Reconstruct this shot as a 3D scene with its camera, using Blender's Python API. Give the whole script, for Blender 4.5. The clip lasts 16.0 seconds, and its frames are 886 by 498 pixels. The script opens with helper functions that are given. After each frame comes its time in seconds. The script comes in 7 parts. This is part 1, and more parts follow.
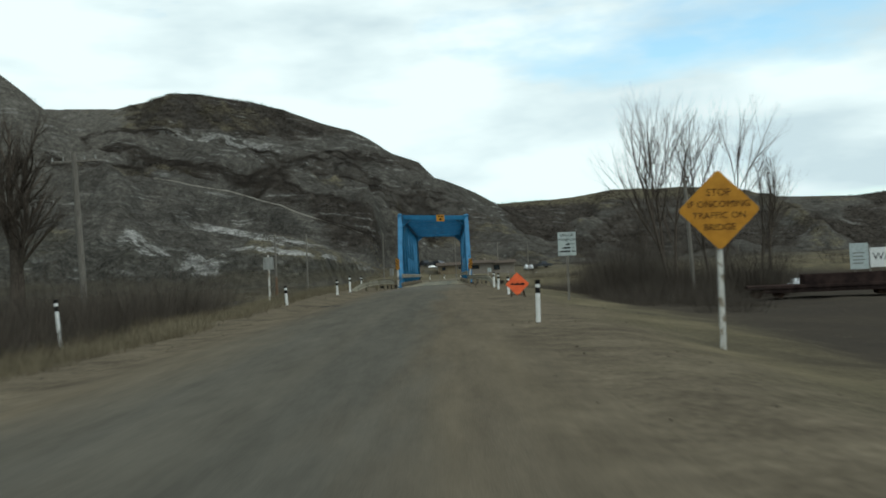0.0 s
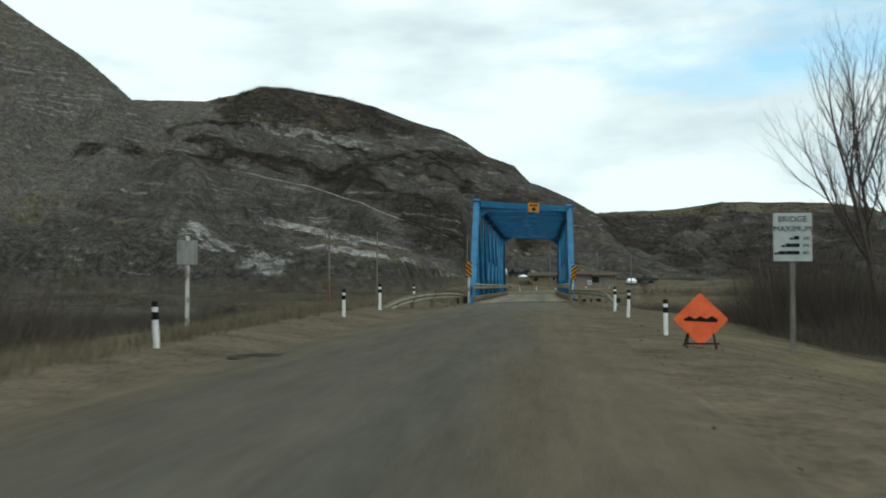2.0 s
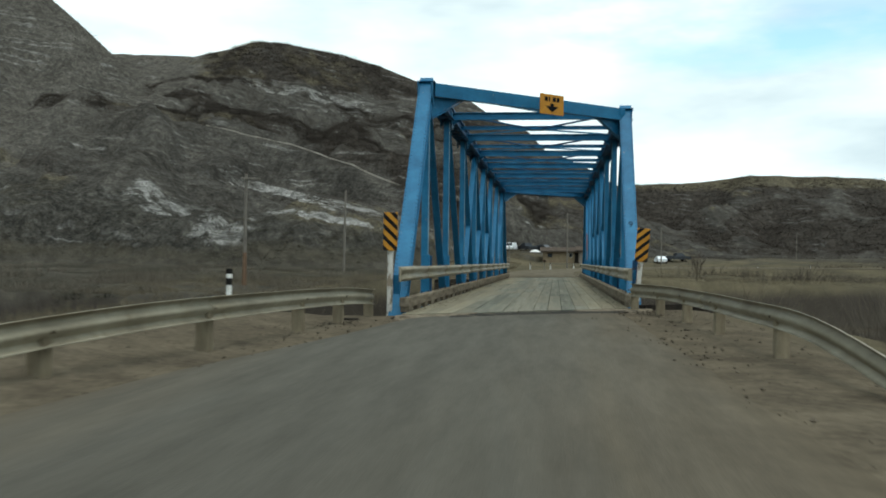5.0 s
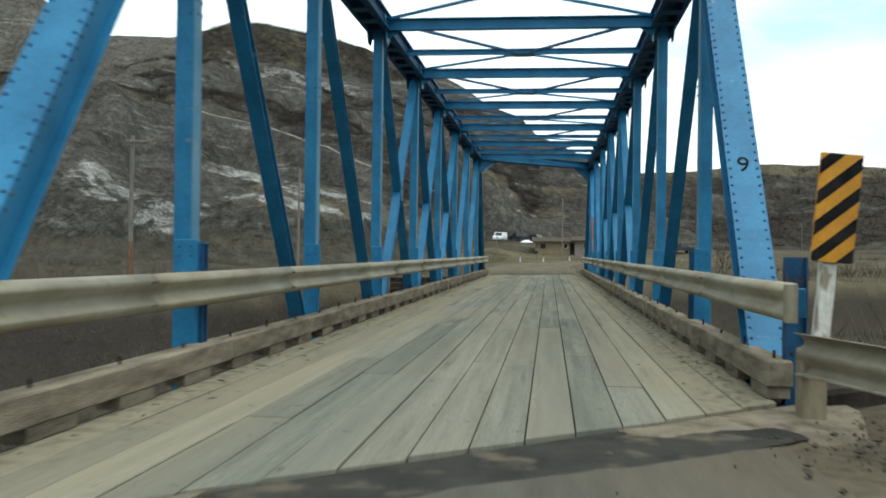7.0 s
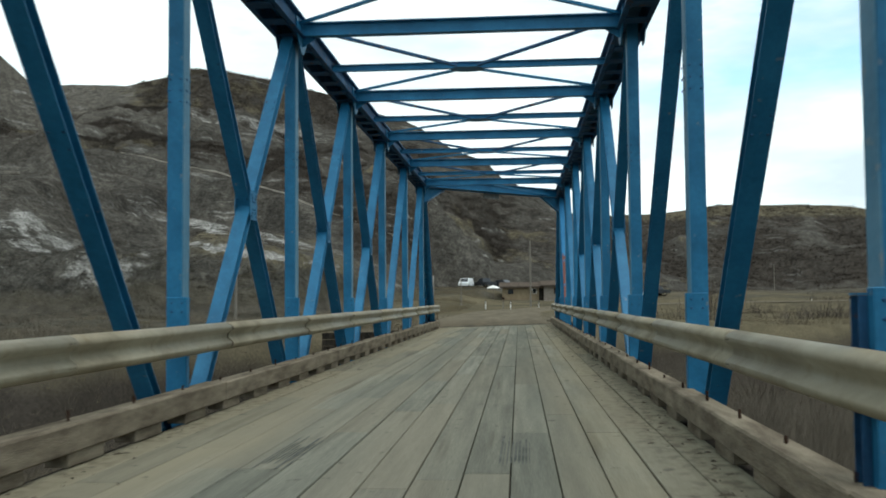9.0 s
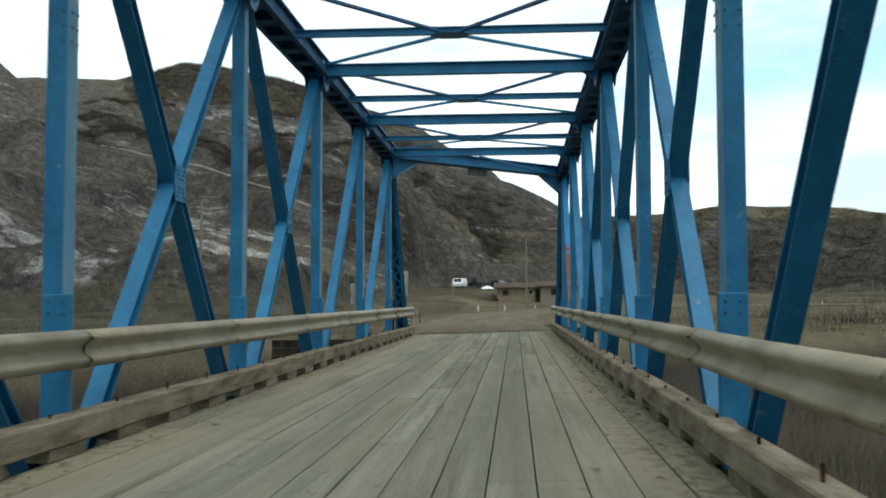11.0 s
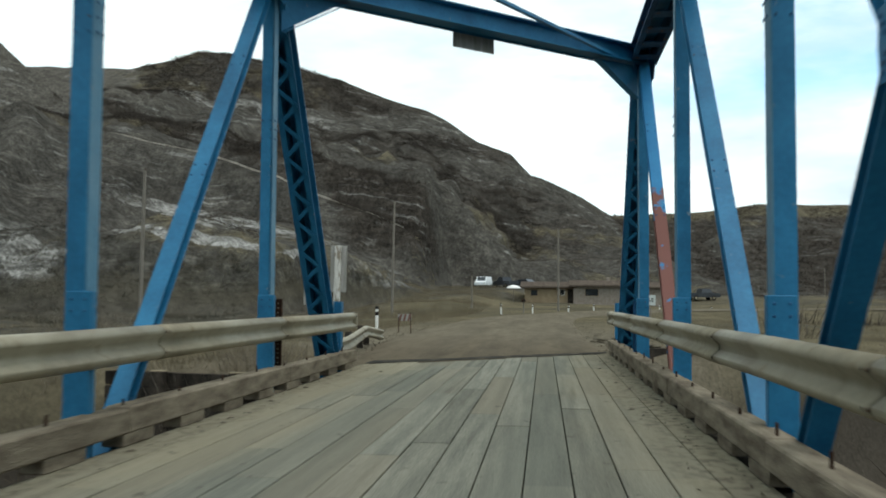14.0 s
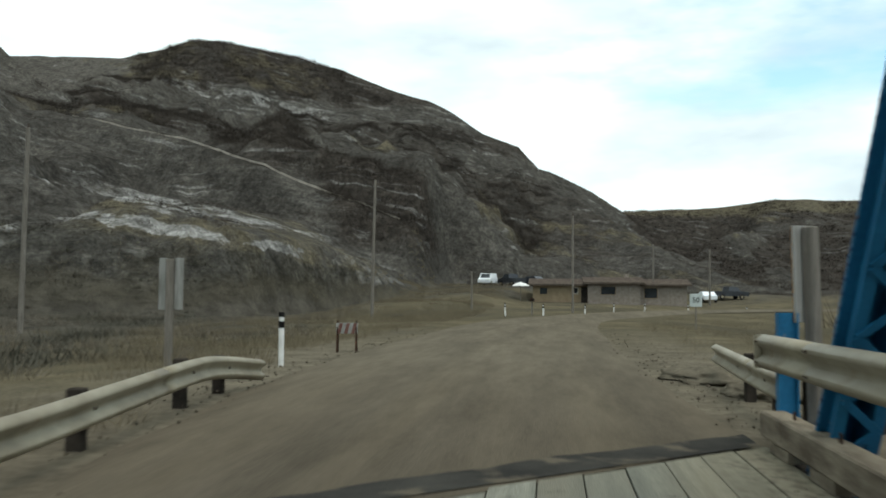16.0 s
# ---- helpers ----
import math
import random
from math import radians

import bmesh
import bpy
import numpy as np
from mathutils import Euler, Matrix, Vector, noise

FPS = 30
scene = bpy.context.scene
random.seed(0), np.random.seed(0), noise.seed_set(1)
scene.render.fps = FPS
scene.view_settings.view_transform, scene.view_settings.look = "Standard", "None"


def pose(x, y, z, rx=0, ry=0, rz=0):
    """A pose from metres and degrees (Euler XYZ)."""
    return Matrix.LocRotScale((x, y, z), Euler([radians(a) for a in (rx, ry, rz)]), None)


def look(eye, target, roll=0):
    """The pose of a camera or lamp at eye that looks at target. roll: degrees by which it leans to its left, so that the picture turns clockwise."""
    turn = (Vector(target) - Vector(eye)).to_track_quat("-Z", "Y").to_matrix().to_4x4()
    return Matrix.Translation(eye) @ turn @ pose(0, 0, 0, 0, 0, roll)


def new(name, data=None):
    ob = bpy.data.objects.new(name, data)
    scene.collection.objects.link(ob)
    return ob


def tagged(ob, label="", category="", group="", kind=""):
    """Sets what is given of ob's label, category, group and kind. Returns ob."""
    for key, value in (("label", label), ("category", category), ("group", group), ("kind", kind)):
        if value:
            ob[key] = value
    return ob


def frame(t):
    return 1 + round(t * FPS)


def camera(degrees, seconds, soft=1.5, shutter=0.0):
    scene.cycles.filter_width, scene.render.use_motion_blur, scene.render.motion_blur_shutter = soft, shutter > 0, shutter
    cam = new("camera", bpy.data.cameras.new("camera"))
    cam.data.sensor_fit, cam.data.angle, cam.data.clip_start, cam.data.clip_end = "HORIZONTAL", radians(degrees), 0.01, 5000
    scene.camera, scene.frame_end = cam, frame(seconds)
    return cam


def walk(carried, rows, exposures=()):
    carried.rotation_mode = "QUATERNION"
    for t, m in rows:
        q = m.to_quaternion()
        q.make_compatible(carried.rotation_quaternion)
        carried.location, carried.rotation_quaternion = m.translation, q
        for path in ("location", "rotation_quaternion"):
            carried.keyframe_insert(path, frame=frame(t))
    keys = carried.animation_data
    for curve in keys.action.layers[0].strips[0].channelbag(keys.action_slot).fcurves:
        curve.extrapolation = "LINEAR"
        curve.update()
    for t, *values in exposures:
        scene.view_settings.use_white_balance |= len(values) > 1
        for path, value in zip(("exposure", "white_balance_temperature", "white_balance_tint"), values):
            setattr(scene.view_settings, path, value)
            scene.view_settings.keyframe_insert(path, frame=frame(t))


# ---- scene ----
cam = camera(50.0, 16.0, soft=1.8, shutter=0.35)
PATH = [
    (0, (1.118, -70.416, 0.684), (1.105, -68.417, 0.740), -2.80),
    (0.5, (1.188, -64.263, 0.678), (1.128, -62.265, 0.739), -2.10),
    (1, (1.189, -58.836, 0.711), (1.064, -56.841, 0.771), -2.20),
    (1.5, (1.128, -53.583, 0.762), (0.944, -51.593, 0.849), -1.40),
    (2, (1.008, -48.462, 0.811), (0.800, -46.474, 0.890), -0.30),
    (2.5, (0.966, -43.349, 0.887), (0.734, -41.364, 0.960), -0.30),
    (3, (0.874, -38.335, 0.909), (0.633, -36.351, 0.984), 0.30),
    (3.5, (0.788, -33.363, 0.959), (0.534, -31.380, 1.012), 0.60),
    (4, (0.700, -28.945, 0.956), (0.461, -26.960, 1.007), 0.40),
    (4.2, (0.702, -26.905, 0.994), (0.466, -24.919, 1.037), 0.10),
    (6.3, (0.598, -7.549, 1.168), (0.362, -5.563, 1.171), 1.93),
    (6.5, (0.598, -6.146, 1.185), (0.362, -4.160, 1.177), 1.35),
    (7, (0.625, -2.983, 1.170), (0.403, -0.995, 1.175), 0.75),
    (7.5, (0.630, -0.488, 1.183), (0.428, 1.502, 1.175), 0.71),
    (8, (0.730, 1.608, 1.181), (0.556, 3.600, 1.223), -0.44),
    (8.5, (0.810, 3.470, 1.193), (0.623, 5.456, 1.339), 1.31),
    (8.8, (0.843, 4.555, 1.180), (0.676, 6.544, 1.306), 0.51),
    (9, (0.885, 5.292, 1.210), (0.727, 7.283, 1.315), -0.48),
    (11.5, (1.012, 14.670, 1.199), (0.860, 16.662, 1.306), 0.01),
    (12, (1.020, 16.989, 1.217), (0.849, 18.979, 1.320), -0.17),
    (12.5, (1.010, 19.488, 1.214), (0.820, 21.476, 1.321), 0.11),
    (13, (0.984, 22.169, 1.221), (0.781, 24.156, 1.322), 0.30),
    (13.5, (0.984, 24.921, 1.217), (0.774, 26.908, 1.321), 0.39),
    (14, (0.949, 27.855, 1.201), (0.737, 29.840, 1.308), 0.39),
    (14.5, (0.920, 30.926, 1.163), (0.702, 32.912, 1.267), 0.84),
    (15, (0.865, 34.103, 1.189), (0.644, 36.088, 1.291), 0.80),
    (15.5, (0.729, 37.639, 1.199), (0.501, 39.624, 1.302), 0.92),
    (16, (0.588, 41.259, 1.263), (0.360, 43.244, 1.367), 0.43),
]
walk(cam, [(t, look(eye, target, roll)) for t, eye, target, roll in PATH],
     [(0, -0.28, 6350, 7), (4, -0.2, 6400, 8), (6.3, 0.17, 6400, 8.5), (7.2, 0.35, 6400, 9), (8.2, 0.33, 6400, 9), (9, 0.06, 6450, 10), (12, 0.12, 6450, 10), (16, -0.06, 6500, 10)])

# ---------------------------------------------------------------- world and light
world = bpy.data.worlds.new("world")
scene.world = world
world.use_nodes = True
SUN_UP, SUN_ROUND = radians(68), radians(150)


def build_sky():
    nt = world.node_tree
    nt.nodes.clear()
    n, l = nt.nodes.new, nt.links.new
    sky = n("ShaderNodeTexSky")
    sky.sky_type, sky.sun_disc = "NISHITA", False
    sky.sun_elevation, sky.sun_rotation = SUN_UP, SUN_ROUND
    sky.air_density, sky.dust_density = 1.0, 1.2
    coord, mapping = n("ShaderNodeTexCoord"), n("ShaderNodeMapping")
    mapping.inputs["Scale"].default_value = (1.0, 1.0, 3.2)
    mapping.inputs["Location"].default_value = (2.1, 0.7, 0.15)
    l(coord.outputs["Generated"], mapping.inputs["Vector"])
    big, fine = n("ShaderNodeTexNoise"), n("ShaderNodeTexNoise")
    big.inputs["Scale"].default_value, big.inputs["Detail"].default_value, big.inputs["Roughness"].default_value = 2.1, 6, 0.55
    fine.inputs["Scale"].default_value, fine.inputs["Detail"].default_value = 3.6, 5
    l(mapping.outputs[0], big.inputs["Vector"])
    l(mapping.outputs[0], fine.inputs["Vector"])
    cover, shade = n("ShaderNodeValToRGB"), n("ShaderNodeValToRGB")
    cover.color_ramp.elements[0].position, cover.color_ramp.elements[1].position = 0.34, 0.48
    shade.color_ramp.elements[0].position, shade.color_ramp.elements[1].position = 0.36, 0.55
    shade.color_ramp.elements[0].color, shade.color_ramp.elements[1].color = (0.80, 0.97, 1.02, 1), (1.18, 1.34, 1.33, 1)
    l(big.outputs["Fac"], cover.inputs[0])
    l(fine.outputs["Fac"], shade.inputs[0])
    blue = n("ShaderNodeMix")
    blue.data_type, blue.blend_type = "RGBA", "MULTIPLY"
    blue.inputs[0].default_value = 1.0
    blue.inputs[7].default_value = (SKY_GAIN * 0.98, SKY_GAIN * 1.12, SKY_GAIN * 0.98, 1)
    l(sky.outputs[0], blue.inputs[6])
    mix = n("ShaderNodeMix")
    mix.data_type = "RGBA"
    l(cover.outputs[0], mix.inputs[0])
    l(blue.outputs[2], mix.inputs[6])
    l(shade.outputs[0], mix.inputs[7])
    back, out = n("ShaderNodeBackground"), n("ShaderNodeOutputWorld")
    back.inputs["Strength"].default_value = SKY_STRENGTH
    l(mix.outputs[2], back.inputs["Color"])
    l(back.outputs[0], out.inputs["Surface"])


SKY_GAIN, SKY_STRENGTH = 0.27, 0.95
build_sky()
sun_data = bpy.data.lights.new("sun", "SUN")
sun_data.energy, sun_data.angle, sun_data.color = 1.5, radians(35), (1.0, 0.97, 0.93)
sun = new("sun", sun_data)
sun.matrix_world = pose(0, 0, 60, 22, 0, 30)


# ---------------------------------------------------------------- materials
def surface(name, colours, scale=3.0, rough=0.85, metal=0.0, bump=0.3, grain=40.0, contrast=(0.35, 0.65), fine_range=(0.8, 1.2), stretch=(1, 1, 1),
            per_piece=0.0, per_island=0.0, spot=None, spot_scale=6.0, spot_range=(0.62, 0.68), gloss=0.0):
    """A node material: colours blended by noise at two scales, fine relief, pieces that differ, and worn spots."""
    m = bpy.data.materials.new(name)
    m.use_nodes = True
    nt = m.node_tree
    n, l = nt.nodes.new, nt.links.new
    bsdf = nt.nodes["Principled BSDF"]
    bsdf.inputs["Roughness"].default_value, bsdf.inputs["Metallic"].default_value = rough, metal
    bsdf.inputs["Specular IOR Level"].default_value = gloss
    geo, mapping = n("ShaderNodeNewGeometry"), n("ShaderNodeMapping")
    mapping.inputs["Scale"].default_value = stretch
    l(geo.outputs["Position"], mapping.inputs["Vector"])
    coarse, fine = n("ShaderNodeTexNoise"), n("ShaderNodeTexNoise")
    coarse.inputs["Scale"].default_value, coarse.inputs["Detail"].default_value, coarse.inputs["Roughness"].default_value = scale, 6, 0.6
    fine.inputs["Scale"].default_value, fine.inputs["Detail"].default_value = grain, 3
    for node in (coarse, fine):
        l(mapping.outputs[0], node.inputs["Vector"])
    ramp = n("ShaderNodeValToRGB")
    e = ramp.color_ramp.elements
    e[0].position, e[1].position = contrast
    e[0].color, e[1].color = (*colours[0], 1), (*colours[-1], 1)
    for k, c in enumerate(colours[1:-1], 1):
        mid = e.new(contrast[0] + (contrast[1] - contrast[0]) * k / (len(colours) - 1))
        mid.color = (*c, 1)
    l(coarse.outputs["Fac"], ramp.inputs[0])
    colour = ramp.outputs[0]

    def multiply(value_socket, low, high):
        nonlocal colour
        rng, mul = n("ShaderNodeMapRange"), n("ShaderNodeMix")
        rng.inputs["To Min"].default_value, rng.inputs["To Max"].default_value = low, high
        l(value_socket, rng.inputs["Value"])
        mul.data_type, mul.blend_type = "RGBA", "MULTIPLY"
        mul.inputs[0].default_value = 1.0
        l(colour, mul.inputs[6])
        l(rng.outputs[0], mul.inputs[7])
        colour = mul.outputs[2]

    multiply(fine.outputs["Fac"], *fine_range)
    if per_piece:
        info = n("ShaderNodeObjectInfo")
        multiply(info.outputs["Random"], 1 - per_piece, 1 + per_piece)
    if per_island:
        multiply(geo.outputs["Random Per Island"], 1 - per_island, 1 + per_island)
    if spot:
        sp, sr, sm = n("ShaderNodeTexNoise"), n("ShaderNodeMapRange"), n("ShaderNodeMix")
        sp.inputs["Scale"].default_value, sp.inputs["Detail"].default_value = spot_scale, 5
        sr.inputs["From Min"].default_value, sr.inputs["From Max"].default_value = spot_range
        sm.data_type = "RGBA"
        sm.inputs[7].default_value = (*spot, 1)
        l(mapping.outputs[0], sp.inputs["Vector"])
        l(sp.outputs["Fac"], sr.inputs["Value"])
        l(sr.outputs[0], sm.inputs[0])
        l(colour, sm.inputs[6])
        colour = sm.outputs[2]
    l(colour, bsdf.inputs["Base Color"])
    if bump:
        b, add = n("ShaderNodeBump"), n("ShaderNodeMath")
        add.operation = "ADD"
        b.inputs["Strength"].default_value, b.inputs["Distance"].default_value = bump, 0.02
        l(coarse.outputs["Fac"], add.inputs[0])
        l(fine.outputs["Fac"], add.inputs[1])
        l(add.outputs[0], b.inputs["Height"])
        l(b.outputs[0], bsdf.inputs["Normal"])
    return m


BLUE = surface("blue_bridge_paint", [(0.010, 0.103, 0.205), (0.014, 0.129, 0.25), (0.021, 0.158, 0.295)], 1.6, 0.5, grain=25, bump=0.08,
               spot=(0.16, 0.20, 0.24), spot_scale=9, spot_range=(0.68, 0.76), per_piece=0.05, gloss=0.25)
# paler grey-blue for the roadway side of the verticals
BLUE_PALE = surface("pale_grey_blue_paint", [(0.055, 0.165, 0.255), (0.085, 0.205, 0.295), (0.12, 0.235, 0.315)], 1.2, 0.55, grain=25, bump=0.08,
                    spot=(0.20, 0.23, 0.25), spot_scale=7, spot_range=(0.62, 0.74), gloss=0.25)
# blue darkened for the shade inside the chords; the rust spots are real
BLUE_DARK = surface("shaded_dirty_blue_steel", [(0.010, 0.045, 0.10), (0.02, 0.09, 0.19)], 3, 0.7, bump=0.15, spot=(0.09, 0.05, 0.03), spot_scale=7, gloss=0.2)
GALV = surface("dusty_galvanised_steel", [(0.195, 0.165, 0.112), (0.258, 0.226, 0.158), (0.310, 0.276, 0.200)], 1.3, 0.55, 0.25, bump=0.06, grain=18,
               spot=(0.20, 0.16, 0.10), spot_scale=5, spot_range=(0.60, 0.72), gloss=0.3, per_piece=0.06)
RAIL_POST = surface("weathered_post_timber", [(0.16, 0.13, 0.09), (0.26, 0.22, 0.15)], 3, 0.9, stretch=(3, 3, 0.6), bump=0.4, per_piece=0.15)


def plank_material():
    """Boards between grey-green and tan, greyer under the wheels, dirt trodden in along the kerbs."""
    m = surface("worn_deck_plank", [(0.140, 0.139, 0.114), (0.176, 0.173, 0.140), (0.215, 0.210, 0.168)], 1.2, 0.85, stretch=(7.0, 0.3, 1), grain=16, fine_range=(0.66, 1.34),
                bump=0.35, per_piece=0.18, spot=(0.085, 0.08, 0.062), spot_scale=0.8, spot_range=(0.60, 0.76))
    nt = m.node_tree
    n, l = nt.nodes.new, nt.links.new
    bsdf = nt.nodes["Principled BSDF"]
    was = bsdf.inputs["Base Color"].links[0].from_socket
    geo, sep, info = n("ShaderNodeNewGeometry"), n("ShaderNodeSeparateXYZ"), n("ShaderNodeObjectInfo")
    l(geo.outputs["Position"], sep.inputs[0])

    def noise(scale, stretch, detail=5):
        t, mp = n("ShaderNodeTexNoise"), n("ShaderNodeMapping")
        t.inputs["Scale"].default_value, t.inputs["Detail"].default_value = scale, detail
        mp.inputs["Scale"].default_value = stretch
        l(geo.outputs["Position"], mp.inputs["Vector"])
        l(mp.outputs[0], t.inputs["Vector"])
        return t.outputs["Fac"]

    def ranged(v, a, b, lo=0.0, hi=1.0):
        r = n("ShaderNodeMapRange")
        for key, value in zip(("From Min", "From Max", "To Min", "To Max"), (a, b, lo, hi)):
            r.inputs[key].default_value = value
        l(v, r.inputs["Value"])
        return r.outputs[0]

    def op(kind, a, b):
        k = n("ShaderNodeMath")
        k.operation = kind
        for i, v in enumerate((a, b)):
            if isinstance(v, (int, float)):
                k.inputs[i].default_value = v
            else:
                l(v, k.inputs[i])
        return k.outputs[0]

    def blend(fac, a, colour):
        x = n("ShaderNodeMix")
        x.data_type = "RGBA"
        x.inputs[7].default_value = (*colour, 1)
        l(fac, x.inputs[0])
        l(a, x.inputs[6])
        return x.outputs[2]

    second = n("ShaderNodeMath")
    second.operation = "FRACT"
    l(op("MULTIPLY", info.outputs["Random"], 37.0), second.inputs[0])
    side = op("ABSOLUTE", sep.outputs["X"], 0.0)
    outer = ranged(op("ADD", side, ranged(noise(1.1, (1, 0.25, 1)), 0, 1, -0.8, 0.8)), 1.1, 1.9, 0, 0.75)
    colour = blend(op("MULTIPLY", ranged(second.outputs[0], 0.3, 0.9), 0.5), was, (0.205, 0.180, 0.132))
    colour = blend(op("MULTIPLY", outer, ranged(info.outputs["Random"], 0, 1, 0.45, 1.0)), colour, (0.236, 0.206, 0.138))
    wheel = op("MULTIPLY", ranged(op("ABSOLUTE", op("SUBTRACT", side, 0.85), 0.0), 0.62, 0.2), ranged(noise(0.8, (2, 0.12, 1)), 0.35, 0.6))
    colour = blend(op("MULTIPLY", wheel, 0.55), colour, (0.118, 0.123, 0.102))
    trodden = op("MULTIPLY", ranged(op("ADD", op("ADD", side, op("MULTIPLY", sep.outputs["X"], 0.06)), ranged(noise(2.2, (1, 0.5, 1)), 0, 1, -0.5, 0.5)), 1.85, 2.25), ranged(noise(9.0, (1, 0.7, 1), 6), 0.46, 0.62))
    colour = blend(op("MULTIPLY", trodden, 0.55), colour, (0.075, 0.062, 0.045))
    drops = ranged(noise(5.5, (1, 0.8, 1), 4), 0.66, 0.72, 0, 0.55)
    colour = blend(drops, colour, (0.07, 0.065, 0.052))
    l(colour, bsdf.inputs["Base Color"])
    return m


PLANK = plank_material()
CURB = surface("dirty_curb_timber", [(0.115, 0.094, 0.07), (0.175, 0.146, 0.108), (0.24, 0.203, 0.15)], 2.5, 0.9, stretch=(3, 0.6, 3), bump=0.5, per_piece=0.12)
DARK_TIMBER = surface("creosoted_timber", [(0.018, 0.016, 0.014), (0.05, 0.042, 0.034)], 3, 0.85, bump=0.5, per_piece=0.2)
POLE = surface("weathered_pole_wood", [(0.128, 0.114, 0.096), (0.205, 0.187, 0.160)], 5, 0.9, stretch=(4, 4, 0.4), bump=0.3)
WHITE = surface("white_plastic", [(0.62, 0.61, 0.57), (0.78, 0.77, 0.74)], 6, 0.5, bump=0.04, gloss=0.3)
WHITE_SIGN = surface("white_sign_face", [(0.36, 0.40, 0.38), (0.46, 0.50, 0.48)], 3, 0.5, bump=0.02, gloss=0.3)
WHITE_WOOD = surface("peeling_white_post", [(0.46, 0.445, 0.40), (0.60, 0.58, 0.53)], 5, 0.8, stretch=(2, 2, 0.7), bump=0.3, spot=(0.25, 0.21, 0.16),
                     spot_scale=6, spot_range=(0.52, 0.58))
BLACK = surface("black_paint", [(0.010, 0.010, 0.010), (0.022, 0.021, 0.02)], 8, 0.6, bump=0.03)
YELLOW = surface("amber_sign_face", [(0.40, 0.17, 0.012), (0.52, 0.235, 0.02)], 4, 0.5, bump=0.02, gloss=0.3)
ORANGE = surface("orange_sign_face", [(0.62, 0.085, 0.02), (0.74, 0.12, 0.03)], 4, 0.5, bump=0.02, gloss=0.3)
SIGN_BACK = surface("weathered_grey_board", [(0.17, 0.17, 0.15), (0.30, 0.30, 0.28)], 3, 0.8, stretch=(4, 4, 0.5), bump=0.2)
PLYWOOD = surface("bleached_plywood_back", [(0.23, 0.225, 0.20), (0.36, 0.35, 0.325)], 4, 0.85, stretch=(5, 5, 0.5), bump=0.2)
STEEL_DARK = surface("dark_rusty_steel", [(0.025, 0.016, 0.012), (0.06, 0.036, 0.026)], 2.5, 0.8, bump=0.3, spot=(0.11, 0.05, 0.03))
ROOT_WOOD = surface("reddish_split_wood", [(0.12, 0.075, 0.048), (0.19, 0.125, 0.085)], 5, 0.9, stretch=(4, 4, 0.5), bump=0.3)
RED_WHITE = surface("faded_barricade_red", [(0.115, 0.055, 0.046), (0.175, 0.10, 0.083)], 5, 0.7, bump=0.1)
BARK = surface("grey_brown_bark", [(0.055, 0.043, 0.034), (0.11, 0.09, 0.072)], 6, 0.95, stretch=(3, 3, 0.7), bump=0.6, per_island=0.15)
BRUSH = surface("leafless_brush_twigs", [(0.058, 0.048, 0.039), (0.095, 0.080, 0.064)], 0.5, 0.95, bump=0, per_island=0.25)
WILLOW = surface("pale_willow_stems", [(0.095, 0.082, 0.064), (0.155, 0.134, 0.104)], 0.5, 0.95, bump=0, per_island=0.3)
STRAW = surface("dry_straw_grass", [(0.120, 0.100, 0.066), (0.185, 0.155, 0.103)], 0.4, 0.95, bump=0, per_island=0.25)
SAGE = surface("sagebrush_leaves", [(0.066, 0.062, 0.048), (0.11, 0.104, 0.082)], 0.2, 0.95, bump=0, per_island=0.25)
HILL_BRUSH = surface("dark_hillside_brush", [(0.040, 0.034, 0.029), (0.066, 0.056, 0.046)], 0.1, 0.95, bump=0, per_island=0.25)
TYRE_MARK = surface("dark_tyre_mark", [(0.075, 0.08, 0.072), (0.13, 0.132, 0.112)], 5, 0.85, bump=0.1)
ROOF = surface("brown_roof_shingle", [(0.062, 0.050, 0.041), (0.104, 0.084, 0.068)], 2, 0.9, bump=0.4, grain=12)
TAN_WALL = surface("tan_stucco", [(0.19, 0.145, 0.092), (0.25, 0.195, 0.128)], 1.5, 0.9, bump=0.2)
STONE_WALL = surface("grey_brick_cladding", [(0.17, 0.145, 0.12), (0.25, 0.215, 0.18)], 3, 0.9, bump=0.4)
GLASS_DARK = surface("dark_window_glass", [(0.012, 0.014, 0.016), (0.03, 0.034, 0.038)], 1, 0.08, bump=0, gloss=0.5)
CAR_WHITE = surface("white_car_paint", [(0.72, 0.74, 0.75), (0.8, 0.82, 0.83)], 2, 0.3, bump=0, gloss=0.5)
CAR_DARK = surface("dark_car_paint", [(0.014, 0.016, 0.02), (0.03, 0.034, 0.04)], 2, 0.3, bump=0, gloss=0.5)
RUBBER = surface("black_rubber", [(0.012, 0.012, 0.012), (0.025, 0.025, 0.025)], 8, 0.85, bump=0.1)
RUST_CAR = surface("rusted_wagon_steel", [(0.020, 0.014, 0.013), (0.045, 0.030, 0.026)], 1.5, 0.85, bump=0.3)
DIRT = surface("brown_clods", [(0.06, 0.05, 0.037), (0.115, 0.097, 0.072)], 3, 0.95, bump=0.3, per_island=0.3)
ROPE_PALE = surface("pale_trodden_path", [(0.24, 0.215, 0.18), (0.36, 0.33, 0.28)], 0.6, 0.95, bump=0.2)


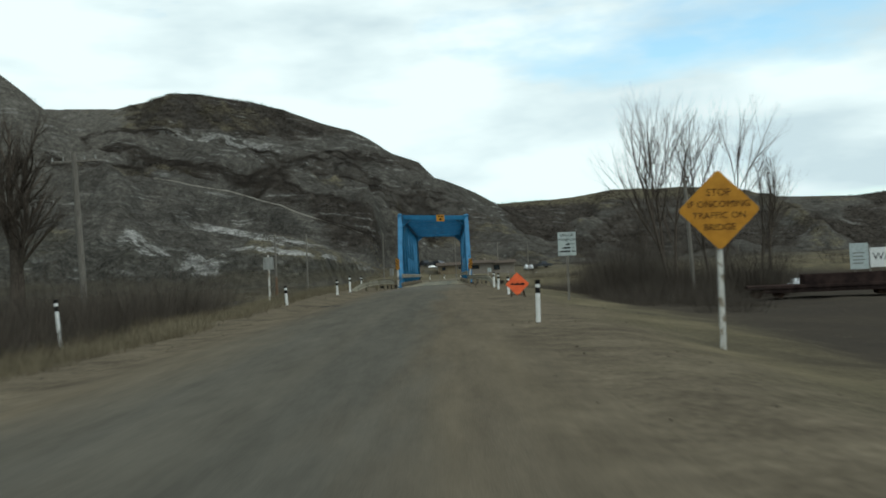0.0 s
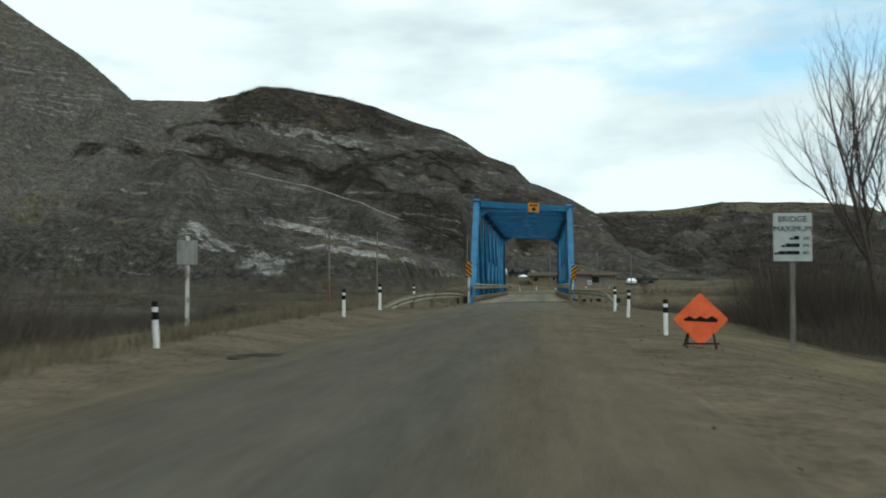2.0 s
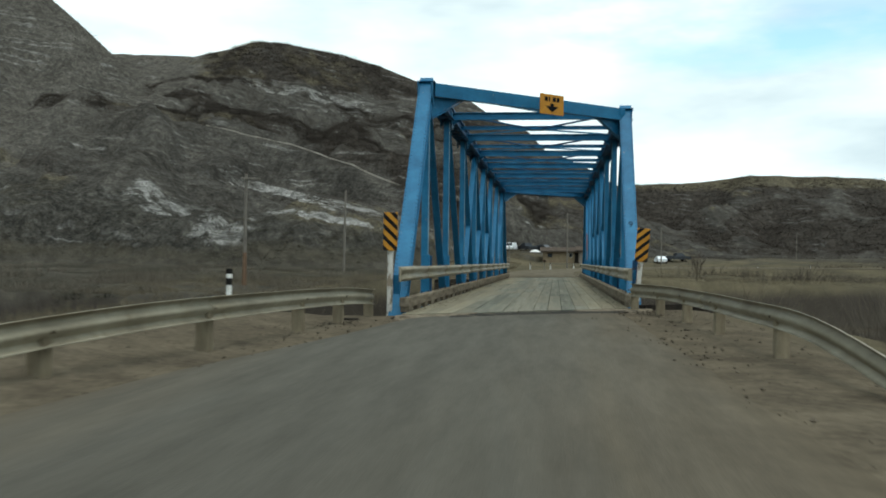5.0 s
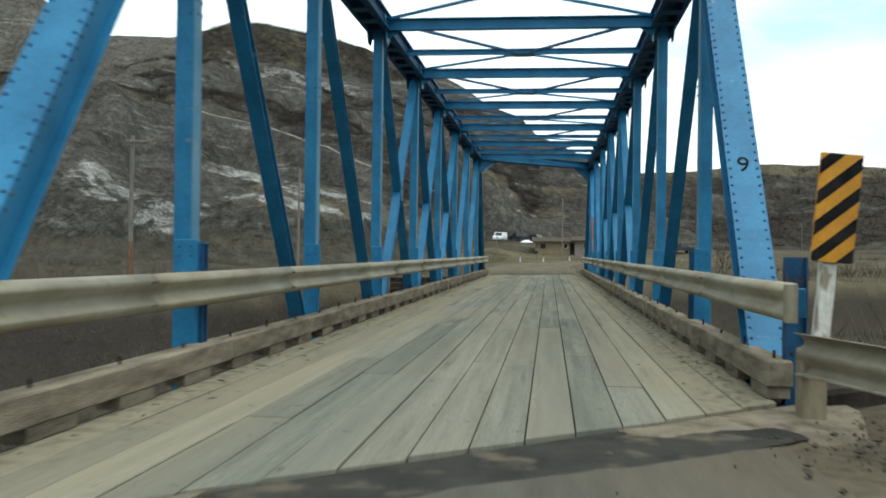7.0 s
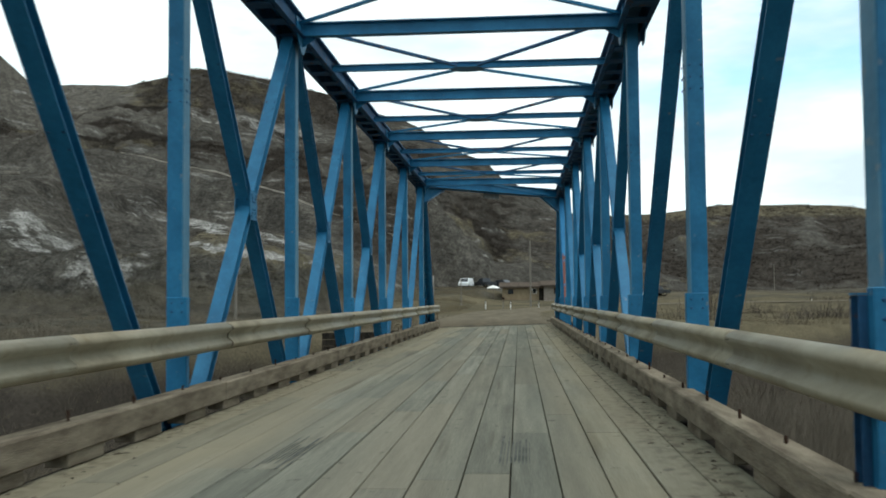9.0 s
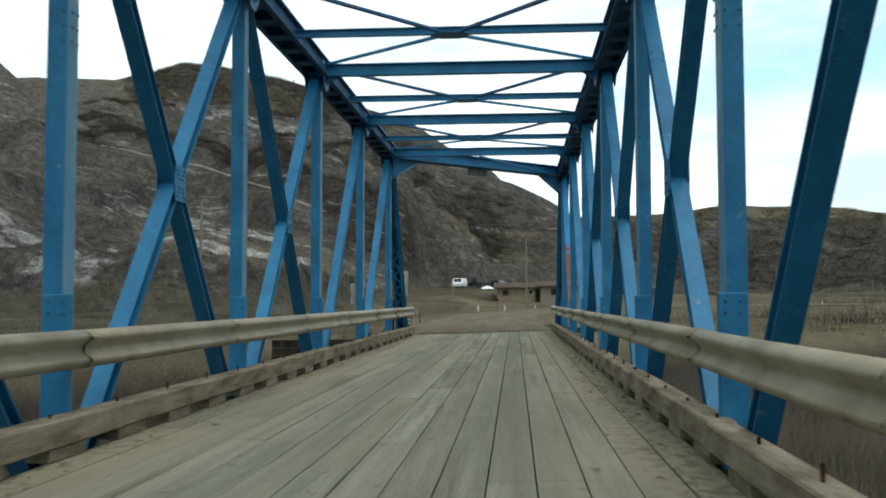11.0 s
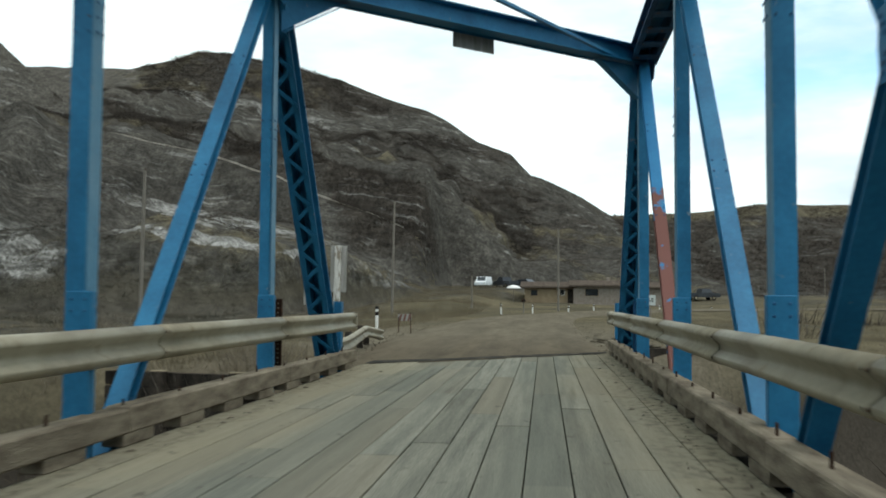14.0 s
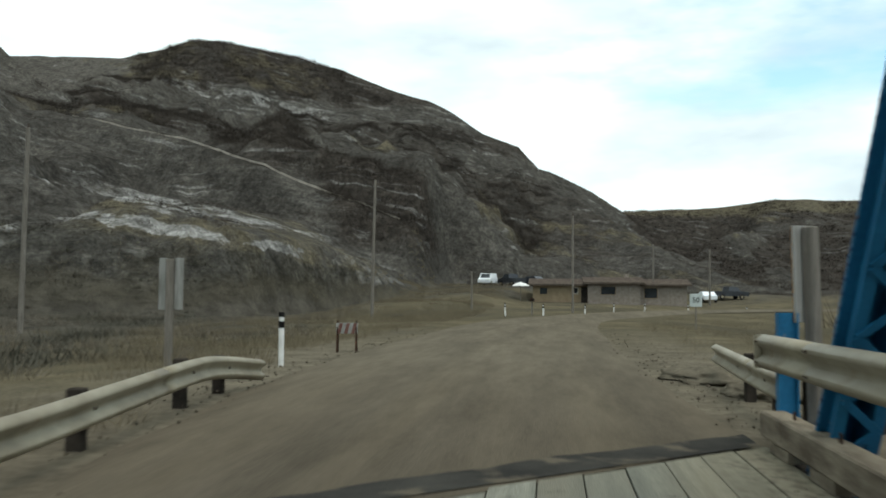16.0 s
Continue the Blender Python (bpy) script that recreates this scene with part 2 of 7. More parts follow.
def primer_paint():
    """Blue paint that has come away from the middle of one diagonal, down to the red primer."""
    m = surface("patchy_blue_over_red_primer", [(0.024, 0.17, 0.355), (0.034, 0.21, 0.41)], 1.6, 0.6, bump=0.1, gloss=0.2)
    nt = m.node_tree
    n, l = nt.nodes.new, nt.links.new
    bsdf = nt.nodes["Principled BSDF"]
    was = bsdf.inputs["Base Color"].links[0].from_socket
    geo, sep, noise_node = n("ShaderNodeNewGeometry"), n("ShaderNodeSeparateXYZ"), n("ShaderNodeTexNoise")
    noise_node.inputs["Scale"].default_value, noise_node.inputs["Detail"].default_value = 4, 5
    l(geo.outputs["Position"], noise_node.inputs["Vector"])
    l(geo.outputs["Position"], sep.inputs[0])
    a, b, c, mix = n("ShaderNodeMapRange"), n("ShaderNodeMath"), n("ShaderNodeMapRange"), n("ShaderNodeMix")
    for inp, v in zip(("From Min", "From Max", "To Min", "To Max"), (4.6, 2.2, -0.25, 0.30)):
        a.inputs[inp].default_value = v
    l(sep.outputs["Z"], a.inputs["Value"])
    b.operation = "ADD"
    l(a.outputs[0], b.inputs[0])
    l(noise_node.outputs["Fac"], b.inputs[1])
    c.inputs["From Min"].default_value, c.inputs["From Max"].default_value = 0.66, 0.71
    l(b.outputs[0], c.inputs["Value"])
    mix.data_type = "RGBA"
    mix.inputs[7].default_value = (0.165, 0.066, 0.052, 1)
    l(c.outputs[0], mix.inputs[0])
    l(was, mix.inputs[6])
    l(mix.outputs[2], bsdf.inputs["Base Color"])
    return m


PRIMER = primer_paint()


def ground_material():
    """Dry valley ground: dusty verge, straw grass, hillside earth with pale rock beds and dark growth."""
    m = bpy.data.materials.new("dry_badland_ground")
    m.use_nodes = True
    nt = m.node_tree
    n, l = nt.nodes.new, nt.links.new
    bsdf = nt.nodes["Principled BSDF"]
    bsdf.inputs["Roughness"].default_value, bsdf.inputs["Specular IOR Level"].default_value = 0.95, 0.0
    geo, sep = n("ShaderNodeNewGeometry"), n("ShaderNodeSeparateXYZ")
    pos = geo.outputs["Position"]
    l(pos, sep.inputs[0])

    def noise_at(scale, detail=6, stretch=None, rough=0.6):
        t = n("ShaderNodeTexNoise")
        t.inputs["Scale"].default_value, t.inputs["Detail"].default_value, t.inputs["Roughness"].default_value = scale, detail, rough
        if stretch:
            mp = n("ShaderNodeMapping")
            mp.inputs["Scale"].default_value = stretch
            l(pos, mp.inputs["Vector"])
            l(mp.outputs[0], t.inputs["Vector"])
        else:
            l(pos, t.inputs["Vector"])
        return t.outputs["Fac"]

    def ranged(v, a, b, lo=0.0, hi=1.0):
        r = n("ShaderNodeMapRange")
        for key, value in zip(("From Min", "From Max", "To Min", "To Max"), (a, b, lo, hi)):
            r.inputs[key].default_value = value
        l(v, r.inputs["Value"])
        return r.outputs[0]

    def math_(op, a, b):
        k = n("ShaderNodeMath")
        k.operation = op
        for i, v in enumerate((a, b)):
            if isinstance(v, (int, float)):
                k.inputs[i].default_value = v
            else:
                l(v, k.inputs[i])
        return k.outputs[0]

    def blend(fac, a, b):
        x = n("ShaderNodeMix")
        x.data_type = "RGBA"
        l(fac, x.inputs[0])
        for i, v in ((6, a), (7, b)):
            if isinstance(v, tuple):
                x.inputs[i].default_value = (*v, 1)
            else:
                l(v, x.inputs[i])
        return x.outputs[2]

    z = sep.outputs["Z"]
    up = n("ShaderNodeSeparateXYZ")
    l(geo.outputs["Normal"], up.inputs[0])
    steep = ranged(up.outputs["Z"], 0.93, 0.74)
    grass = blend(ranged(noise_at(0.35), 0.38, 0.62), (0.080, 0.069, 0.045), (0.125, 0.106, 0.068))
    grass = blend(ranged(noise_at(0.06, 4), 0.45, 0.62), grass, (0.070, 0.062, 0.043))
    earth = blend(ranged(noise_at(0.05, 5), 0.38, 0.62), (0.036, 0.0335, 0.029), (0.064, 0.060, 0.052))
    earth = blend(ranged(noise_at(0.22, 6), 0.48, 0.68, 0, 0.75), earth, (0.086, 0.080, 0.068))
    bedding = math_("ADD", z, math_("MULTIPLY", sep.outputs["X"], 0.15))
    streak, tilt = n("ShaderNodeTexNoise"), n("ShaderNodeCombineXYZ")
    l(math_("MULTIPLY", sep.outputs["X"], 0.045), tilt.inputs[0])
    l(math_("MULTIPLY", sep.outputs["Y"], 0.045), tilt.inputs[1])
    l(math_("ADD", math_("MULTIPLY", bedding, 0.8), ranged(noise_at(0.03, 4), 0, 1, -2.5, 2.5)), tilt.inputs[2])
    l(tilt.outputs[0], streak.inputs["Vector"])
    streak.inputs["Scale"].default_value, streak.inputs["Detail"].default_value, streak.inputs["Roughness"].default_value = 1.0, 8, 0.7
    line = streak.outputs["Fac"]
    some = ranged(noise_at(0.04, 5), 0.40, 0.62, 0.1, 1.0)
    earth = blend(math_("MULTIPLY", ranged(line, 0.52, 0.66, 0, 0.55), some), earth, (0.120, 0.114, 0.101))
    earth = blend(ranged(line, 0.44, 0.34, 0, 0.4), earth, (0.030, 0.026, 0.022))
    earth = blend(ranged(math_("ADD", sep.outputs["X"], ranged(noise_at(0.05, 4), 0, 1, -25, 25)), -92, -118, 0, 0.5), earth, (0.108, 0.100, 0.085))
    # growth and bare rock as the ground sheet carries them, broken up finely
    held = n("ShaderNodeAttribute")
    held.attribute_name = "cover"
    cover = n("ShaderNodeSeparateColor")
    l(held.outputs["Color"], cover.inputs[0])
    speck = ranged(noise_at(0.16, 8, None, 0.75), 0.25, 0.75, -0.55, 0.55)
    dark = ranged(math_("ADD", cover.outputs[0], speck), 0.25, 0.85)
    earth = blend(math_("MULTIPLY", dark, 0.75), earth, blend(ranged(noise_at(0.8, 5), 0.35, 0.65), (0.024, 0.020, 0.017), (0.050, 0.042, 0.034)))
    olive = ranged(math_("ADD", cover.outputs[2], speck), 0.35, 0.7, 0, 0.8)
    earth = blend(olive, earth, (0.092, 0.080, 0.053))
    zw = math_("ADD", bedding, ranged(noise_at(0.05, 5), 0, 1, -0.9, 0.9))
    zf = math_("ADD", zw, ranged(noise_at(0.3, 7, None, 0.7), 0, 1, -1.0, 1.0))
    # two slabs over the clay bank, the upper one dipping more steeply, and the cliff below the top
    upper = math_("ADD", zf, math_("MULTIPLY", sep.outputs["X"], 0.08))
    inside = math_("MULTIPLY", ranged(sep.outputs["X"], -28, -32), ranged(sep.outputs["X"], -66, -58))
    ledge = math_("MULTIPLY", math_("MULTIPLY", ranged(upper, 1.2, 1.35), ranged(upper, 3.0, 2.8)), inside)
    near = math_("MULTIPLY", ranged(sep.outputs["X"], -19, -23), ranged(sep.outputs["X"], -46, -39))
    thin = ranged(noise_at(0.07, 4), 0.35, 0.65, 2.2, 3.1)
    lower = math_("MULTIPLY", ranged(zf, 1.75, 1.9), ranged(math_("SUBTRACT", zf, thin), 0.1, -0.05))
    ledge = math_("MAXIMUM", ledge, math_("MULTIPLY", lower, near))
    high = ranged(noise_at(0.16, 5, (1, 1, 0.3)), 0.38, 0.55, 0.15, 0.75)
    ledge = math_("MAXIMUM", ledge, math_("MULTIPLY", math_("MULTIPLY", ranged(zf, 44.2, 44.6), ranged(zf, 49.3, 48.6)), high))
    broken = ranged(noise_at(0.13, 8, (1, 1, 1.8), 0.72), 0.455, 0.50)
    pale = math_("MULTIPLY", math_("MULTIPLY", ledge, broken), cover.outputs[1])
    warp = math_("ADD", bedding, ranged(noise_at(0.03, 6), 0, 1, -6, 6))
    beds = n("ShaderNodeTexNoise")
    beds.noise_dimensions = "1D"
    beds.inputs["Scale"].default_value, beds.inputs["Detail"].default_value = 0.75, 5
    l(warp, beds.inputs["W"])
    loose = math_("MULTIPLY", math_("MULTIPLY", ranged(beds.outputs["Fac"], 0.54, 0.60), ranged(noise_at(0.09, 7), 0.52, 0.60)), math_("ADD", math_("MULTIPLY", steep, 0.45), 0.05))
    pale = math_("MAXIMUM", pale, loose)
    knoll = ranged(math_("ADD", held.outputs["Alpha"], speck), 0.48, 0.66, 0, 0.85)
    pale = math_("MAXIMUM", pale, knoll)
    # rilled clay bank below the ledges
    bank = math_("MULTIPLY", math_("MULTIPLY", ranged(zf, 1.6, 1.2), cover.outputs[1]), ranged(sep.outputs["Y"], 155, 135))
    clay = blend(ranged(noise_at(0.9, 5, (1, 1, 0.08)), 0.38, 0.62), (0.022, 0.0215, 0.0185), (0.064, 0.061, 0.052))
    earth = blend(math_("MULTIPLY", bank, 0.7), earth, clay)
    rock = blend(ranged(noise_at(0.5, 6, (1, 1, 2.5)), 0.34, 0.60), (0.115, 0.111, 0.101), (0.262, 0.256, 0.238))
    hill = blend(pale, earth, rock)
    # shrubs, clods and loose stone, light and dark
    grit = n("ShaderNodeMix")
    grit.data_type, grit.blend_type = "RGBA", "MULTIPLY"
    grit.inputs[0].default_value = 1.0
    l(hill, grit.inputs[6])
    l(ranged(noise_at(0.6, 8, None, 0.74), 0.32, 0.68, 0.55, 1.5), grit.inputs[7])
    coarse_grit = grit.outputs[2]
    fine_grit = n("ShaderNodeMix")
    fine_grit.data_type, fine_grit.blend_type = "RGBA", "MULTIPLY"
    fine_grit.inputs[0].default_value = 1.0
    l(coarse_grit, fine_grit.inputs[6])
    l(ranged(noise_at(2.2, 6, None, 0.75), 0.34, 0.66, 0.6, 1.42), fine_grit.inputs[7])
    hill = fine_grit.outputs[2]
    scrub = ranged(noise_at(0.45, 6, (1, 1, 1.2), 0.7), 0.56, 0.64, 0, 0.55)
    hill = blend(scrub, hill, (0.030, 0.026, 0.021))
    on_hill = ranged(math_("ADD", z, ranged(noise_at(0.12, 4), 0, 1, -2.4, 2.4)), 0.6, 3.2)
    colour = blend(on_hill, grass, hill)
    # dusty verge along the road, and the bare yard past the bridge
    dust = blend(ranged(noise_at(0.8, 9, None, 0.72), 0.34, 0.66), (0.066, 0.055, 0.040), (0.126, 0.105, 0.074))
    tan = blend(ranged(noise_at(0.9, 8, None, 0.72), 0.34, 0.66), (0.080, 0.070, 0.052), (0.150, 0.130, 0.094))
    dust = blend(ranged(sep.outputs["Y"], 41, 55), dust, tan)
    centre = math_("ABSOLUTE", math_("ADD", sep.outputs["X"], 0.7), 0)
    edge = math_("ADD", centre, ranged(noise_at(0.5, 5), 0, 1, -2.6, 2.6))
    verge = math_("MULTIPLY", ranged(edge, 7.2, 4.8), ranged(sep.outputs["Y"], 88, 64))
    flats = blend(ranged(noise_at(0.5, 7, None, 0.7), 0.36, 0.62), (0.036, 0.033, 0.027), (0.078, 0.071, 0.057))
    west = math_("MULTIPLY", ranged(math_("ADD", sep.outputs["X"], ranged(noise_at(0.1, 4), 0, 1, -5, 5)), -11, -17), math_("SUBTRACT", 1.0, on_hill))
    colour = blend(west, colour, flats)
    # wet litter and mud down in the creek
    colour = blend(ranged(math_("ADD", z, ranged(noise_at(0.4, 4), 0, 1, -0.5, 0.5)), -0.9, -1.7, 0, 0.85), colour, (0.036, 0.031, 0.027))
    colour = blend(verge, colour, dust)
    fine = noise_at(9, 4)
    mul = n("ShaderNodeMix")
    mul.data_type, mul.blend_type = "RGBA", "MULTIPLY"
    mul.inputs[0].default_value = 1.0
    l(colour, mul.inputs[6])
    l(ranged(fine, 0.2, 0.8, 0.65, 1.35), mul.inputs[7])
    l(mul.outputs[2], bsdf.inputs["Base Color"])
    b1, b2 = n("ShaderNodeBump"), n("ShaderNodeBump")
    b1.inputs["Strength"].default_value, b1.inputs["Distance"].default_value = 0.85, 1.3
    b2.inputs["Strength"].default_value, b2.inputs["Distance"].default_value = 0.5, 0.05
    l(math_("MULTIPLY", noise_at(0.30, 8, (1, 1, 1.3), 0.62), on_hill), b1.inputs["Height"])
    l(fine, b2.inputs["Height"])
    l(b1.outputs[0], b2.inputs["Normal"])
    l(b2.outputs[0], bsdf.inputs["Normal"])
    return m


GROUND = ground_material()


def road_material():
    """Patched asphalt under drifted dust, with paler wheel tracks along it."""
    m = surface("dusty_asphalt", [(0.076, 0.065, 0.048), (0.090, 0.076, 0.056), (0.106, 0.089, 0.064)], 0.35, 0.9, stretch=(2.4, 0.09, 1), grain=45, bump=0.25,
                spot=(0.112, 0.093, 0.065), spot_scale=0.5, spot_range=(0.46, 0.72))
    nt = m.node_tree
    n, l = nt.nodes.new, nt.links.new
    bsdf = nt.nodes["Principled BSDF"]
    was = bsdf.inputs["Base Color"].links[0].from_socket
    geo, sep = n("ShaderNodeNewGeometry"), n("ShaderNodeSeparateXYZ")
    l(geo.outputs["Position"], sep.inputs[0])
    wob, add, rng, mix = n("ShaderNodeTexNoise"), n("ShaderNodeMath"), n("ShaderNodeMapRange"), n("ShaderNodeMix")
    mp = n("ShaderNodeMapping")
    mp.inputs["Scale"].default_value = (1, 0.12, 1)
    l(geo.outputs["Position"], mp.inputs["Vector"])
    l(mp.outputs[0], wob.inputs["Vector"])
    wob.inputs["Scale"].default_value, wob.inputs["Detail"].default_value = 0.9, 5
    add.operation = "MULTIPLY_ADD"
    add.inputs[1].default_value = 2.6
    l(wob.outputs["Fac"], add.inputs[0])
    l(sep.outputs["X"], add.inputs[2])
    # bare asphalt in the oncoming lane, dust towards the edges
    rng.inputs["From Min"].default_value, rng.inputs["From Max"].default_value = 2.3, 1.5
    l(add.outputs[0], rng.inputs["Value"])
    low = n("ShaderNodeMapRange")
    low.inputs["From Min"].default_value, low.inputs["From Max"].default_value = -2.6, -0.9
    l(add.outputs[0], low.inputs["Value"])
    both, before = n("ShaderNodeMath"), n("ShaderNodeMapRange")
    both.operation = "MULTIPLY"
    l(rng.outputs[0], both.inputs[0])
    l(low.outputs[0], both.inputs[1])
    before.inputs["From Min"].default_value, before.inputs["From Max"].default_value = 6, 0
    l(sep.outputs["Y"], before.inputs["Value"])
    part2 = n("ShaderNodeMath")
    part2.operation = "MULTIPLY"
    l(both.outputs[0], part2.inputs[0])
    l(before.outputs[0], part2.inputs[1])
    soft = n("ShaderNodeMath")
    soft.operation = "MULTIPLY"
    soft.inputs[1].default_value = 0.62
    l(part2.outputs[0], soft.inputs[0])
    mix.data_type = "RGBA"
    mix.inputs[7].default_value = (0.070, 0.070, 0.061, 1)
    l(soft.outputs[0], mix.inputs[0])
    l(was, mix.inputs[6])
    # bare tan gravel beyond the bridge
    beyond, rough_mix, tan, tone = n("ShaderNodeMapRange"), n("ShaderNodeTexNoise"), n("ShaderNodeMix"), n("ShaderNodeMix")
    beyond.inputs["From Min"].default_value, beyond.inputs["From Max"].default_value = 49, 62
    beyond.inputs["To Max"].default_value = 0.85
    l(sep.outputs["Y"], beyond.inputs["Value"])
    rough_mix.inputs["Scale"].default_value, rough_mix.inputs["Detail"].default_value = 0.9, 6
    l(mp.outputs[0], rough_mix.inputs["Vector"])
    tone.data_type = tan.data_type = "RGBA"
    tone.inputs[6].default_value, tone.inputs[7].default_value = (0.088, 0.077, 0.058, 1), (0.155, 0.134, 0.098, 1)
    contrast = n("ShaderNodeMapRange")
    contrast.inputs["From Min"].default_value, contrast.inputs["From Max"].default_value = 0.2, 0.8
    l(rough_mix.outputs["Fac"], contrast.inputs["Value"])
    l(contrast.outputs[0], tone.inputs[0])
    l(beyond.outputs[0], tan.inputs[0])
    l(mix.outputs[2], tan.inputs[6])
    l(tone.outputs[2], tan.inputs[7])
    # the same dust as the verge drifts over both edges
    reach, side, edge, drift, dusty, dusted = (n("ShaderNodeMath"), n("ShaderNodeMath"), n("ShaderNodeMapRange"), n("ShaderNodeTexNoise"), n("ShaderNodeMapRange"), n("ShaderNodeMix"))
    side.operation, side.inputs[1].default_value = "ADD", 0.85
    reach.operation = "ABSOLUTE"
    l(sep.outputs["X"], side.inputs[0])
    l(side.outputs[0], reach.inputs[0])
    wander = n("ShaderNodeMath")
    wander.operation, wander.inputs[1].default_value = "MULTIPLY_ADD", 1.8
    l(wob.outputs["Fac"], wander.inputs[0])
    l(reach.outputs[0], wander.inputs[2])
    edge.inputs["From Min"].default_value, edge.inputs["From Max"].default_value = 3.1, 4.4
    l(wander.outputs[0], edge.inputs["Value"])
    drift.inputs["Scale"].default_value, drift.inputs["Detail"].default_value, drift.inputs["Roughness"].default_value = 0.8, 9, 0.72
    l(geo.outputs["Position"], drift.inputs["Vector"])
    dusty.inputs["From Min"].default_value, dusty.inputs["From Max"].default_value = 0.34, 0.66
    l(drift.outputs["Fac"], dusty.inputs["Value"])
    dusted.data_type = "RGBA"
    dusted.inputs[6].default_value, dusted.inputs[7].default_value = (0.066, 0.055, 0.040, 1), (0.126, 0.105, 0.074, 1)
    l(dusty.outputs[0], dusted.inputs[0])
    over, near_side = n("ShaderNodeMix"), n("ShaderNodeMath")
    near_side.operation = "MULTIPLY"
    l(edge.outputs[0], near_side.inputs[0])
    l(before.outputs[0], near_side.inputs[1])
    over.data_type = "RGBA"
    l(near_side.outputs[0], over.inputs[0])
    l(tan.outputs[2], over.inputs[6])
    l(dusted.outputs[2], over.inputs[7])
    # greyer bare asphalt close to the bridge
    close, bare, grey = n("ShaderNodeMapRange"), n("ShaderNodeMath"), n("ShaderNodeMix")
    close.inputs["From Min"].default_value, close.inputs["From Max"].default_value, close.inputs["To Max"].default_value = -18, -5, 0.65
    l(sep.outputs["Y"], close.inputs["Value"])
    bare.operation = "MULTIPLY"
    l(close.outputs[0], bare.inputs[0])
    keep = n("ShaderNodeMath")
    keep.operation = "SUBTRACT"
    l(before.outputs[0], keep.inputs[0])
    l(near_side.outputs[0], keep.inputs[1])
    l(keep.outputs[0], bare.inputs[1])
    grey.data_type = "RGBA"
    grey.inputs[7].default_value = (0.102, 0.098, 0.083, 1)
    l(bare.outputs[0], grey.inputs[0])
    l(over.outputs[2], grey.inputs[6])
    mottle, mottled, spread = n("ShaderNodeTexNoise"), n("ShaderNodeMix"), n("ShaderNodeMapRange")
    mottle.inputs["Scale"].default_value, mottle.inputs["Detail"].default_value, mottle.inputs["Roughness"].default_value = 1.7, 9, 0.75
    mottle_map = n("ShaderNodeMapping")
    mottle_map.inputs["Scale"].default_value = (1.5, 0.22, 1)
    l(geo.outputs["Position"], mottle_map.inputs["Vector"])
    l(mottle_map.outputs[0], mottle.inputs["Vector"])
    for key, value in zip(("From Min", "From Max", "To Min", "To Max"), (0.3, 0.7, 0.80, 1.20)):
        spread.inputs[key].default_value = value
    l(mottle.outputs["Fac"], spread.inputs["Value"])
    mottled.data_type, mottled.blend_type = "RGBA", "MULTIPLY"
    mottled.inputs[0].default_value = 1.0
    l(grey.outputs[2], mottled.inputs[6])
    l(spread.outputs[0], mottled.inputs[7])
    l(mottled.outputs[2], bsdf.inputs["Base Color"])
    return m


ROAD = road_material()
LOOSE_DIRT = surface("loose_brown_dirt", [(0.115, 0.096, 0.070), (0.165, 0.138, 0.102), (0.20, 0.172, 0.130)], 3, 0.95, bump=0.5, grain=60, spot=(0.085, 0.07, 0.05), spot_scale=5, spot_range=(0.58, 0.70))
PATCH = surface("fresh_asphalt_patch", [(0.032, 0.031, 0.028), (0.052, 0.050, 0.043)], 1.5, 0.9, bump=0.4, grain=50, spot=(0.10, 0.086, 0.064), spot_scale=2.2, spot_range=(0.55, 0.66))


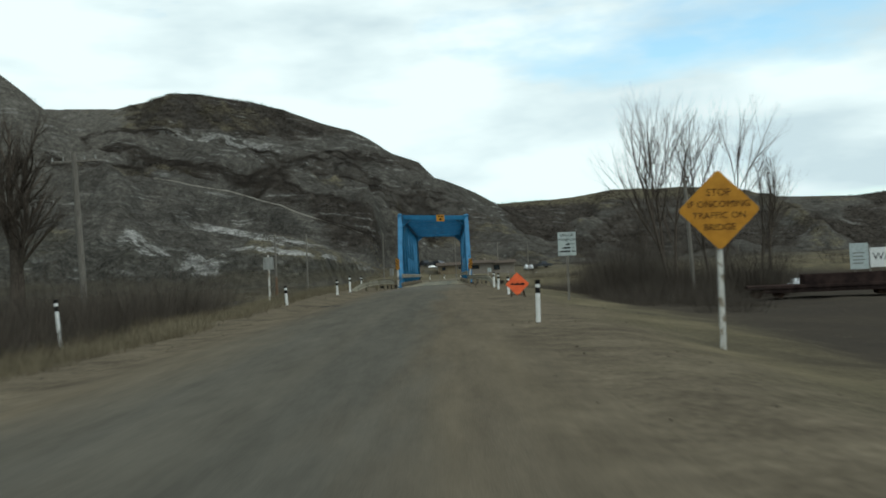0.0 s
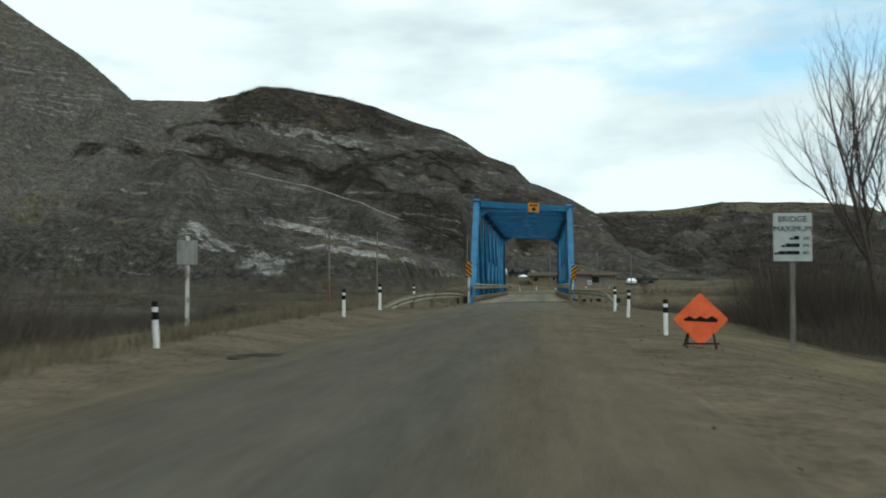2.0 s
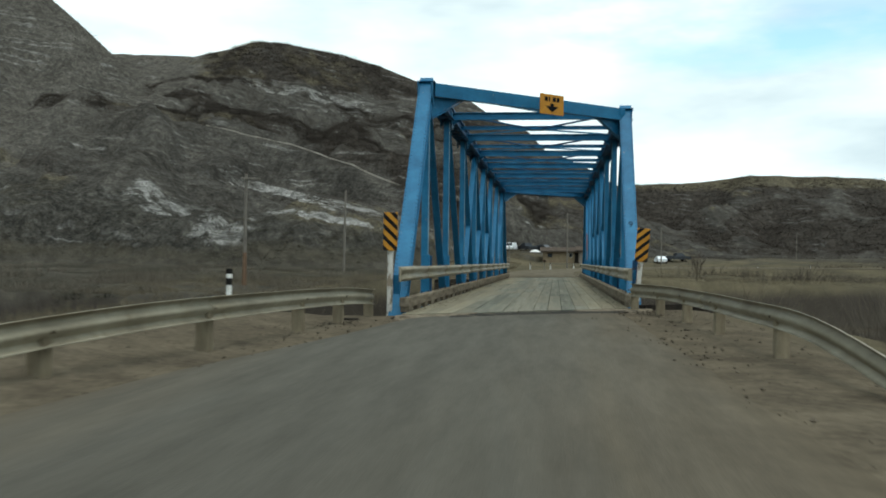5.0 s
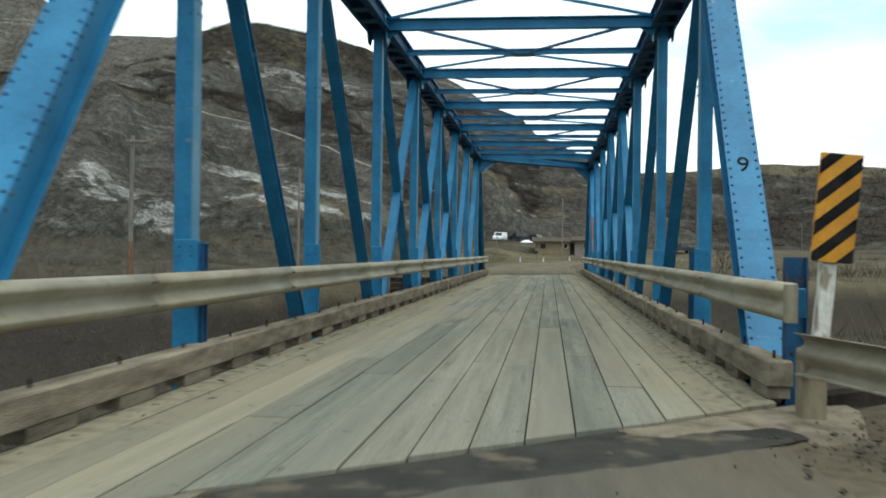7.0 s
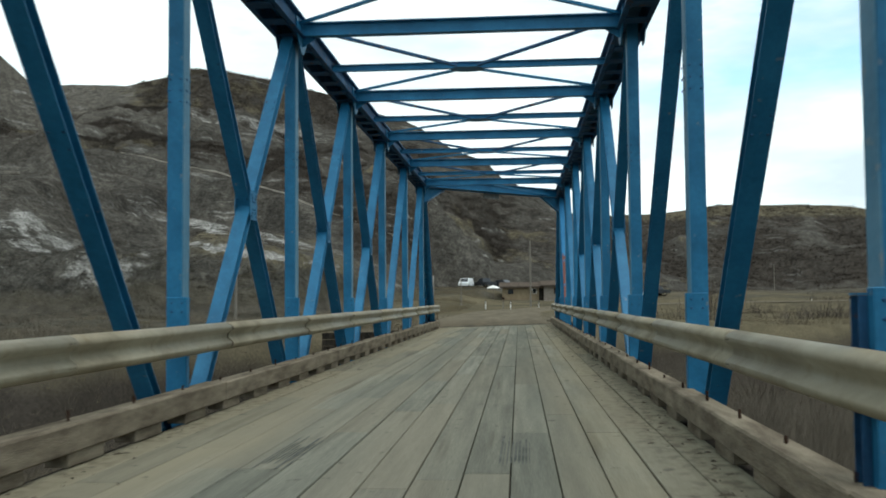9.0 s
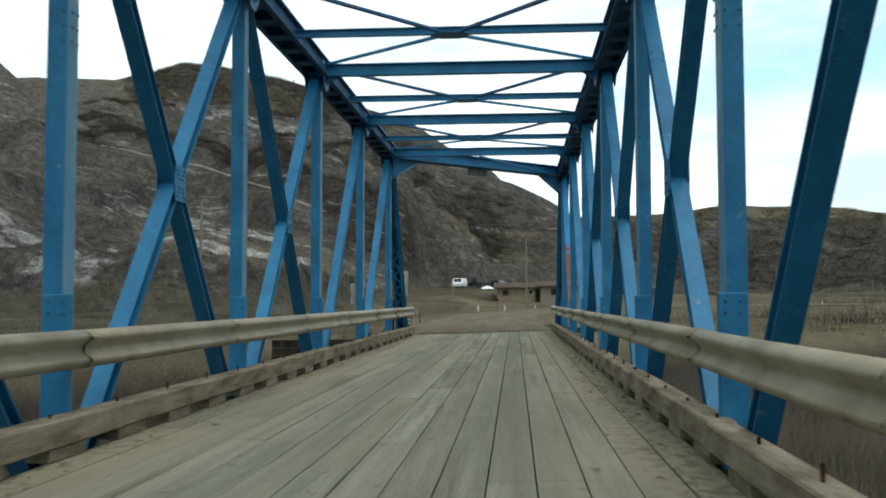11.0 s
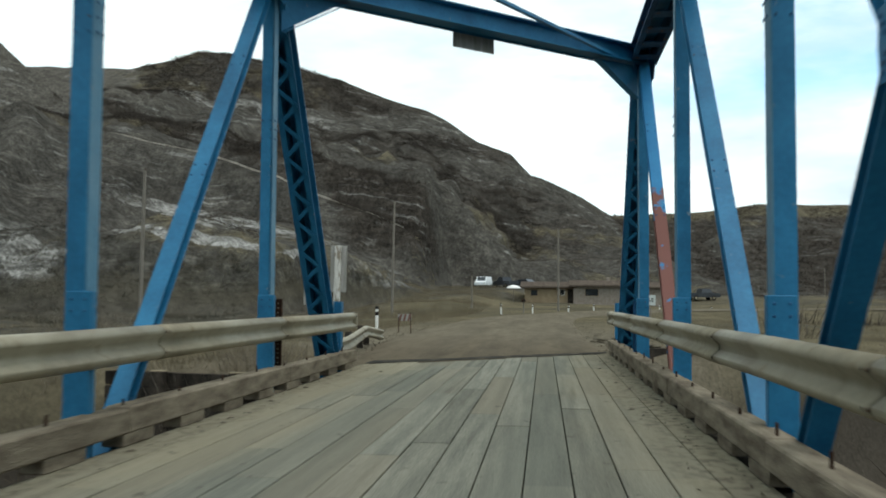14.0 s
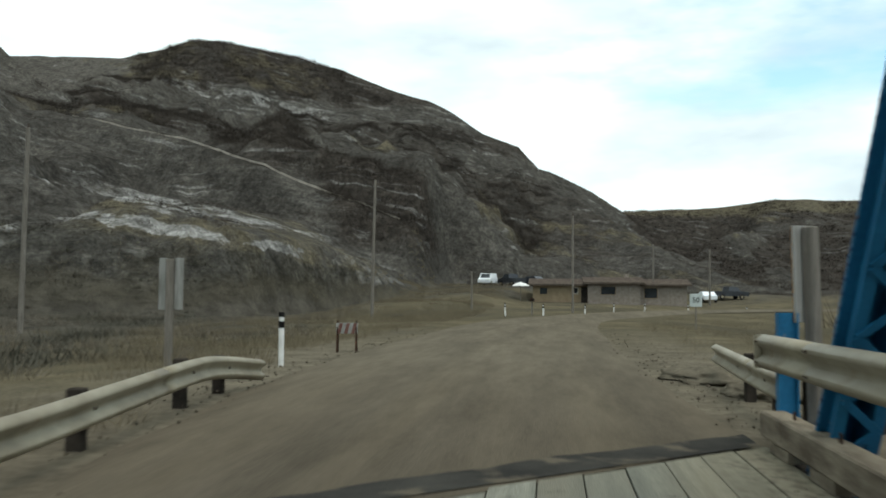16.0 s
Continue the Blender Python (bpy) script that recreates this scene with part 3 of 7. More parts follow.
# ---------------------------------------------------------------- mesh tools
class Shape:
    """Collects faces for one mesh."""

    def __init__(self):
        self.v, self.f = [], []

    def add(self, verts, faces):
        k = len(self.v)
        self.v.extend(tuple(p) for p in verts)
        self.f.extend(tuple(i + k for i in face) for face in faces)
        return self

    def block(self, x0, x1, y0, y1, z0, z1, bevel=0.0, m=None):
        b = min(bevel, (x1 - x0) / 3, (y1 - y0) / 3, (z1 - z0) / 3)
        if b <= 0:
            pts = [Vector((x, y, z)) for z in (z0, z1) for y in (y0, y1) for x in (x0, x1)]
            faces = [(0, 2, 3, 1), (4, 5, 7, 6), (0, 1, 5, 4), (2, 6, 7, 3), (0, 4, 6, 2), (1, 3, 7, 5)]
            return self.add([m @ p for p in pts] if m else pts, faces)
        bm = bmesh.new()
        bmesh.ops.create_cube(bm, size=1, matrix=Matrix.LocRotScale(((x0 + x1) / 2, (y0 + y1) / 2, (z0 + z1) / 2), None, (x1 - x0, y1 - y0, z1 - z0)))
        bmesh.ops.bevel(bm, geom=bm.edges[:], offset=b, segments=1, affect="EDGES")
        return self.take(bm, m)

    def take(self, bm, m=None):
        bm.verts.index_update()
        self.add([(m @ v.co if m else v.co.copy()) for v in bm.verts], [[v.index for v in f.verts] for f in bm.faces])
        bm.free()
        return self

    def sweep(self, profile, p0, p1, side=(1, 0, 0)):
        """A closed profile of (across, along the depth) drawn from p0 to p1; side: the way of 'across'."""
        p0, p1, side = Vector(p0), Vector(p1), Vector(side)
        ahead = (p1 - p0).normalized()
        side = (side - ahead * side.dot(ahead)).normalized()
        deep = ahead.cross(side)
        n = len(profile)
        pts = [p + side * a + deep * b for p in (p0, p1) for a, b in profile]
        faces = [(i, (i + 1) % n, n + (i + 1) % n, n + i) for i in range(n)]
        return self.add(pts, faces + [tuple(range(n))[::-1], tuple(range(n, 2 * n))])

    def bar(self, p0, p1, w, d, side=(1, 0, 0)):
        return self.sweep([(-w / 2, -d / 2), (w / 2, -d / 2), (w / 2, d / 2), (-w / 2, d / 2)], p0, p1, side)

    def i_beam(self, p0, p1, w, d, t=0.018, side=(1, 0, 0)):
        """Flanges w wide that lie d apart, with a web between."""
        a, b, c = w / 2, d / 2, t / 2
        return self.sweep([(-a, -b), (a, -b), (a, -b + t), (c, -b + t), (c, b - t), (a, b - t), (a, b), (-a, b), (-a, b - t), (-c, b - t), (-c, -b + t), (-a, -b + t)], p0, p1, side)

    def tube(self, p0, p1, r0, r1=None, n=8, caps=True):
        p0, p1 = Vector(p0), Vector(p1)
        r1 = r0 if r1 is None else r1
        ahead = (p1 - p0).normalized()
        side = ahead.orthogonal().normalized()
        deep = ahead.cross(side)
        pts = [p + (side * math.cos(2 * math.pi * i / n) + deep * math.sin(2 * math.pi * i / n)) * r for p, r in ((p0, r0), (p1, r1)) for i in range(n)]
        faces = [(i, (i + 1) % n, n + (i + 1) % n, n + i) for i in range(n)]
        if caps:
            faces += [tuple(range(n))[::-1], tuple(range(n, 2 * n))]
        return self.add(pts, faces)

    def plate(self, corners, thick, normal):
        """A flat plate from its corners, with a thickness along the normal."""
        off = Vector(normal).normalized() * thick / 2
        n = len(corners)
        pts = [Vector(c) - off for c in corners] + [Vector(c) + off for c in corners]
        return self.add(pts, [tuple(range(n))[::-1], tuple(range(n, 2 * n))] + [(i, (i + 1) % n, n + (i + 1) % n, n + i) for i in range(n)])

    def dome(self, p, normal, r):
        """A rivet head."""
        p, normal = Vector(p), Vector(normal).normalized()
        side = normal.orthogonal().normalized()
        deep = normal.cross(side)
        ring = [p + (side * math.cos(i * math.pi / 3) + deep * math.sin(i * math.pi / 3)) * r for i in range(6)]
        ring2 = [p + normal * r * 0.6 + (side * math.cos(i * math.pi / 3) + deep * math.sin(i * math.pi / 3)) * r * 0.6 for i in range(6)]
        return self.add(ring + ring2, [(i, (i + 1) % 6, 6 + (i + 1) % 6, 6 + i) for i in range(6)] + [tuple(range(6, 12))])

    def mesh(self, name, material, smooth=False):
        me = bpy.data.meshes.new(name)
        me.from_pydata(self.v, [], self.f)
        bm = bmesh.new()
        bm.from_mesh(me)
        bmesh.ops.recalc_face_normals(bm, faces=bm.faces[:])
        bm.to_mesh(me)
        bm.free()
        me.materials.append(material)
        if smooth:
            me.polygons.foreach_set("use_smooth", [True] * len(me.polygons))
        return me


def part(name, shape, material, parent=None, label="", smooth=False):
    ob = new(name, shape.mesh(name, material, smooth))
    ob.parent = parent
    if label:
        ob["label"] = label
    return ob


def thing(name, label, category, group="", kind="", at=None):
    ob = new(name)
    ob.empty_display_size = 0.2
    if at:
        ob.matrix_world = at
    return tagged(ob, label, category, group, kind)


def lettering(name, text, size, material, m, parent, thick=0.004):
    """Text in the built-in font, turned into a mesh, centred on the pose m (in the parent's space)."""
    data = bpy.data.curves.new(name, "FONT")
    data.body, data.size, data.align_x, data.align_y, data.extrude, data.resolution_u = text, size, "CENTER", "CENTER", thick / 2, 3
    probe = new(name, data)
    bpy.context.view_layer.update()
    me = bpy.data.meshes.new_from_object(probe.evaluated_get(bpy.context.evaluated_depsgraph_get()))
    bpy.data.objects.remove(probe)
    bpy.data.curves.remove(data)
    me.materials.clear()
    me.materials.append(material)
    me.transform(m)
    ob = new(name, me)
    ob.parent = parent
    return ob


# ---------------------------------------------------------------- the ground, in one sheet
def lattice(ix, iy, seed):
    h = (ix.astype(np.int64) * 374761393 + iy.astype(np.int64) * 668265263 + seed * 144665) & 0x7FFFFFFF
    h = ((h ^ (h >> 13)) * 1274126177) & 0x7FFFFFFF
    return ((h ^ (h >> 16)) & 0xFFFF) / 65535.0


def value_noise(x, y, seed=0):
    ix, iy = np.floor(x), np.floor(y)
    fx, fy = x - ix, y - iy
    fx, fy = fx * fx * (3 - 2 * fx), fy * fy * (3 - 2 * fy)
    a, b = lattice(ix, iy, seed), lattice(ix + 1, iy, seed)
    c, d = lattice(ix, iy + 1, seed), lattice(ix + 1, iy + 1, seed)
    return (a + (b - a) * fx) * (1 - fy) + (c + (d - c) * fx) * fy - 0.5


def fractal(x, y, octaves=5, seed=0, gain=0.5):
    out, amp = 0.0 * x, 1.0
    for k in range(octaves):
        out = out + amp * value_noise(x * 2**k, y * 2**k, seed + k * 7)
        amp *= gain
    return out


def ridged(x, y, octaves=4, seed=0):
    out, amp = 0.0 * x, 1.0
    for k in range(octaves):
        out = out + amp * (1 - 4 * np.abs(value_noise(x * 2**k, y * 2**k, seed + k * 5)) - 0.5)
        amp *= 0.5
    return out


def ease(a, b, v):
    t = np.clip((v - a) / (b - a), 0, 1)
    return t * t * (3 - 2 * t)


ROAD_Y = [-420, -75, -60, -48, -38, -29, -8, 3, 48, 65, 110, 133, 155, 165, 185, 265, 405]
ROAD_Z = [-0.9, -0.58, -0.54, -0.44, -0.35, -0.29, -0.13, -0.03, -0.02, -0.04, 0.05, 0.4, 0.9, 1.4, 3.0, 0.6, 0.3]
RIDGE_X = [-420, -178, -158, -139, -124, -115, -98, -85, -72, -56, -42, -33, -23, -11, -4, 5, 15, 24, 45, 75, 120, 160]
RIDGE_Z = [84, 80.5, 79.6, 78.7, 81.7, 84.0, 82.4, 81.7, 80.2, 74.2, 70, 65.1, 58.2, 53.3, 45.6, 43, 40.0, 36.5, 20, 6, 0, 0]
CREST_X = [-420, -105, -80, -65, 0, 10, 24, 60, 160]
CREST_Y = [328, 328, 348, 358, 362, 374, 395, 400, 400]
SPUR_X = [-420, -250, -200, -155, -144, -132, -120, -105, -85, -60, -40]
SPUR_Z = [200, 150, 112, 80.5, 71.5, 61, 50, 36, 18, 4, 0]
FAR_X = [-62, 0, 28, 60, 79, 99, 124, 148, 164, 174, 193, 221, 279, 434, 744]
FAR_Z = [27, 35, 37.4, 39.3, 41.8, 42.4, 42.1, 41.0, 38.2, 35.2, 34, 33.4, 37, 43, 49]
FOOT_X = [-420, -200, -90, -60, -38, -24, -14, -5, 12, 40, 80, 160]
FOOT_Y = [80, 86, 94, 98, 100, 106, 150, 196, 206, 235, 275, 310]


def creek_middle(x):
    return 25.0 + np.where(np.abs(x) < 14, 0.94 * x, np.sign(x) * 13.16 + 0.35 * (x - np.sign(x) * 14))


CURVE = [(-0.8, 65), (-0.4, 89), (1.2, 102), (5.5, 115), (13, 125), (24, 132), (40, 137), (70, 142), (130, 149), (260, 165)]


def from_line(x, y, line):
    """How far places lie from a line of points."""
    best = np.full(x.shape, 1e9)
    for (ax, ay), (bx, by) in zip(line[:-1], line[1:]):
        u = np.clip(((x - ax) * (bx - ax) + (y - ay) * (by - ay)) / ((bx - ax) ** 2 + (by - ay) ** 2), 0, 1)
        best = np.minimum(best, np.hypot(x - ax - u * (bx - ax), y - ay - u * (by - ay)))
    return best


def height(x, y):
    """The height of the ground at places given as arrays."""
    road = np.interp(y, ROAD_Y, ROAD_Z)
    left, right = -4.9 - x, x - 3.7
    before = ease(53, 35, y)
    drop_right = 0.6 * ease(0, 4, right) + 0.9 * ease(3, 10, right) + 0.7 * ease(9, 18, right)
    clear = np.where(y > 65, ease(4.5, 10, from_line(x, y, CURVE)), 1.0)
    drop_right = drop_right * clear
    z = road - 0.035 - np.where(right > 0, drop_right * (0.25 + 0.75 * before), 0)
    z = z - np.where(left > 0, (0.25 * ease(0.5, 3, left) + 0.8 * ease(3, 13, left)) * (0.45 + 0.55 * before), 0)
    z = z + 0.30 * np.exp(-(((x + 5.7) / 1.5) ** 2)) * ease(-48, -24, y) * ease(6, -4, y)
    rough = ease(0.3, 3.5, np.maximum(left, right)) * clear
    z = z + rough * (0.35 * fractal(x / 6, y / 6, 4, 3) + 0.9 * ease(6, 30, np.maximum(left, right)) * fractal(x / 25, y / 25, 3, 5))
    bank = 22.35 - 1.7 * ease(-1.5, -2.4, x) * ease(-9, -5, x) * ease(12, 6, y) + 1.6 * np.clip(-3.75 - x, 0, 3.9) * ease(-16, -9, x) * ease(33, 38, y)
    z = z - 3.3 * ease(bank, bank - 1.6, np.abs(y - creek_middle(x) + 3 * fractal(x / 18, y / 40, 3, 9) * ease(6, 20, np.abs(x)))) * ease(400, 200, np.abs(x))
    y = y - 5
    # the big hill
    foot = np.interp(x, FOOT_X, FOOT_Y) + 7 * fractal(x / 22, y / 90, 3, 11)
    warp = 7 * fractal(x / 40, y / 40, 3, 13)
    s = (y - foot) / np.maximum(np.interp(x, CREST_X, CREST_Y) - foot, 20)
    shape = np.interp(s, [0, 0.012, 0.028, 0.05, 0.10, 0.20, 0.45, 0.75, 0.86, 0.93, 1.0, 1.6, 3], [0, 0.055, 0.10, 0.118, 0.145, 0.215, 0.43, 0.66, 0.74, 0.86, 1.0, 1.10, 1.0])
    crest = np.interp(x + warp * np.clip(1 - s, 0, 1), RIDGE_X, RIDGE_Z)
    body = ease(0.0, 0.12, s) * ease(1.01, 0.80, s)
    gully = ridged(x / 34 + 0.35 * y / 34, y / 150, 4, 17)
    cut = ridged(x / 9 + 0.25 * fractal(y / 30, x / 30, 2, 19), y / 38, 3, 23)
    hill = crest * shape + body * (np.minimum(crest, 60) / 60) * (4.0 * gully + 1.8 * cut + 10 * fractal(x / 55, y / 40, 4, 29))
    hill = hill + 1.1 * ridged(x / 4.5 + 0.4 * fractal(x / 9, y / 9, 2, 85), y / 40, 2, 87) * ease(0.004, 0.014, s) * ease(0.06, 0.025, s) * ease(-4, -14, x)
    hill = hill + body * 1.6 * fractal(x / 7, y / 7, 3, 31)
    # the shoulder above the clay bank, and the slope that the path crosses
    u = np.clip((x + 84) / 63.5, 0, 1)
    trail = np.interp(x, [-84, -59, -43, -31.6, -21], [29.8, 23.9, 19.2, 14.2, 10.6])
    track = 188.7 - 19.2 * u
    aside = np.abs(y - track)
    hill = hill + (trail - hill) * ease(9, 1.5, aside) * ease(-92, -84, x) * ease(-12, -20, x)
    round_to = x / np.maximum(y - 36, 20)
    lid = (np.interp(round_to, [-0.60, -0.542, -0.156, -0.12], [0.40, 0.151, 0.049, 0.30])) * np.hypot(x, y - 36)
    below = ease(98, 106, y) * ease(-2, -8, y - track)
    hill = hill - 0.9 * below * np.maximum(hill + 0.6 - lid, 0)
    # beds of harder rock stand out as ledges
    layer = hill / 4.2 + 0.036 * x + 1.6 * fractal(x / 50, y / 50, 3, 37)
    ledge = (np.floor(layer) + ease(0.55, 0.95, layer - np.floor(layer)) - layer) * 4.2
    hill = hill + 0.5 * ledge * ease(2, 8, aside + 20 * ease(-84, -92, x) + 20 * ease(-20, -12, x)) * body * np.clip(2.2 * fractal(x / 26, y / 26, 3, 41) + 0.5, 0, 1.4)
    rise = np.interp((y - 108) / 142, [0, 0.1, 0.3, 0.7, 1, 1.4, 2], [0, 0.1, 0.25, 0.6, 1, 0.72, 0.4])
    flank = ease(0, 0.15, (y - 108) / 142) * ease(1.02, 0.85, (y - 108) / 142)
    spur = np.interp(x + 5 * fractal(x / 30, y / 30, 3, 53) * flank, SPUR_X, SPUR_Z) * rise + flank * ease(-50, -90, x) * (5 * gully + 1.5 * cut + 4 * fractal(x / 30, y / 20, 3, 57))
    hill = np.maximum(hill, spur)
    hill = hill * ease(170, 110, x) * ease(1500, 700, y)
    # hills beyond the flat
    sf = (y - (290 + 18 * fractal(x / 38, y / 120, 2, 43))) / 140
    shape_far = np.interp(sf, [0, 0.12, 0.5, 0.8, 1.0, 1.5, 4], [0, 0.18, 0.5, 0.75, 1.0, 1.04, 1.0])
    body_far = ease(0.0, 0.2, sf) * ease(1.01, 0.75, sf)
    far = np.interp(x, FAR_X, FAR_Z) * shape_far + body_far * (8 * ridged(x / 46, y / 110, 4, 47) + 3 * fractal(x / 15, y / 15, 3, 49))
    far = far * ease(-20, 25, x + 0.12 * (y - 290))
    side = 55 * ease(90, 330, -x - 0.5 * np.maximum(y, 0)) + 60 * ease(500, 1100, x) + 45 * ease(150, 380, -y)
    z = z + np.maximum(np.maximum(hill, far), 0) + np.maximum(side - np.maximum(hill, 0), 0)
    # a grassy bank left of the road, up to the terrace where vehicles stand
    y = y + 5
    edge = np.interp(y, [150, 170], [-3, 2])
    on_bank = ease(-20, -15, x) * ease(edge, edge - 5, x) * ease(114, 124, y) * ease(206, 197, y)
    bank = np.interp(y, [110, 135, 172, 198], [0.2, 1.0, 3.1, 3.4]) + 0.5 * fractal(x / 6, y / 6, 3, 91) * ease(172, 160, y)
    return z + (bank - z) * on_bank


def spaced(stops):
    out = []
    for a, b, step in stops:
        out.extend(np.linspace(a, b, max(2, int(round((b - a) / step)) + 1))[:-1])
    return np.array(out + [stops[-1][1]])


GULLY = [(-112, 252), (-95, 238), (-78, 214), (-70, 236), (-58, 218), (-43.6, 196), (-32.7, 183), (-27, 178), (-20, 172)]


def cover_at(x, y, z):
    """Dark brush, bare pale rock and straw grass over the hills, each 0 to 1."""
    y = y - 5
    wave = fractal(x / 18, y / 18, 4, 101)
    grown = ease(13, 4, from_line(x, y, GULLY) + 9 * wave) * ease(5, 10, z)
    top = ease(60, 66, z + 8 * wave) * ease(-140, -120, x) * ease(-15, -45, x) * ease(420, 400, y)
    grown = np.maximum(grown, 0.8 * top)
    grown = np.maximum(grown, 0.75 * ease(1.1, 0.6, np.hypot((x + 12) / 13, (y - 258) / 26) + 0.8 * wave))
    shelf = ease(45, 52, z + 6 * wave) * ease(60, 55, z + 4 * wave) * ease(-70, -50, x) * ease(10, -10, x) * ease(420, 400, y)
    grown = np.maximum(grown, 0.6 * shelf)
    grown = np.maximum(grown, 0.55 * ease(0.12, 0.34, fractal(x / 50, y / 50, 5, 103)) * ease(6, 14, z))
    hollow = ridged(x / 46, y / 110, 4, 47)
    away = (y > 290) & (x > 26 + 0.25 * (400 - y))
    far = ease(2, 6, z)
    grown = np.where(away, far * np.maximum(0.85 * ease(0.05, -0.25, hollow), 0.8 * ease(0.05, 0.25, fractal(x / 38, y / 38, 5, 81))), grown)
    bare = ease(-12, -20, x) * ease(205, 180, y) + ease(-118, -108, x) * ease(-58, -68, x) * ease(270, 285, y)
    straw = np.where(away, far * np.maximum(ease(0.0, 0.4, hollow) * 0.5, ease(33, 38, z)), 0.5 * ease(0.1, 0.3, fractal(x / 30, y / 30, 4, 107)))
    knoll = np.exp(-(((x + 60) / 7) ** 2) - ((y - 118) / 8) ** 2) + np.exp(-(((x + 45) / 5) ** 2) - ((y - 105) / 5) ** 2)
    return grown, np.clip(bare, 0, 1), straw, np.clip(knoll, 0, 0.62)


def build_ground():
    xs = spaced([(-2600, -420, 120), (-420, -230, 12), (-230, -14, 1.1), (-14, 14, 0.5), (14, 110, 1.3), (110, 300, 3), (300, 420, 8), (420, 2600, 120)])
    ys = spaced([(-2200, -420, 120), (-420, -95, 9), (-95, 60, 0.8), (60, 345, 1.1), (345, 470, 2.5), (470, 780, 9), (780, 3600, 140)])
    gx, gy = np.meshgrid(xs, ys)
    gz = height(gx, gy)
    co = np.stack([gx, gy, gz], -1).reshape(-1, 3)
    nx, ny = len(xs), len(ys)
    i = np.arange(nx * ny).reshape(ny, nx)
    quads = np.stack([i[:-1, :-1], i[:-1, 1:], i[1:, 1:], i[1:, :-1]], -1).reshape(-1, 4)
    me = bpy.data.meshes.new("ground")
    me.vertices.add(len(co))
    me.vertices.foreach_set("co", co.ravel())
    me.loops.add(quads.size)
    me.loops.foreach_set("vertex_index", quads.ravel())
    me.polygons.add(len(quads))
    me.polygons.foreach_set("loop_start", np.arange(0, quads.size, 4))
    me.polygons.foreach_set("use_smooth", np.ones(len(quads), bool))
    me.update(calc_edges=True)
    layer = me.color_attributes.new("cover", "FLOAT_COLOR", "POINT")
    grown, bare, straw, knoll = cover_at(gx.ravel(), gy.ravel(), gz.ravel())
    layer.data.foreach_set("color", np.stack([grown, bare, straw, knoll], -1).astype(np.float32).ravel())
    me.materials.append(GROUND)
    return tagged(new("ground", me), "dry grassy valley floor below eroded badland hills", "ground", kind="structure")


build_ground()


def at_ground(x, y):
    return float(height(np.array([float(x)]), np.array([float(y)]))[0])


def ribbon(name, line, material, label, thick=0.05):
    """A road along a line of (x left, x right, y left, y right, z): crowned, with worn edges."""
    rows, across = len(line), 15
    v, f = [], []
    for k, (a, b, z) in enumerate(line):
        a, b = Vector(a), Vector(b)
        for j in range(across):
            u = j / (across - 1)
            p = a.lerp(b, u)
            crown = 0.05 * (1 - (2 * u - 1) ** 2) * float(np.clip((abs(p.y - 25 - 0.938 * p.x) - 22.5) / 8, 0, 1))
            wave = 0.25 * float(value_noise(np.array([p.x * 0.1 + j]), np.array([p.y * 0.35]), 3)[0]) if j in (0, across - 1) else 0
            v.append((p.x + wave, p.y, z + crown - (0.10 if j in (0, across - 1) else (0.02 if j in (1, across - 2) else 0))))
    for k in range(rows - 1):
        for j in range(across - 1):
            i = k * across + j
            f.append((i, i + 1, i + across + 1, i + across))
    me = bpy.data.meshes.new(name)
    me.from_pydata(v, [], f)
    me.materials.append(material)
    me.polygons.foreach_set("use_smooth", [True] * len(f))
    return tagged(new(name, me), label, "road", kind="structure")


def skew(x):
    return 0.938 * x


def road_before():
    line = []
    for k in range(170):
        u = k / 169
        y = -200 + u * 202.5
        wide = float(np.interp(y, [-200, -14, -2, 2.5], [0, 0, 0.75, 1.0]))
        xl, xr = -4.75 + wide * 2.25, 3.05 - wide * 0.55
        lean = float(ease(-12, 2.5, np.array(y)))
        line.append(((xl, y + lean * skew(xl), 0), (xr, y + lean * skew(xr), 0), float(np.interp(y, ROAD_Y, ROAD_Z))))
    ribbon("road", line, ROAD, "dusty patched asphalt road leading to the bridge")


def road_after():
    middle = [(0, 47.4), (-0.6, 53), (-0.9, 61), (-0.8, 75), (-0.4, 89), (1.2, 102), (5.5, 115), (13, 125), (24, 132), (40, 137), (70, 142), (130, 149), (260, 165)]
    pts = []
    for k in range(len(middle) - 1):
        p0, p1, p2, p3 = (Vector(middle[min(max(i, 0), len(middle) - 1)]) for i in (k - 1, k, k + 1, k + 2))
        for s in range(10):
            t = s / 10
            pts.append(0.5 * ((2 * p1) + (p2 - p0) * t + (2 * p0 - 5 * p1 + 4 * p2 - p3) * t * t + (3 * p1 - p0 - 3 * p2 + p3) * t**3))
    line = []
    for k in range(len(pts) - 1):
        way = (pts[k + 1] - pts[k]).normalized()
        half = float(np.interp(k, [0, 6, 22], [2.45, 3.1, 3.5]))
        off = Vector((-way.y, way.x)) * half
        a, b = pts[k] + off, pts[k] - off
        lean = float(ease(8, 0, np.array(float(k))))
        z = float(np.interp(pts[k].y, ROAD_Y, ROAD_Z)) + 0.02 + 0.06 * float(ease(105, 130, np.array(pts[k].y)))
        line.append(((a.x, a.y + lean * skew(a.x), 0), (b.x, b.y + lean * skew(b.x), 0), z))
    ribbon("road", line, ROAD, "dusty road curving away past the house")


road_before()
road_after()


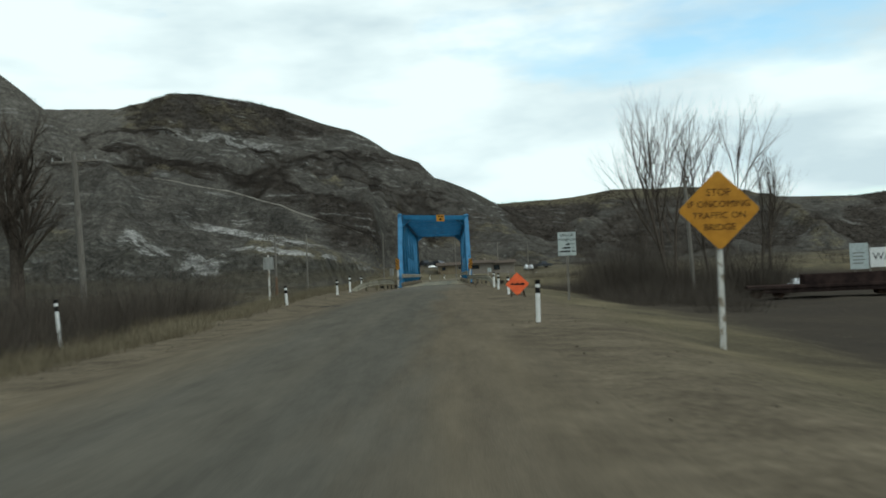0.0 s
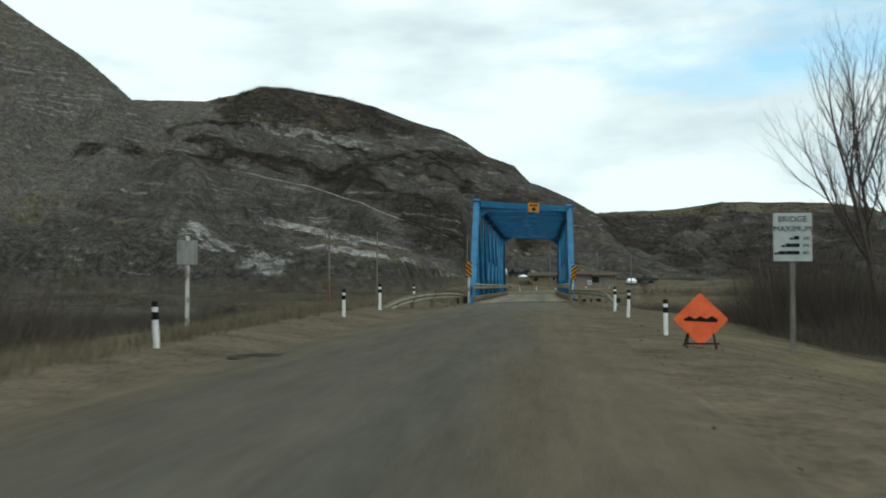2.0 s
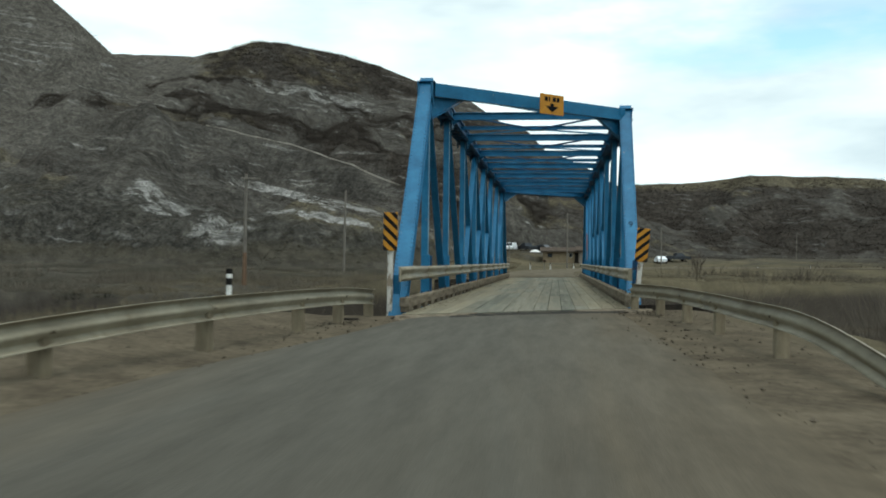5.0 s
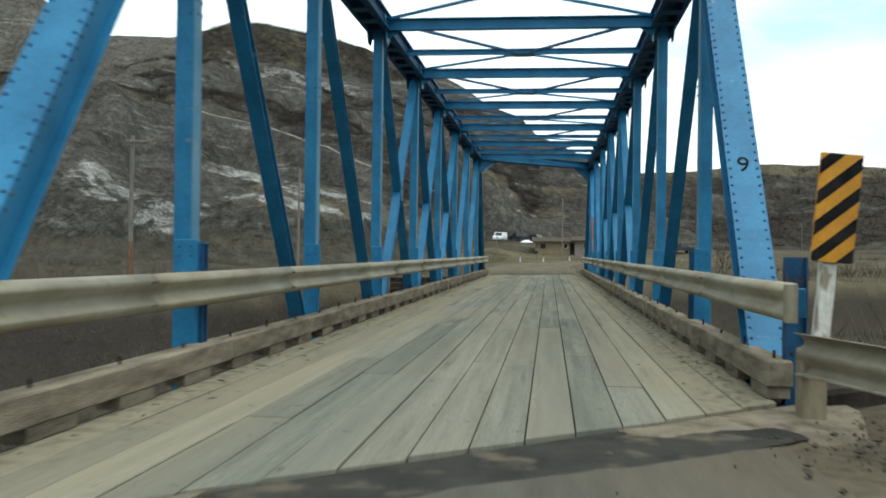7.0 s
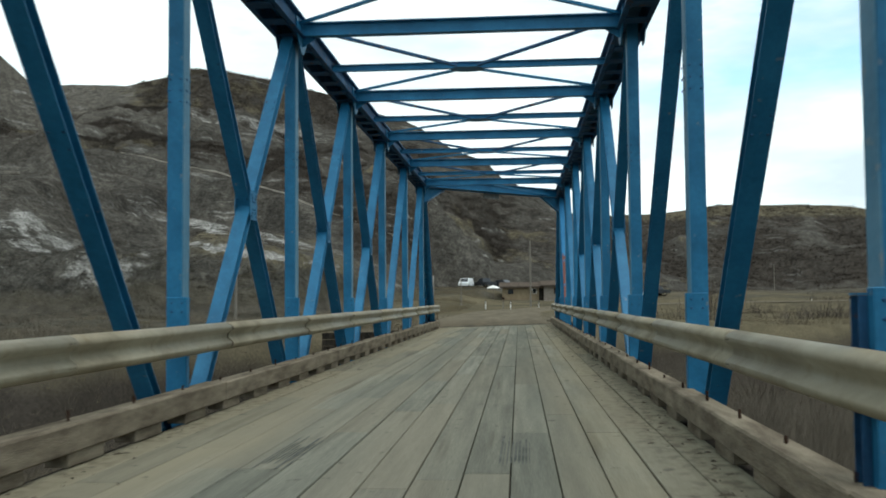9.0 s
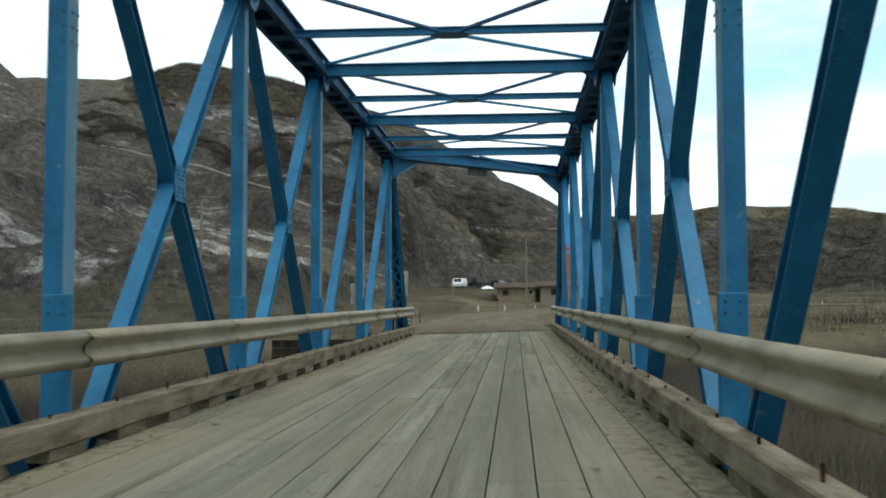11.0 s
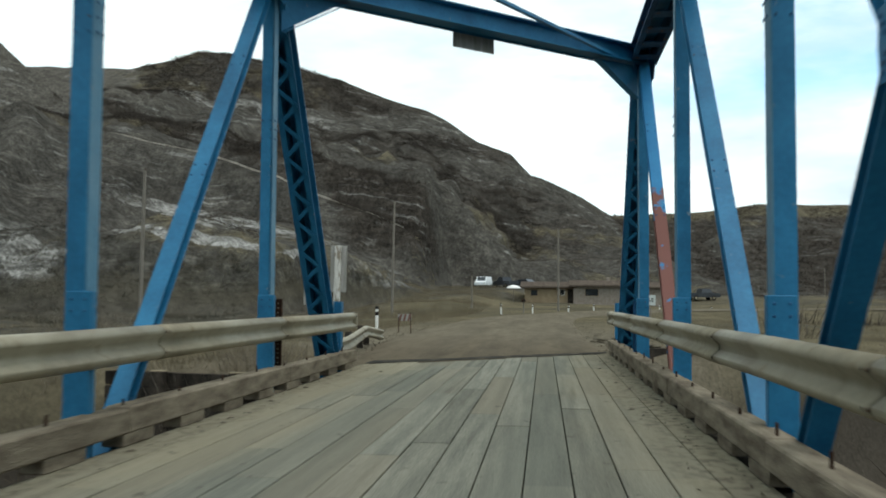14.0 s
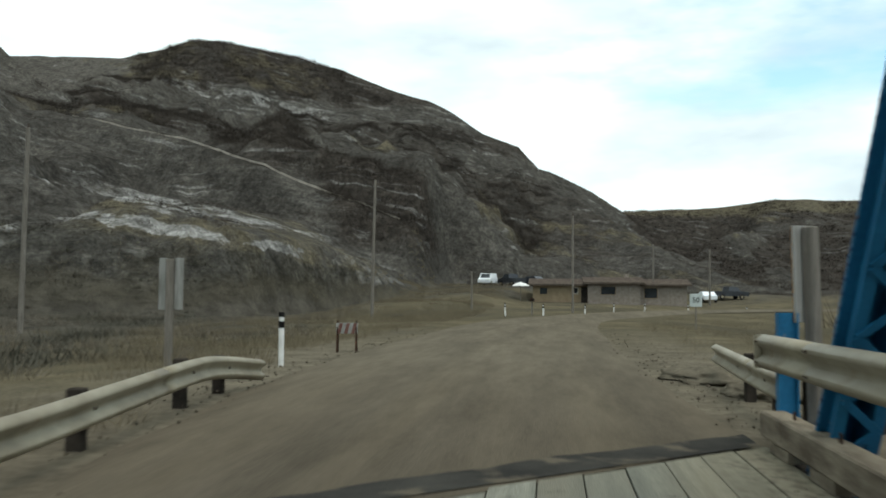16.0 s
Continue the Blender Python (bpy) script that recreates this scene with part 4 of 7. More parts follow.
def joint_patch(y_mid, sign, reach, label, seed, start=-2.38):
    """Black asphalt laid against the end of the deck, its outer edge ragged and feathered."""
    s, rows = Shape(), []
    for k in range(61):
        x = start + (2.38 - start) * k / 60
        d = reach * (1 + 0.55 * float(fractal(np.array([x * 0.8]), np.array([0.0]), 4, seed)[0]))
        crown = 0.004
        for u, up in ((0.0, 0.006), (0.45, 0.007), (0.9, 0.006), (1.0, -0.006)):
            y = y_mid + sign * d * u
            rows.append((x, y + skew(x), float(np.interp(y, ROAD_Y, ROAD_Z)) + (0.02 if sign > 0 else 0) + crown + up))
    s.add(rows, [(k * 4 + j, k * 4 + j + 1, k * 4 + j + 5, k * 4 + j + 4) for k in range(60) for j in range(3)])
    part("asphalt_patch", s, PATCH, thing("bridge_joint_patch", label, "patch", kind="structure"))


joint_patch(2.47, -1, 0.95, "black asphalt patch across the near end of the deck", 3, -1.45)


def dirt_spill(x0, x1, reach, seed):
    """Loose dirt washed over the road against a near corner of the deck, deepest at x0."""
    s, rows = Shape(), []
    for k in range(41):
        u = k / 40
        x = x0 + (x1 - x0) * u
        d = reach * (1 - u) ** 0.6 * min(1, 0.45 + 3 * u) * (1 + 0.7 * float(fractal(np.array([x * 1.6]), np.array([3.0]), 4, seed)[0])) + 0.02
        for w, up in ((0.0, 0.008), (0.15, 0.02), (0.3, 0.024), (0.5, 0.022), (0.75, 0.014), (1.0, -0.09)):
            y = 2.465 - d * w
            rough = 0.02 * float(fractal(np.array([x * 5]), np.array([w * 7.0]), 3, seed + 21)[0]) if 0 < w < 1 else 0
            rows.append((x, y + skew(x), float(np.interp(y, ROAD_Y, ROAD_Z)) + 0.006 + up + rough))
    s.add(rows, [(k * 6 + j, k * 6 + j + 1, k * 6 + j + 7, k * 6 + j + 6) for k in range(40) for j in range(5)])
    tagged(part("loose_dirt", s, LOOSE_DIRT), "loose brown dirt washed against the corner of the deck", "dirt", kind="stuff")


dirt_spill(-2.5, -1.0, 0.8, 12)
dirt_spill(3.0, 1.1, 1.5, 15)
joint_patch(47.6, 1, 0.85, "black asphalt patch across the far end of the deck", 8)

# ---------------------------------------------------------------- the truss bridge
P, T, TOP, LOW = 5.0, 2.68, 5.52, -0.62
LEFT_Y = [0.9, 5.4, 10, 15, 20, 25, 30, 35, 40, 44.2]
RIGHT_Y = [5.8, 10, 15, 20, 25, 30, 35, 40, 44.75, 49.0]
bridge = thing("truss_bridge", "blue riveted steel through-truss bridge with a timber deck", "bridge")


def node(side, k, top=False):
    """A joint of the left (-1) or right (1) truss; the right one stands one panel further on."""
    return Vector((side * T, (RIGHT_Y if side > 0 else LEFT_Y)[k], TOP if top else LOW))


def channel(a, b, s, half, out=None):
    """A rolled channel from a to b, set off by s across, its flanges turned outward."""
    t, w = math.copysign(0.012, s), math.copysign(0.085, s)
    prof = [(s, -half), (s + w, -half), (s + w, -half + 0.016), (s + t, -half + 0.016), (s + t, half - 0.016), (s + w, half - 0.016), (s + w, half), (s, half)]
    return Shape().sweep(prof, a, b)


def chord(side):
    a, b = node(side, 1, True), node(side, 8, True)
    # the shadowed inside of the chord is coloured in with the darker blue
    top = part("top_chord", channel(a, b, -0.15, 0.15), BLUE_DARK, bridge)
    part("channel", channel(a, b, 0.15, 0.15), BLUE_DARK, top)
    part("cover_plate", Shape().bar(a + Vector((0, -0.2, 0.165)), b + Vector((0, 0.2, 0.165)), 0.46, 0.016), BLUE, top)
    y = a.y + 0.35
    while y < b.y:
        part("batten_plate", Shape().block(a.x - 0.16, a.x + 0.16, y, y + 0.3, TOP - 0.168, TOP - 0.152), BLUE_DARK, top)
        y += 0.82


def end_post(side, k0, k1):
    """An inclined end post: two channels, a riveted cover plate on the outer slope, lacing on the inner one."""
    a, b = node(side, k0), node(side, k1, True)
    ahead = (b - a).normalized()
    across = Vector((1, 0, 0))
    out = ahead.cross(across)
    if out.z < 0:
        out = -out
    post = part("end_post", channel(a, b + ahead * 0.1, -0.085, 0.15), BLUE, bridge)
    part("channel", channel(a, b + ahead * 0.1, 0.085, 0.15), BLUE, post)
    part("cover_plate", Shape().bar(a + out * 0.163, b + out * 0.163 + ahead * 0.22, 0.345, 0.018), BLUE, post)
    heads = Shape()
    length, d = (b - a).length, 0.3
    while d < length:
        for s in (-0.14, 0.14):
            heads.dome(a + ahead * d + across * s + out * 0.172, out, 0.018)
        for s in (-1, 1):
            heads.dome(a + ahead * d + across * s * 0.171 + out * 0.146, across * s, 0.017)
        d += 0.115
    tagged(part("riveting", heads, BLUE_DARK, post), kind="stuff")
    d, flip = 0.5, 1
    while d < length - 0.6:
        p, q = a + ahead * d - out * 0.16, a + ahead * (d + 0.27) - out * 0.16
        part("lacing_bar", Shape().bar(p - across * 0.13 * flip, q + across * 0.13 * flip, 0.06, 0.012, side=ahead), BLUE, post)
        d, flip = d + 0.27, -flip
    for d in (0.2, length - 0.5):
        part("batten_plate", Shape().bar(a + ahead * (d - 0.3) - out * 0.158, a + ahead * (d + 0.3) - out * 0.158, 0.29, 0.014), BLUE, post)
    return post, ahead, across, out


def vertical(side, k):
    a, b = node(side, k), node(side, k, True)
    v = part("vertical", Shape().i_beam(a + Vector((0, 0, -0.1)), b + Vector((0, 0, -0.1)), 0.135 if side < 0 and k == 8 else 0.16, 0.19, 0.016), BLUE, bridge)
    inner = -side * 0.092
    part("side_plate", Shape().block(min(a.x + inner, a.x + inner + side * 0.012), max(a.x + inner, a.x + inner + side * 0.012), a.y - 0.09, a.y + 0.09, LOW, TOP - 0.2), BLUE_PALE, v, "paler grey-blue inner plate")
    part("lower_gusset", Shape().block(*sorted((a.x - side * 0.14, a.x + side * 0.075)), a.y - 0.108, a.y - 0.02, LOW - 0.1, 1.25, 0.006), BLUE, v)
    heads = Shape()
    for z in (1.10, 1.19, 3.3, 3.42, 3.54):
        for dx in (-0.055, 0.055):
            heads.dome((a.x + dx - (side * 0.035 if z < 2 else 0), a.y - (0.11 if z < 2 else 0.096), z), (0, -1, 0), 0.013)
        for dy in (-0.05, 0.05):
            heads.dome((a.x - side * 0.104, a.y + (dy if z > 2 else 0.04), z), (-side, 0, 0), 0.016)
    tagged(part("riveting", heads, BLUE_DARK, v), kind="stuff")
    return v


def diagonal(side, k_top, k_low, width=0.175, material=None):
    a, b = node(side, k_low), node(side, k_top, True)
    ahead = (b - a).normalized()
    d = part("diagonal", Shape().i_beam(a + ahead * 0.1, b - ahead * 0.25, width, 0.145, 0.014), material or BLUE, bridge)
    heads = Shape()
    out = ahead.cross(Vector((1, 0, 0)))
    for u in (0.22, 0.24, 0.5, 0.52, 0.74, 0.76):
        p = a.lerp(b, u)
        for s in (-0.06, 0.06):
            for sign in (-1, 1):
                heads.dome(p + Vector((s, 0, 0)) + out * sign * 0.073, out * sign, 0.014)
    tagged(part("riveting", heads, BLUE_DARK, d), kind="stuff")
    return d


def crossing(side, k):
    """The gusset where two diagonals cross in the panel k to k+1."""
    p = (node(side, k) + node(side, k + 1, True)) / 2
    for s in (-0.097, 0.097):
        g = Shape().plate([p + Vector((s, dy, dz)) for dy, dz in ((-0.14, -0.19), (0.14, -0.19), (0.165, 0), (0.14, 0.19), (-0.14, 0.19), (-0.165, 0))], 0.014, (1, 0, 0))
        gusset = part("crossing_gusset", g, BLUE, bridge)
        heads, out = Shape(), math.copysign(1, s)
        for i in range(3):
            for dy in (-1, 1):
                for dz in (-1, 1):
                    heads.dome(p + Vector((out * 0.105, dy * (0.045 + 0.028 * i), dz * (0.05 + 0.045 * i))), (out, 0, 0), 0.017)
        tagged(part("riveting", heads, BLUE_DARK, gusset), kind="stuff")


def gusset_top(side, k):
    p = node(side, k, True)
    for s in (-0.175, 0.175):
        part("top_gusset", Shape().plate([p + Vector((s, dy, dz)) for dy, dz in ((-0.42, 0.13), (0.42, 0.13), (0.34, -0.16), (0.10, -0.40), (-0.10, -0.40), (-0.34, -0.16))], 0.014, (1, 0, 0)), BLUE, bridge)


for side in (-1, 1):
    chord(side)
    for k0, k1 in ((0, 1), (9, 8)):
        post, ahead, across, out = end_post(side, k0, k1)
        if side > 0 and k0 == 0:
            turn = Matrix((across, ahead, out)).transposed().to_4x4()
            p = node(1, 0) + ahead * 3.22 + out * 0.176
            part("paint_mark", Shape().plate([node(1, 0) + ahead * d + across * s2 + out * 0.174 for d, s2 in ((1.55, -0.05), (1.62, 0.06), (1.78, 0.05), (1.74, -0.06))], 0.003, out), BLACK, post)
            lettering("painted_number", "9", 0.29, BLACK, Matrix.Translation(p) @ turn @ Matrix.Rotation(math.pi if out.y > 0 else 0, 4, "Z"), post, 0.003)
    for k in range(1, 9):
        vertical(side, k)
        gusset_top(side, k)
    for k_top, k_low in ((1, 2), (2, 3), (3, 4), (4, 5), (5, 6), (8, 7), (7, 6), (6, 5), (5, 4), (4, 3)):
        diagonal(side, k_top, k_low, material=PRIMER if (side, k_top) == (1, 8) else None)
    for k in (3, 4, 5):
        crossing(side, k)
    part("bottom_chord", Shape().i_beam(node(side, 0), node(side, 9), 0.26, 0.3, 0.02), BLUE_DARK, bridge)

IN = T - 0.17
for k in range(2, 9):
    y = k * P
    part("top_strut", Shape().i_beam((-IN, y, TOP - 0.02), (IN, y, TOP - 0.02), 0.16, 0.22, 0.014, side=(0, 1, 0)), BLUE, bridge)
    for s in (-1, 1):
        part("strut_bracket", Shape().plate([(s * IN, y + 0.02, TOP - 0.12), (s * (IN - 0.28), y + 0.02, TOP - 0.12), (s * IN, y + 0.02, TOP - 0.30)], 0.014, (0, 1, 0)), BLUE, bridge)
    if k < 8:
        m = (k + 0.5) * P
        part("mid_strut", Shape().i_beam((-IN, m, TOP - 0.03), (IN, m, TOP - 0.03), 0.10, 0.12, 0.01, side=(0, 1, 0)), BLUE, bridge)
        part("centre_plate", Shape().plate([(dx, m + dy, TOP - 0.10) for dx, dy in ((-0.3, -0.08), (-0.16, -0.2), (0.16, -0.2), (0.3, -0.08), (0.3, 0.08), (0.16, 0.2), (-0.16, 0.2), (-0.3, 0.08))], 0.012, (0, 0, 1)), BLUE, bridge)
        for sx in (-1, 1):
            for sy in (-1, 1):
                # near half of each cross takes the shade-darkened blue
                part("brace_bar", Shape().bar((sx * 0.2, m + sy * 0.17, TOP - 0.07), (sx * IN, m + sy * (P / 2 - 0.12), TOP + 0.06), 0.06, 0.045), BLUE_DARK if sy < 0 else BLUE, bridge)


def portal(k, outward):
    """The skewed portal frame between the two end posts, with its corner knees."""
    a, b = node(-1, k, True), node(1, k, True)
    way = (b - a).normalized()
    face = Vector((-way.y, way.x, 0)) * outward
    a, b = a + way * 0.16, b - way * 0.16
    frame_part = part("portal_beam", Shape().i_beam(a + Vector((0, 0, -0.01)), b + Vector((0, 0, -0.01)), 0.30, 0.31, 0.016, side=face), BLUE, bridge)
    part("face_plate", Shape().bar(a + face * 0.155 + Vector((0, 0, -0.03)), b + face * 0.155 + Vector((0, 0, -0.03)), 0.012, 0.34, side=face), BLUE, frame_part)
    for p, s in ((a, 1), (b, -1)):
        low = Vector((0, 0, -0.19))
        part("knee_plate", Shape().plate([p + low, p + way * s * 1.0 + low, p + way * s * 0.85 + low * 1.25, p + low + Vector((0, 0, -0.55))], 0.02, face), BLUE, frame_part)
        part("knee_flange", Shape().bar(p + way * s * 1.0 + low, p + low + Vector((0, 0, -0.58)), 0.14, 0.014, side=face), BLUE, frame_part)
    return (a + b) / 2, way, face


_, way_near, face_near = portal(1, -1)
mid_far, way_far, face_far = portal(8, 1)
for k in (1, 8):
    # a brace from the acute corner to the first full strut
    part("brace_bar", Shape().bar((-IN, 5.6, TOP - 0.09) if k == 1 else (IN, 9 * P - 0.1, TOP - 0.09), (IN * 0.1, 1.75 * P, TOP - 0.09) if k == 1 else (0.0, 8.1 * P, TOP - 0.09), 0.065, 0.05), BLUE, bridge)
# floor beams and stringers
for k in range(0, 11):
    y = k * P
    x0, x1 = (-T, T)
    if k == 0:
        x1 = -T + 0.6
    if k == 10:
        x0 = T - 0.6
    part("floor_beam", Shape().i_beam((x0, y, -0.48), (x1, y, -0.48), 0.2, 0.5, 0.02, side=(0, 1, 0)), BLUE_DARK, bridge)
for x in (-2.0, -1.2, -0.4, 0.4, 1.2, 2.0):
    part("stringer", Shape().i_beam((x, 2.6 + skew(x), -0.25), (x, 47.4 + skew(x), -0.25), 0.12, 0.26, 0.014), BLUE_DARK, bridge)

# deck: lengthwise planks, each of its own length
deck = thing("bridge_deck", "worn lengthwise timber planks of the bridge deck", "deck", kind="structure")
base = Shape()
base.add([(x, y + skew(x), z) for z in (-0.12, -0.062) for x, y in ((-2.62, 2.55), (2.62, 2.55), (2.62, 47.5), (-2.62, 47.5))], [(0, 1, 2, 3), (4, 5, 6, 7), (0, 1, 5, 4), (1, 2, 6, 5), (2, 3, 7, 6), (3, 0, 4, 7)])
part("cross_planking", base, DARK_TIMBER, deck)
rnd = random.Random(5)
LANES = 15
for lane in range(LANES):
    x0 = -2.44 + lane * 4.88 / LANES + 0.0045
    x1 = -2.44 + (lane + 1) * 4.88 / LANES - 0.0045
    y = 2.5 + rnd.uniform(-0.04, 0.04)
    stop = 47.55 + rnd.uniform(-0.05, 0.05)
    first = True
    while y < stop - 0.01:
        e = min(y + (rnd.uniform(1.6, 5.2) if first else rnd.choice((3.7, 4.3, 4.9, 4.9, 5.5, 6.1))), stop)
        if stop - e < 0.9:
            e = stop
        last = e == stop
        zt = rnd.uniform(-0.006, 0.004)
        ya, yb = (y + (skew(x) if first else skew((x0 + x1) / 2)) for x in (x0, x1))
        yc, yd = (e - 0.007 + (skew(x) if last else skew((x0 + x1) / 2)) for x in (x0, x1))
        c, w = 0.005, zt - 0.006
        pts = [(x0, ya, -0.06), (x1, yb, -0.06), (x1, yd, -0.06), (x0, yc, -0.06), (x0, ya, w), (x1, yb, w), (x1, yd, w), (x0, yc, w),
               (x0 + c, ya + c, zt), (x1 - c, yb + c, zt), (x1 - c, yd - c, zt), (x0 + c, yc - c, zt)]
        faces = [(3, 2, 1, 0), (8, 9, 10, 11)] + [(i, (i + 1) % 4, 4 + (i + 1) % 4, 4 + i) for i in range(4)] + [(4 + i, 4 + (i + 1) % 4, 8 + (i + 1) % 4, 8 + i) for i in range(4)]
        part("plank", Shape().add(pts, faces), PLANK, deck)
        y, first = e, False


for x0, y0, long in ((-1.05, 12.0, 1.7), (0.72, 11.9, 1.9)):
    mark = Shape()
    for k in range(9):
        w, a, b = rnd.uniform(0.008, 0.024), y0 + rnd.uniform(0, 0.5), y0 + long - rnd.uniform(0, 0.7)
        x = x0 + k * 0.028
        mark.add([(x, a, 0.0062), (x + w, a + 0.06, 0.0062), (x + w + 0.01, b, 0.0062), (x + 0.01, b - 0.05, 0.0062)], [(0, 1, 2, 3)])
    part("tyre_mark", mark, TYRE_MARK, deck, "dark ribbed tyre mark on the planks")


def curb(side):
    """A timber kerb on blocks, with gaps for the water, bolt ends on top."""
    c = thing("timber_curb", "weathered timber kerb rail raised on short blocks beside the deck", "kerb", "kerbs of the bridge")
    y0, y1 = 2.6 + skew(side * 2.5) + (0.75 if side < 0 else 0), 47.45 + skew(side * 2.5) - (0.4 if side < 0 else 0)
    x0, x1 = sorted((side * 2.38, side * 2.60))
    y = y0
    while y < y1 - 0.1:
        e = min(y + 4.9, y1)
        j = rnd.uniform(-0.012, 0.012)
        part("rail_timber", Shape().block(x0 + j, x1 + j, y + 0.006, e - 0.006, 0.105, 0.31 + rnd.uniform(-0.01, 0.01), 0.014), CURB, c)
        y = e
    y = y0 + 0.05
    while y < y1 - 0.3:
        part("block", Shape().block(x0 + 0.016, x1 - 0.016, y, y + 0.6, 0.004, 0.105, 0.008), CURB, c)
        b = Shape().tube((side * 2.5, y + 0.2, 0.30), (side * 2.5, y + 0.2, 0.36 + rnd.uniform(-0.02, 0.04)), 0.012, n=6)
        part("bolt_end", b, STEEL_DARK, c)
        y += 1.22


def w_profile(face):
    """The section of a corrugated guard rail; face: the way of the road."""
    outer = [(0.0, -0.155), (0.05, -0.135), (0.082, -0.105), (0.082, -0.075), (0.02, -0.025), (0.02, 0.025), (0.082, 0.075), (0.082, 0.105), (0.05, 0.135), (0.0, 0.155)]
    inner = [(a - 0.012, b * 0.97) for a, b in outer[::-1]]
    return [(face * a, b) for a, b in outer + inner]


def rail_run(shape, pts, face):
    """A corrugated rail along points, as one skin."""
    prof = w_profile(1)
    n, v, f = len(prof), [], []
    for k, p in enumerate(pts):
        p = Vector(p)
        way = (Vector(pts[min(k + 1, len(pts) - 1)]) - Vector(pts[max(k - 1, 0)])).normalized()
        across = Vector((way.y, -way.x, 0)).normalized() * face
        upw = way.cross(across) * face
        if upw.z < 0:
            upw = -upw
        v.extend(p + across * a + upw * b for a, b in prof)
    for k in range(len(pts) - 1):
        f.extend((k * n + i, k * n + (i + 1) % n, (k + 1) * n + (i + 1) % n, (k + 1) * n + i) for i in range(n))
    f += [tuple(range(n))[::-1], tuple(range((len(pts) - 1) * n, len(pts) * n))]
    return shape.add(v, f)


def bridge_rail(side):
    g = thing("bridge_guardrail", "dusty cream-grey corrugated steel guardrail bolted along the truss", "guardrail", "guardrails of the bridge")
    y0, y1 = (0.15, 44.75) if side < 0 else (4.45, 50.1)
    x = side * 2.48
    y = y0
    while y < y1 - 0.05:
        e = min(y + 4.0, y1)
        if y1 - e < 1.2:
            e = y1
        j = rnd.uniform(-0.012, 0.012)
        part("rail_section", rail_run(Shape(), [(x + j, y - 0.12 if y > y0 else y, 0.81), (x, (y + e) / 2, 0.81 + rnd.uniform(-0.008, 0.008)), (x - j, e, 0.81)], -side), GALV, g, smooth=True)
        heads = Shape()
        for d in (0.05, 0.12):
            for dz in (-0.09, 0.09):
                heads.dome((x - side * 0.084, e - d, 0.81 + dz), (-side, 0, 0), 0.014)
        tagged(part("riveting", heads, STEEL_DARK, g), kind="stuff")
        y = e
    for yy in (y0, y1):
        part("end_shoe", Shape().tube((x - side * 0.035, yy, 0.665), (x - side * 0.035, yy, 0.955), 0.03 if side < 0 and yy < 20 else 0.052, n=14), GALV, g, "rolled end of the rail", smooth=False)
    for k in range(1, 9):
        p = node(side, k)
        part("bracket", Shape().block(*sorted((x + side * 0.02, p.x - side * 0.10)), p.y - 0.06, p.y + 0.06, 0.72, 0.9, 0.004), BLUE, g)
    for k in (1,) if side < 0 else (1, 8):
        p = node(side, k)
        short = part("rail_post", Shape().i_beam((side * 2.532, p.y + 0.02, -0.2), (side * 2.532, p.y + 0.02, 1.21), 0.075, 0.11, 0.01, side=(1, 0, 0)), BLUE_DARK, g)
        part("cap", Shape().block(*sorted((side * 2.49, side * 2.575)), p.y - 0.04, p.y + 0.08, 1.212, 1.222), BLUE, short)
    for yy in (y0 + 0.15, y1 - 0.18):
        near_left = side < 0 and yy < 5
        sx, sy = (2.74, yy + 1.12) if near_left else (2.64, yy + (0.5 if yy < 20 else 0))
        far_left = side < 0 and yy > 20
        if far_left:
            sx = 2.71
        stub = part("end_stanchion", Shape().i_beam((side * sx, sy, -0.3), (side * sx, sy, 1.16 if yy > 20 or side > 0 else 0.78), 0.18 if far_left else 0.13, 0.14 if far_left else 0.17, 0.012, side=(0, 1, 0)), BLUE_DARK if side > 0 and yy < 20 else BLUE, g)
        if near_left:
            continue
        part("spacer", Shape().block(*sorted((side * 2.50, side * (2.63 if far_left else 2.58))), yy - 0.07, yy + 0.07, 0.70, 0.92, 0.004), BLUE, stub)


for side in (-1, 1):
    curb(side)
    bridge_rail(side)


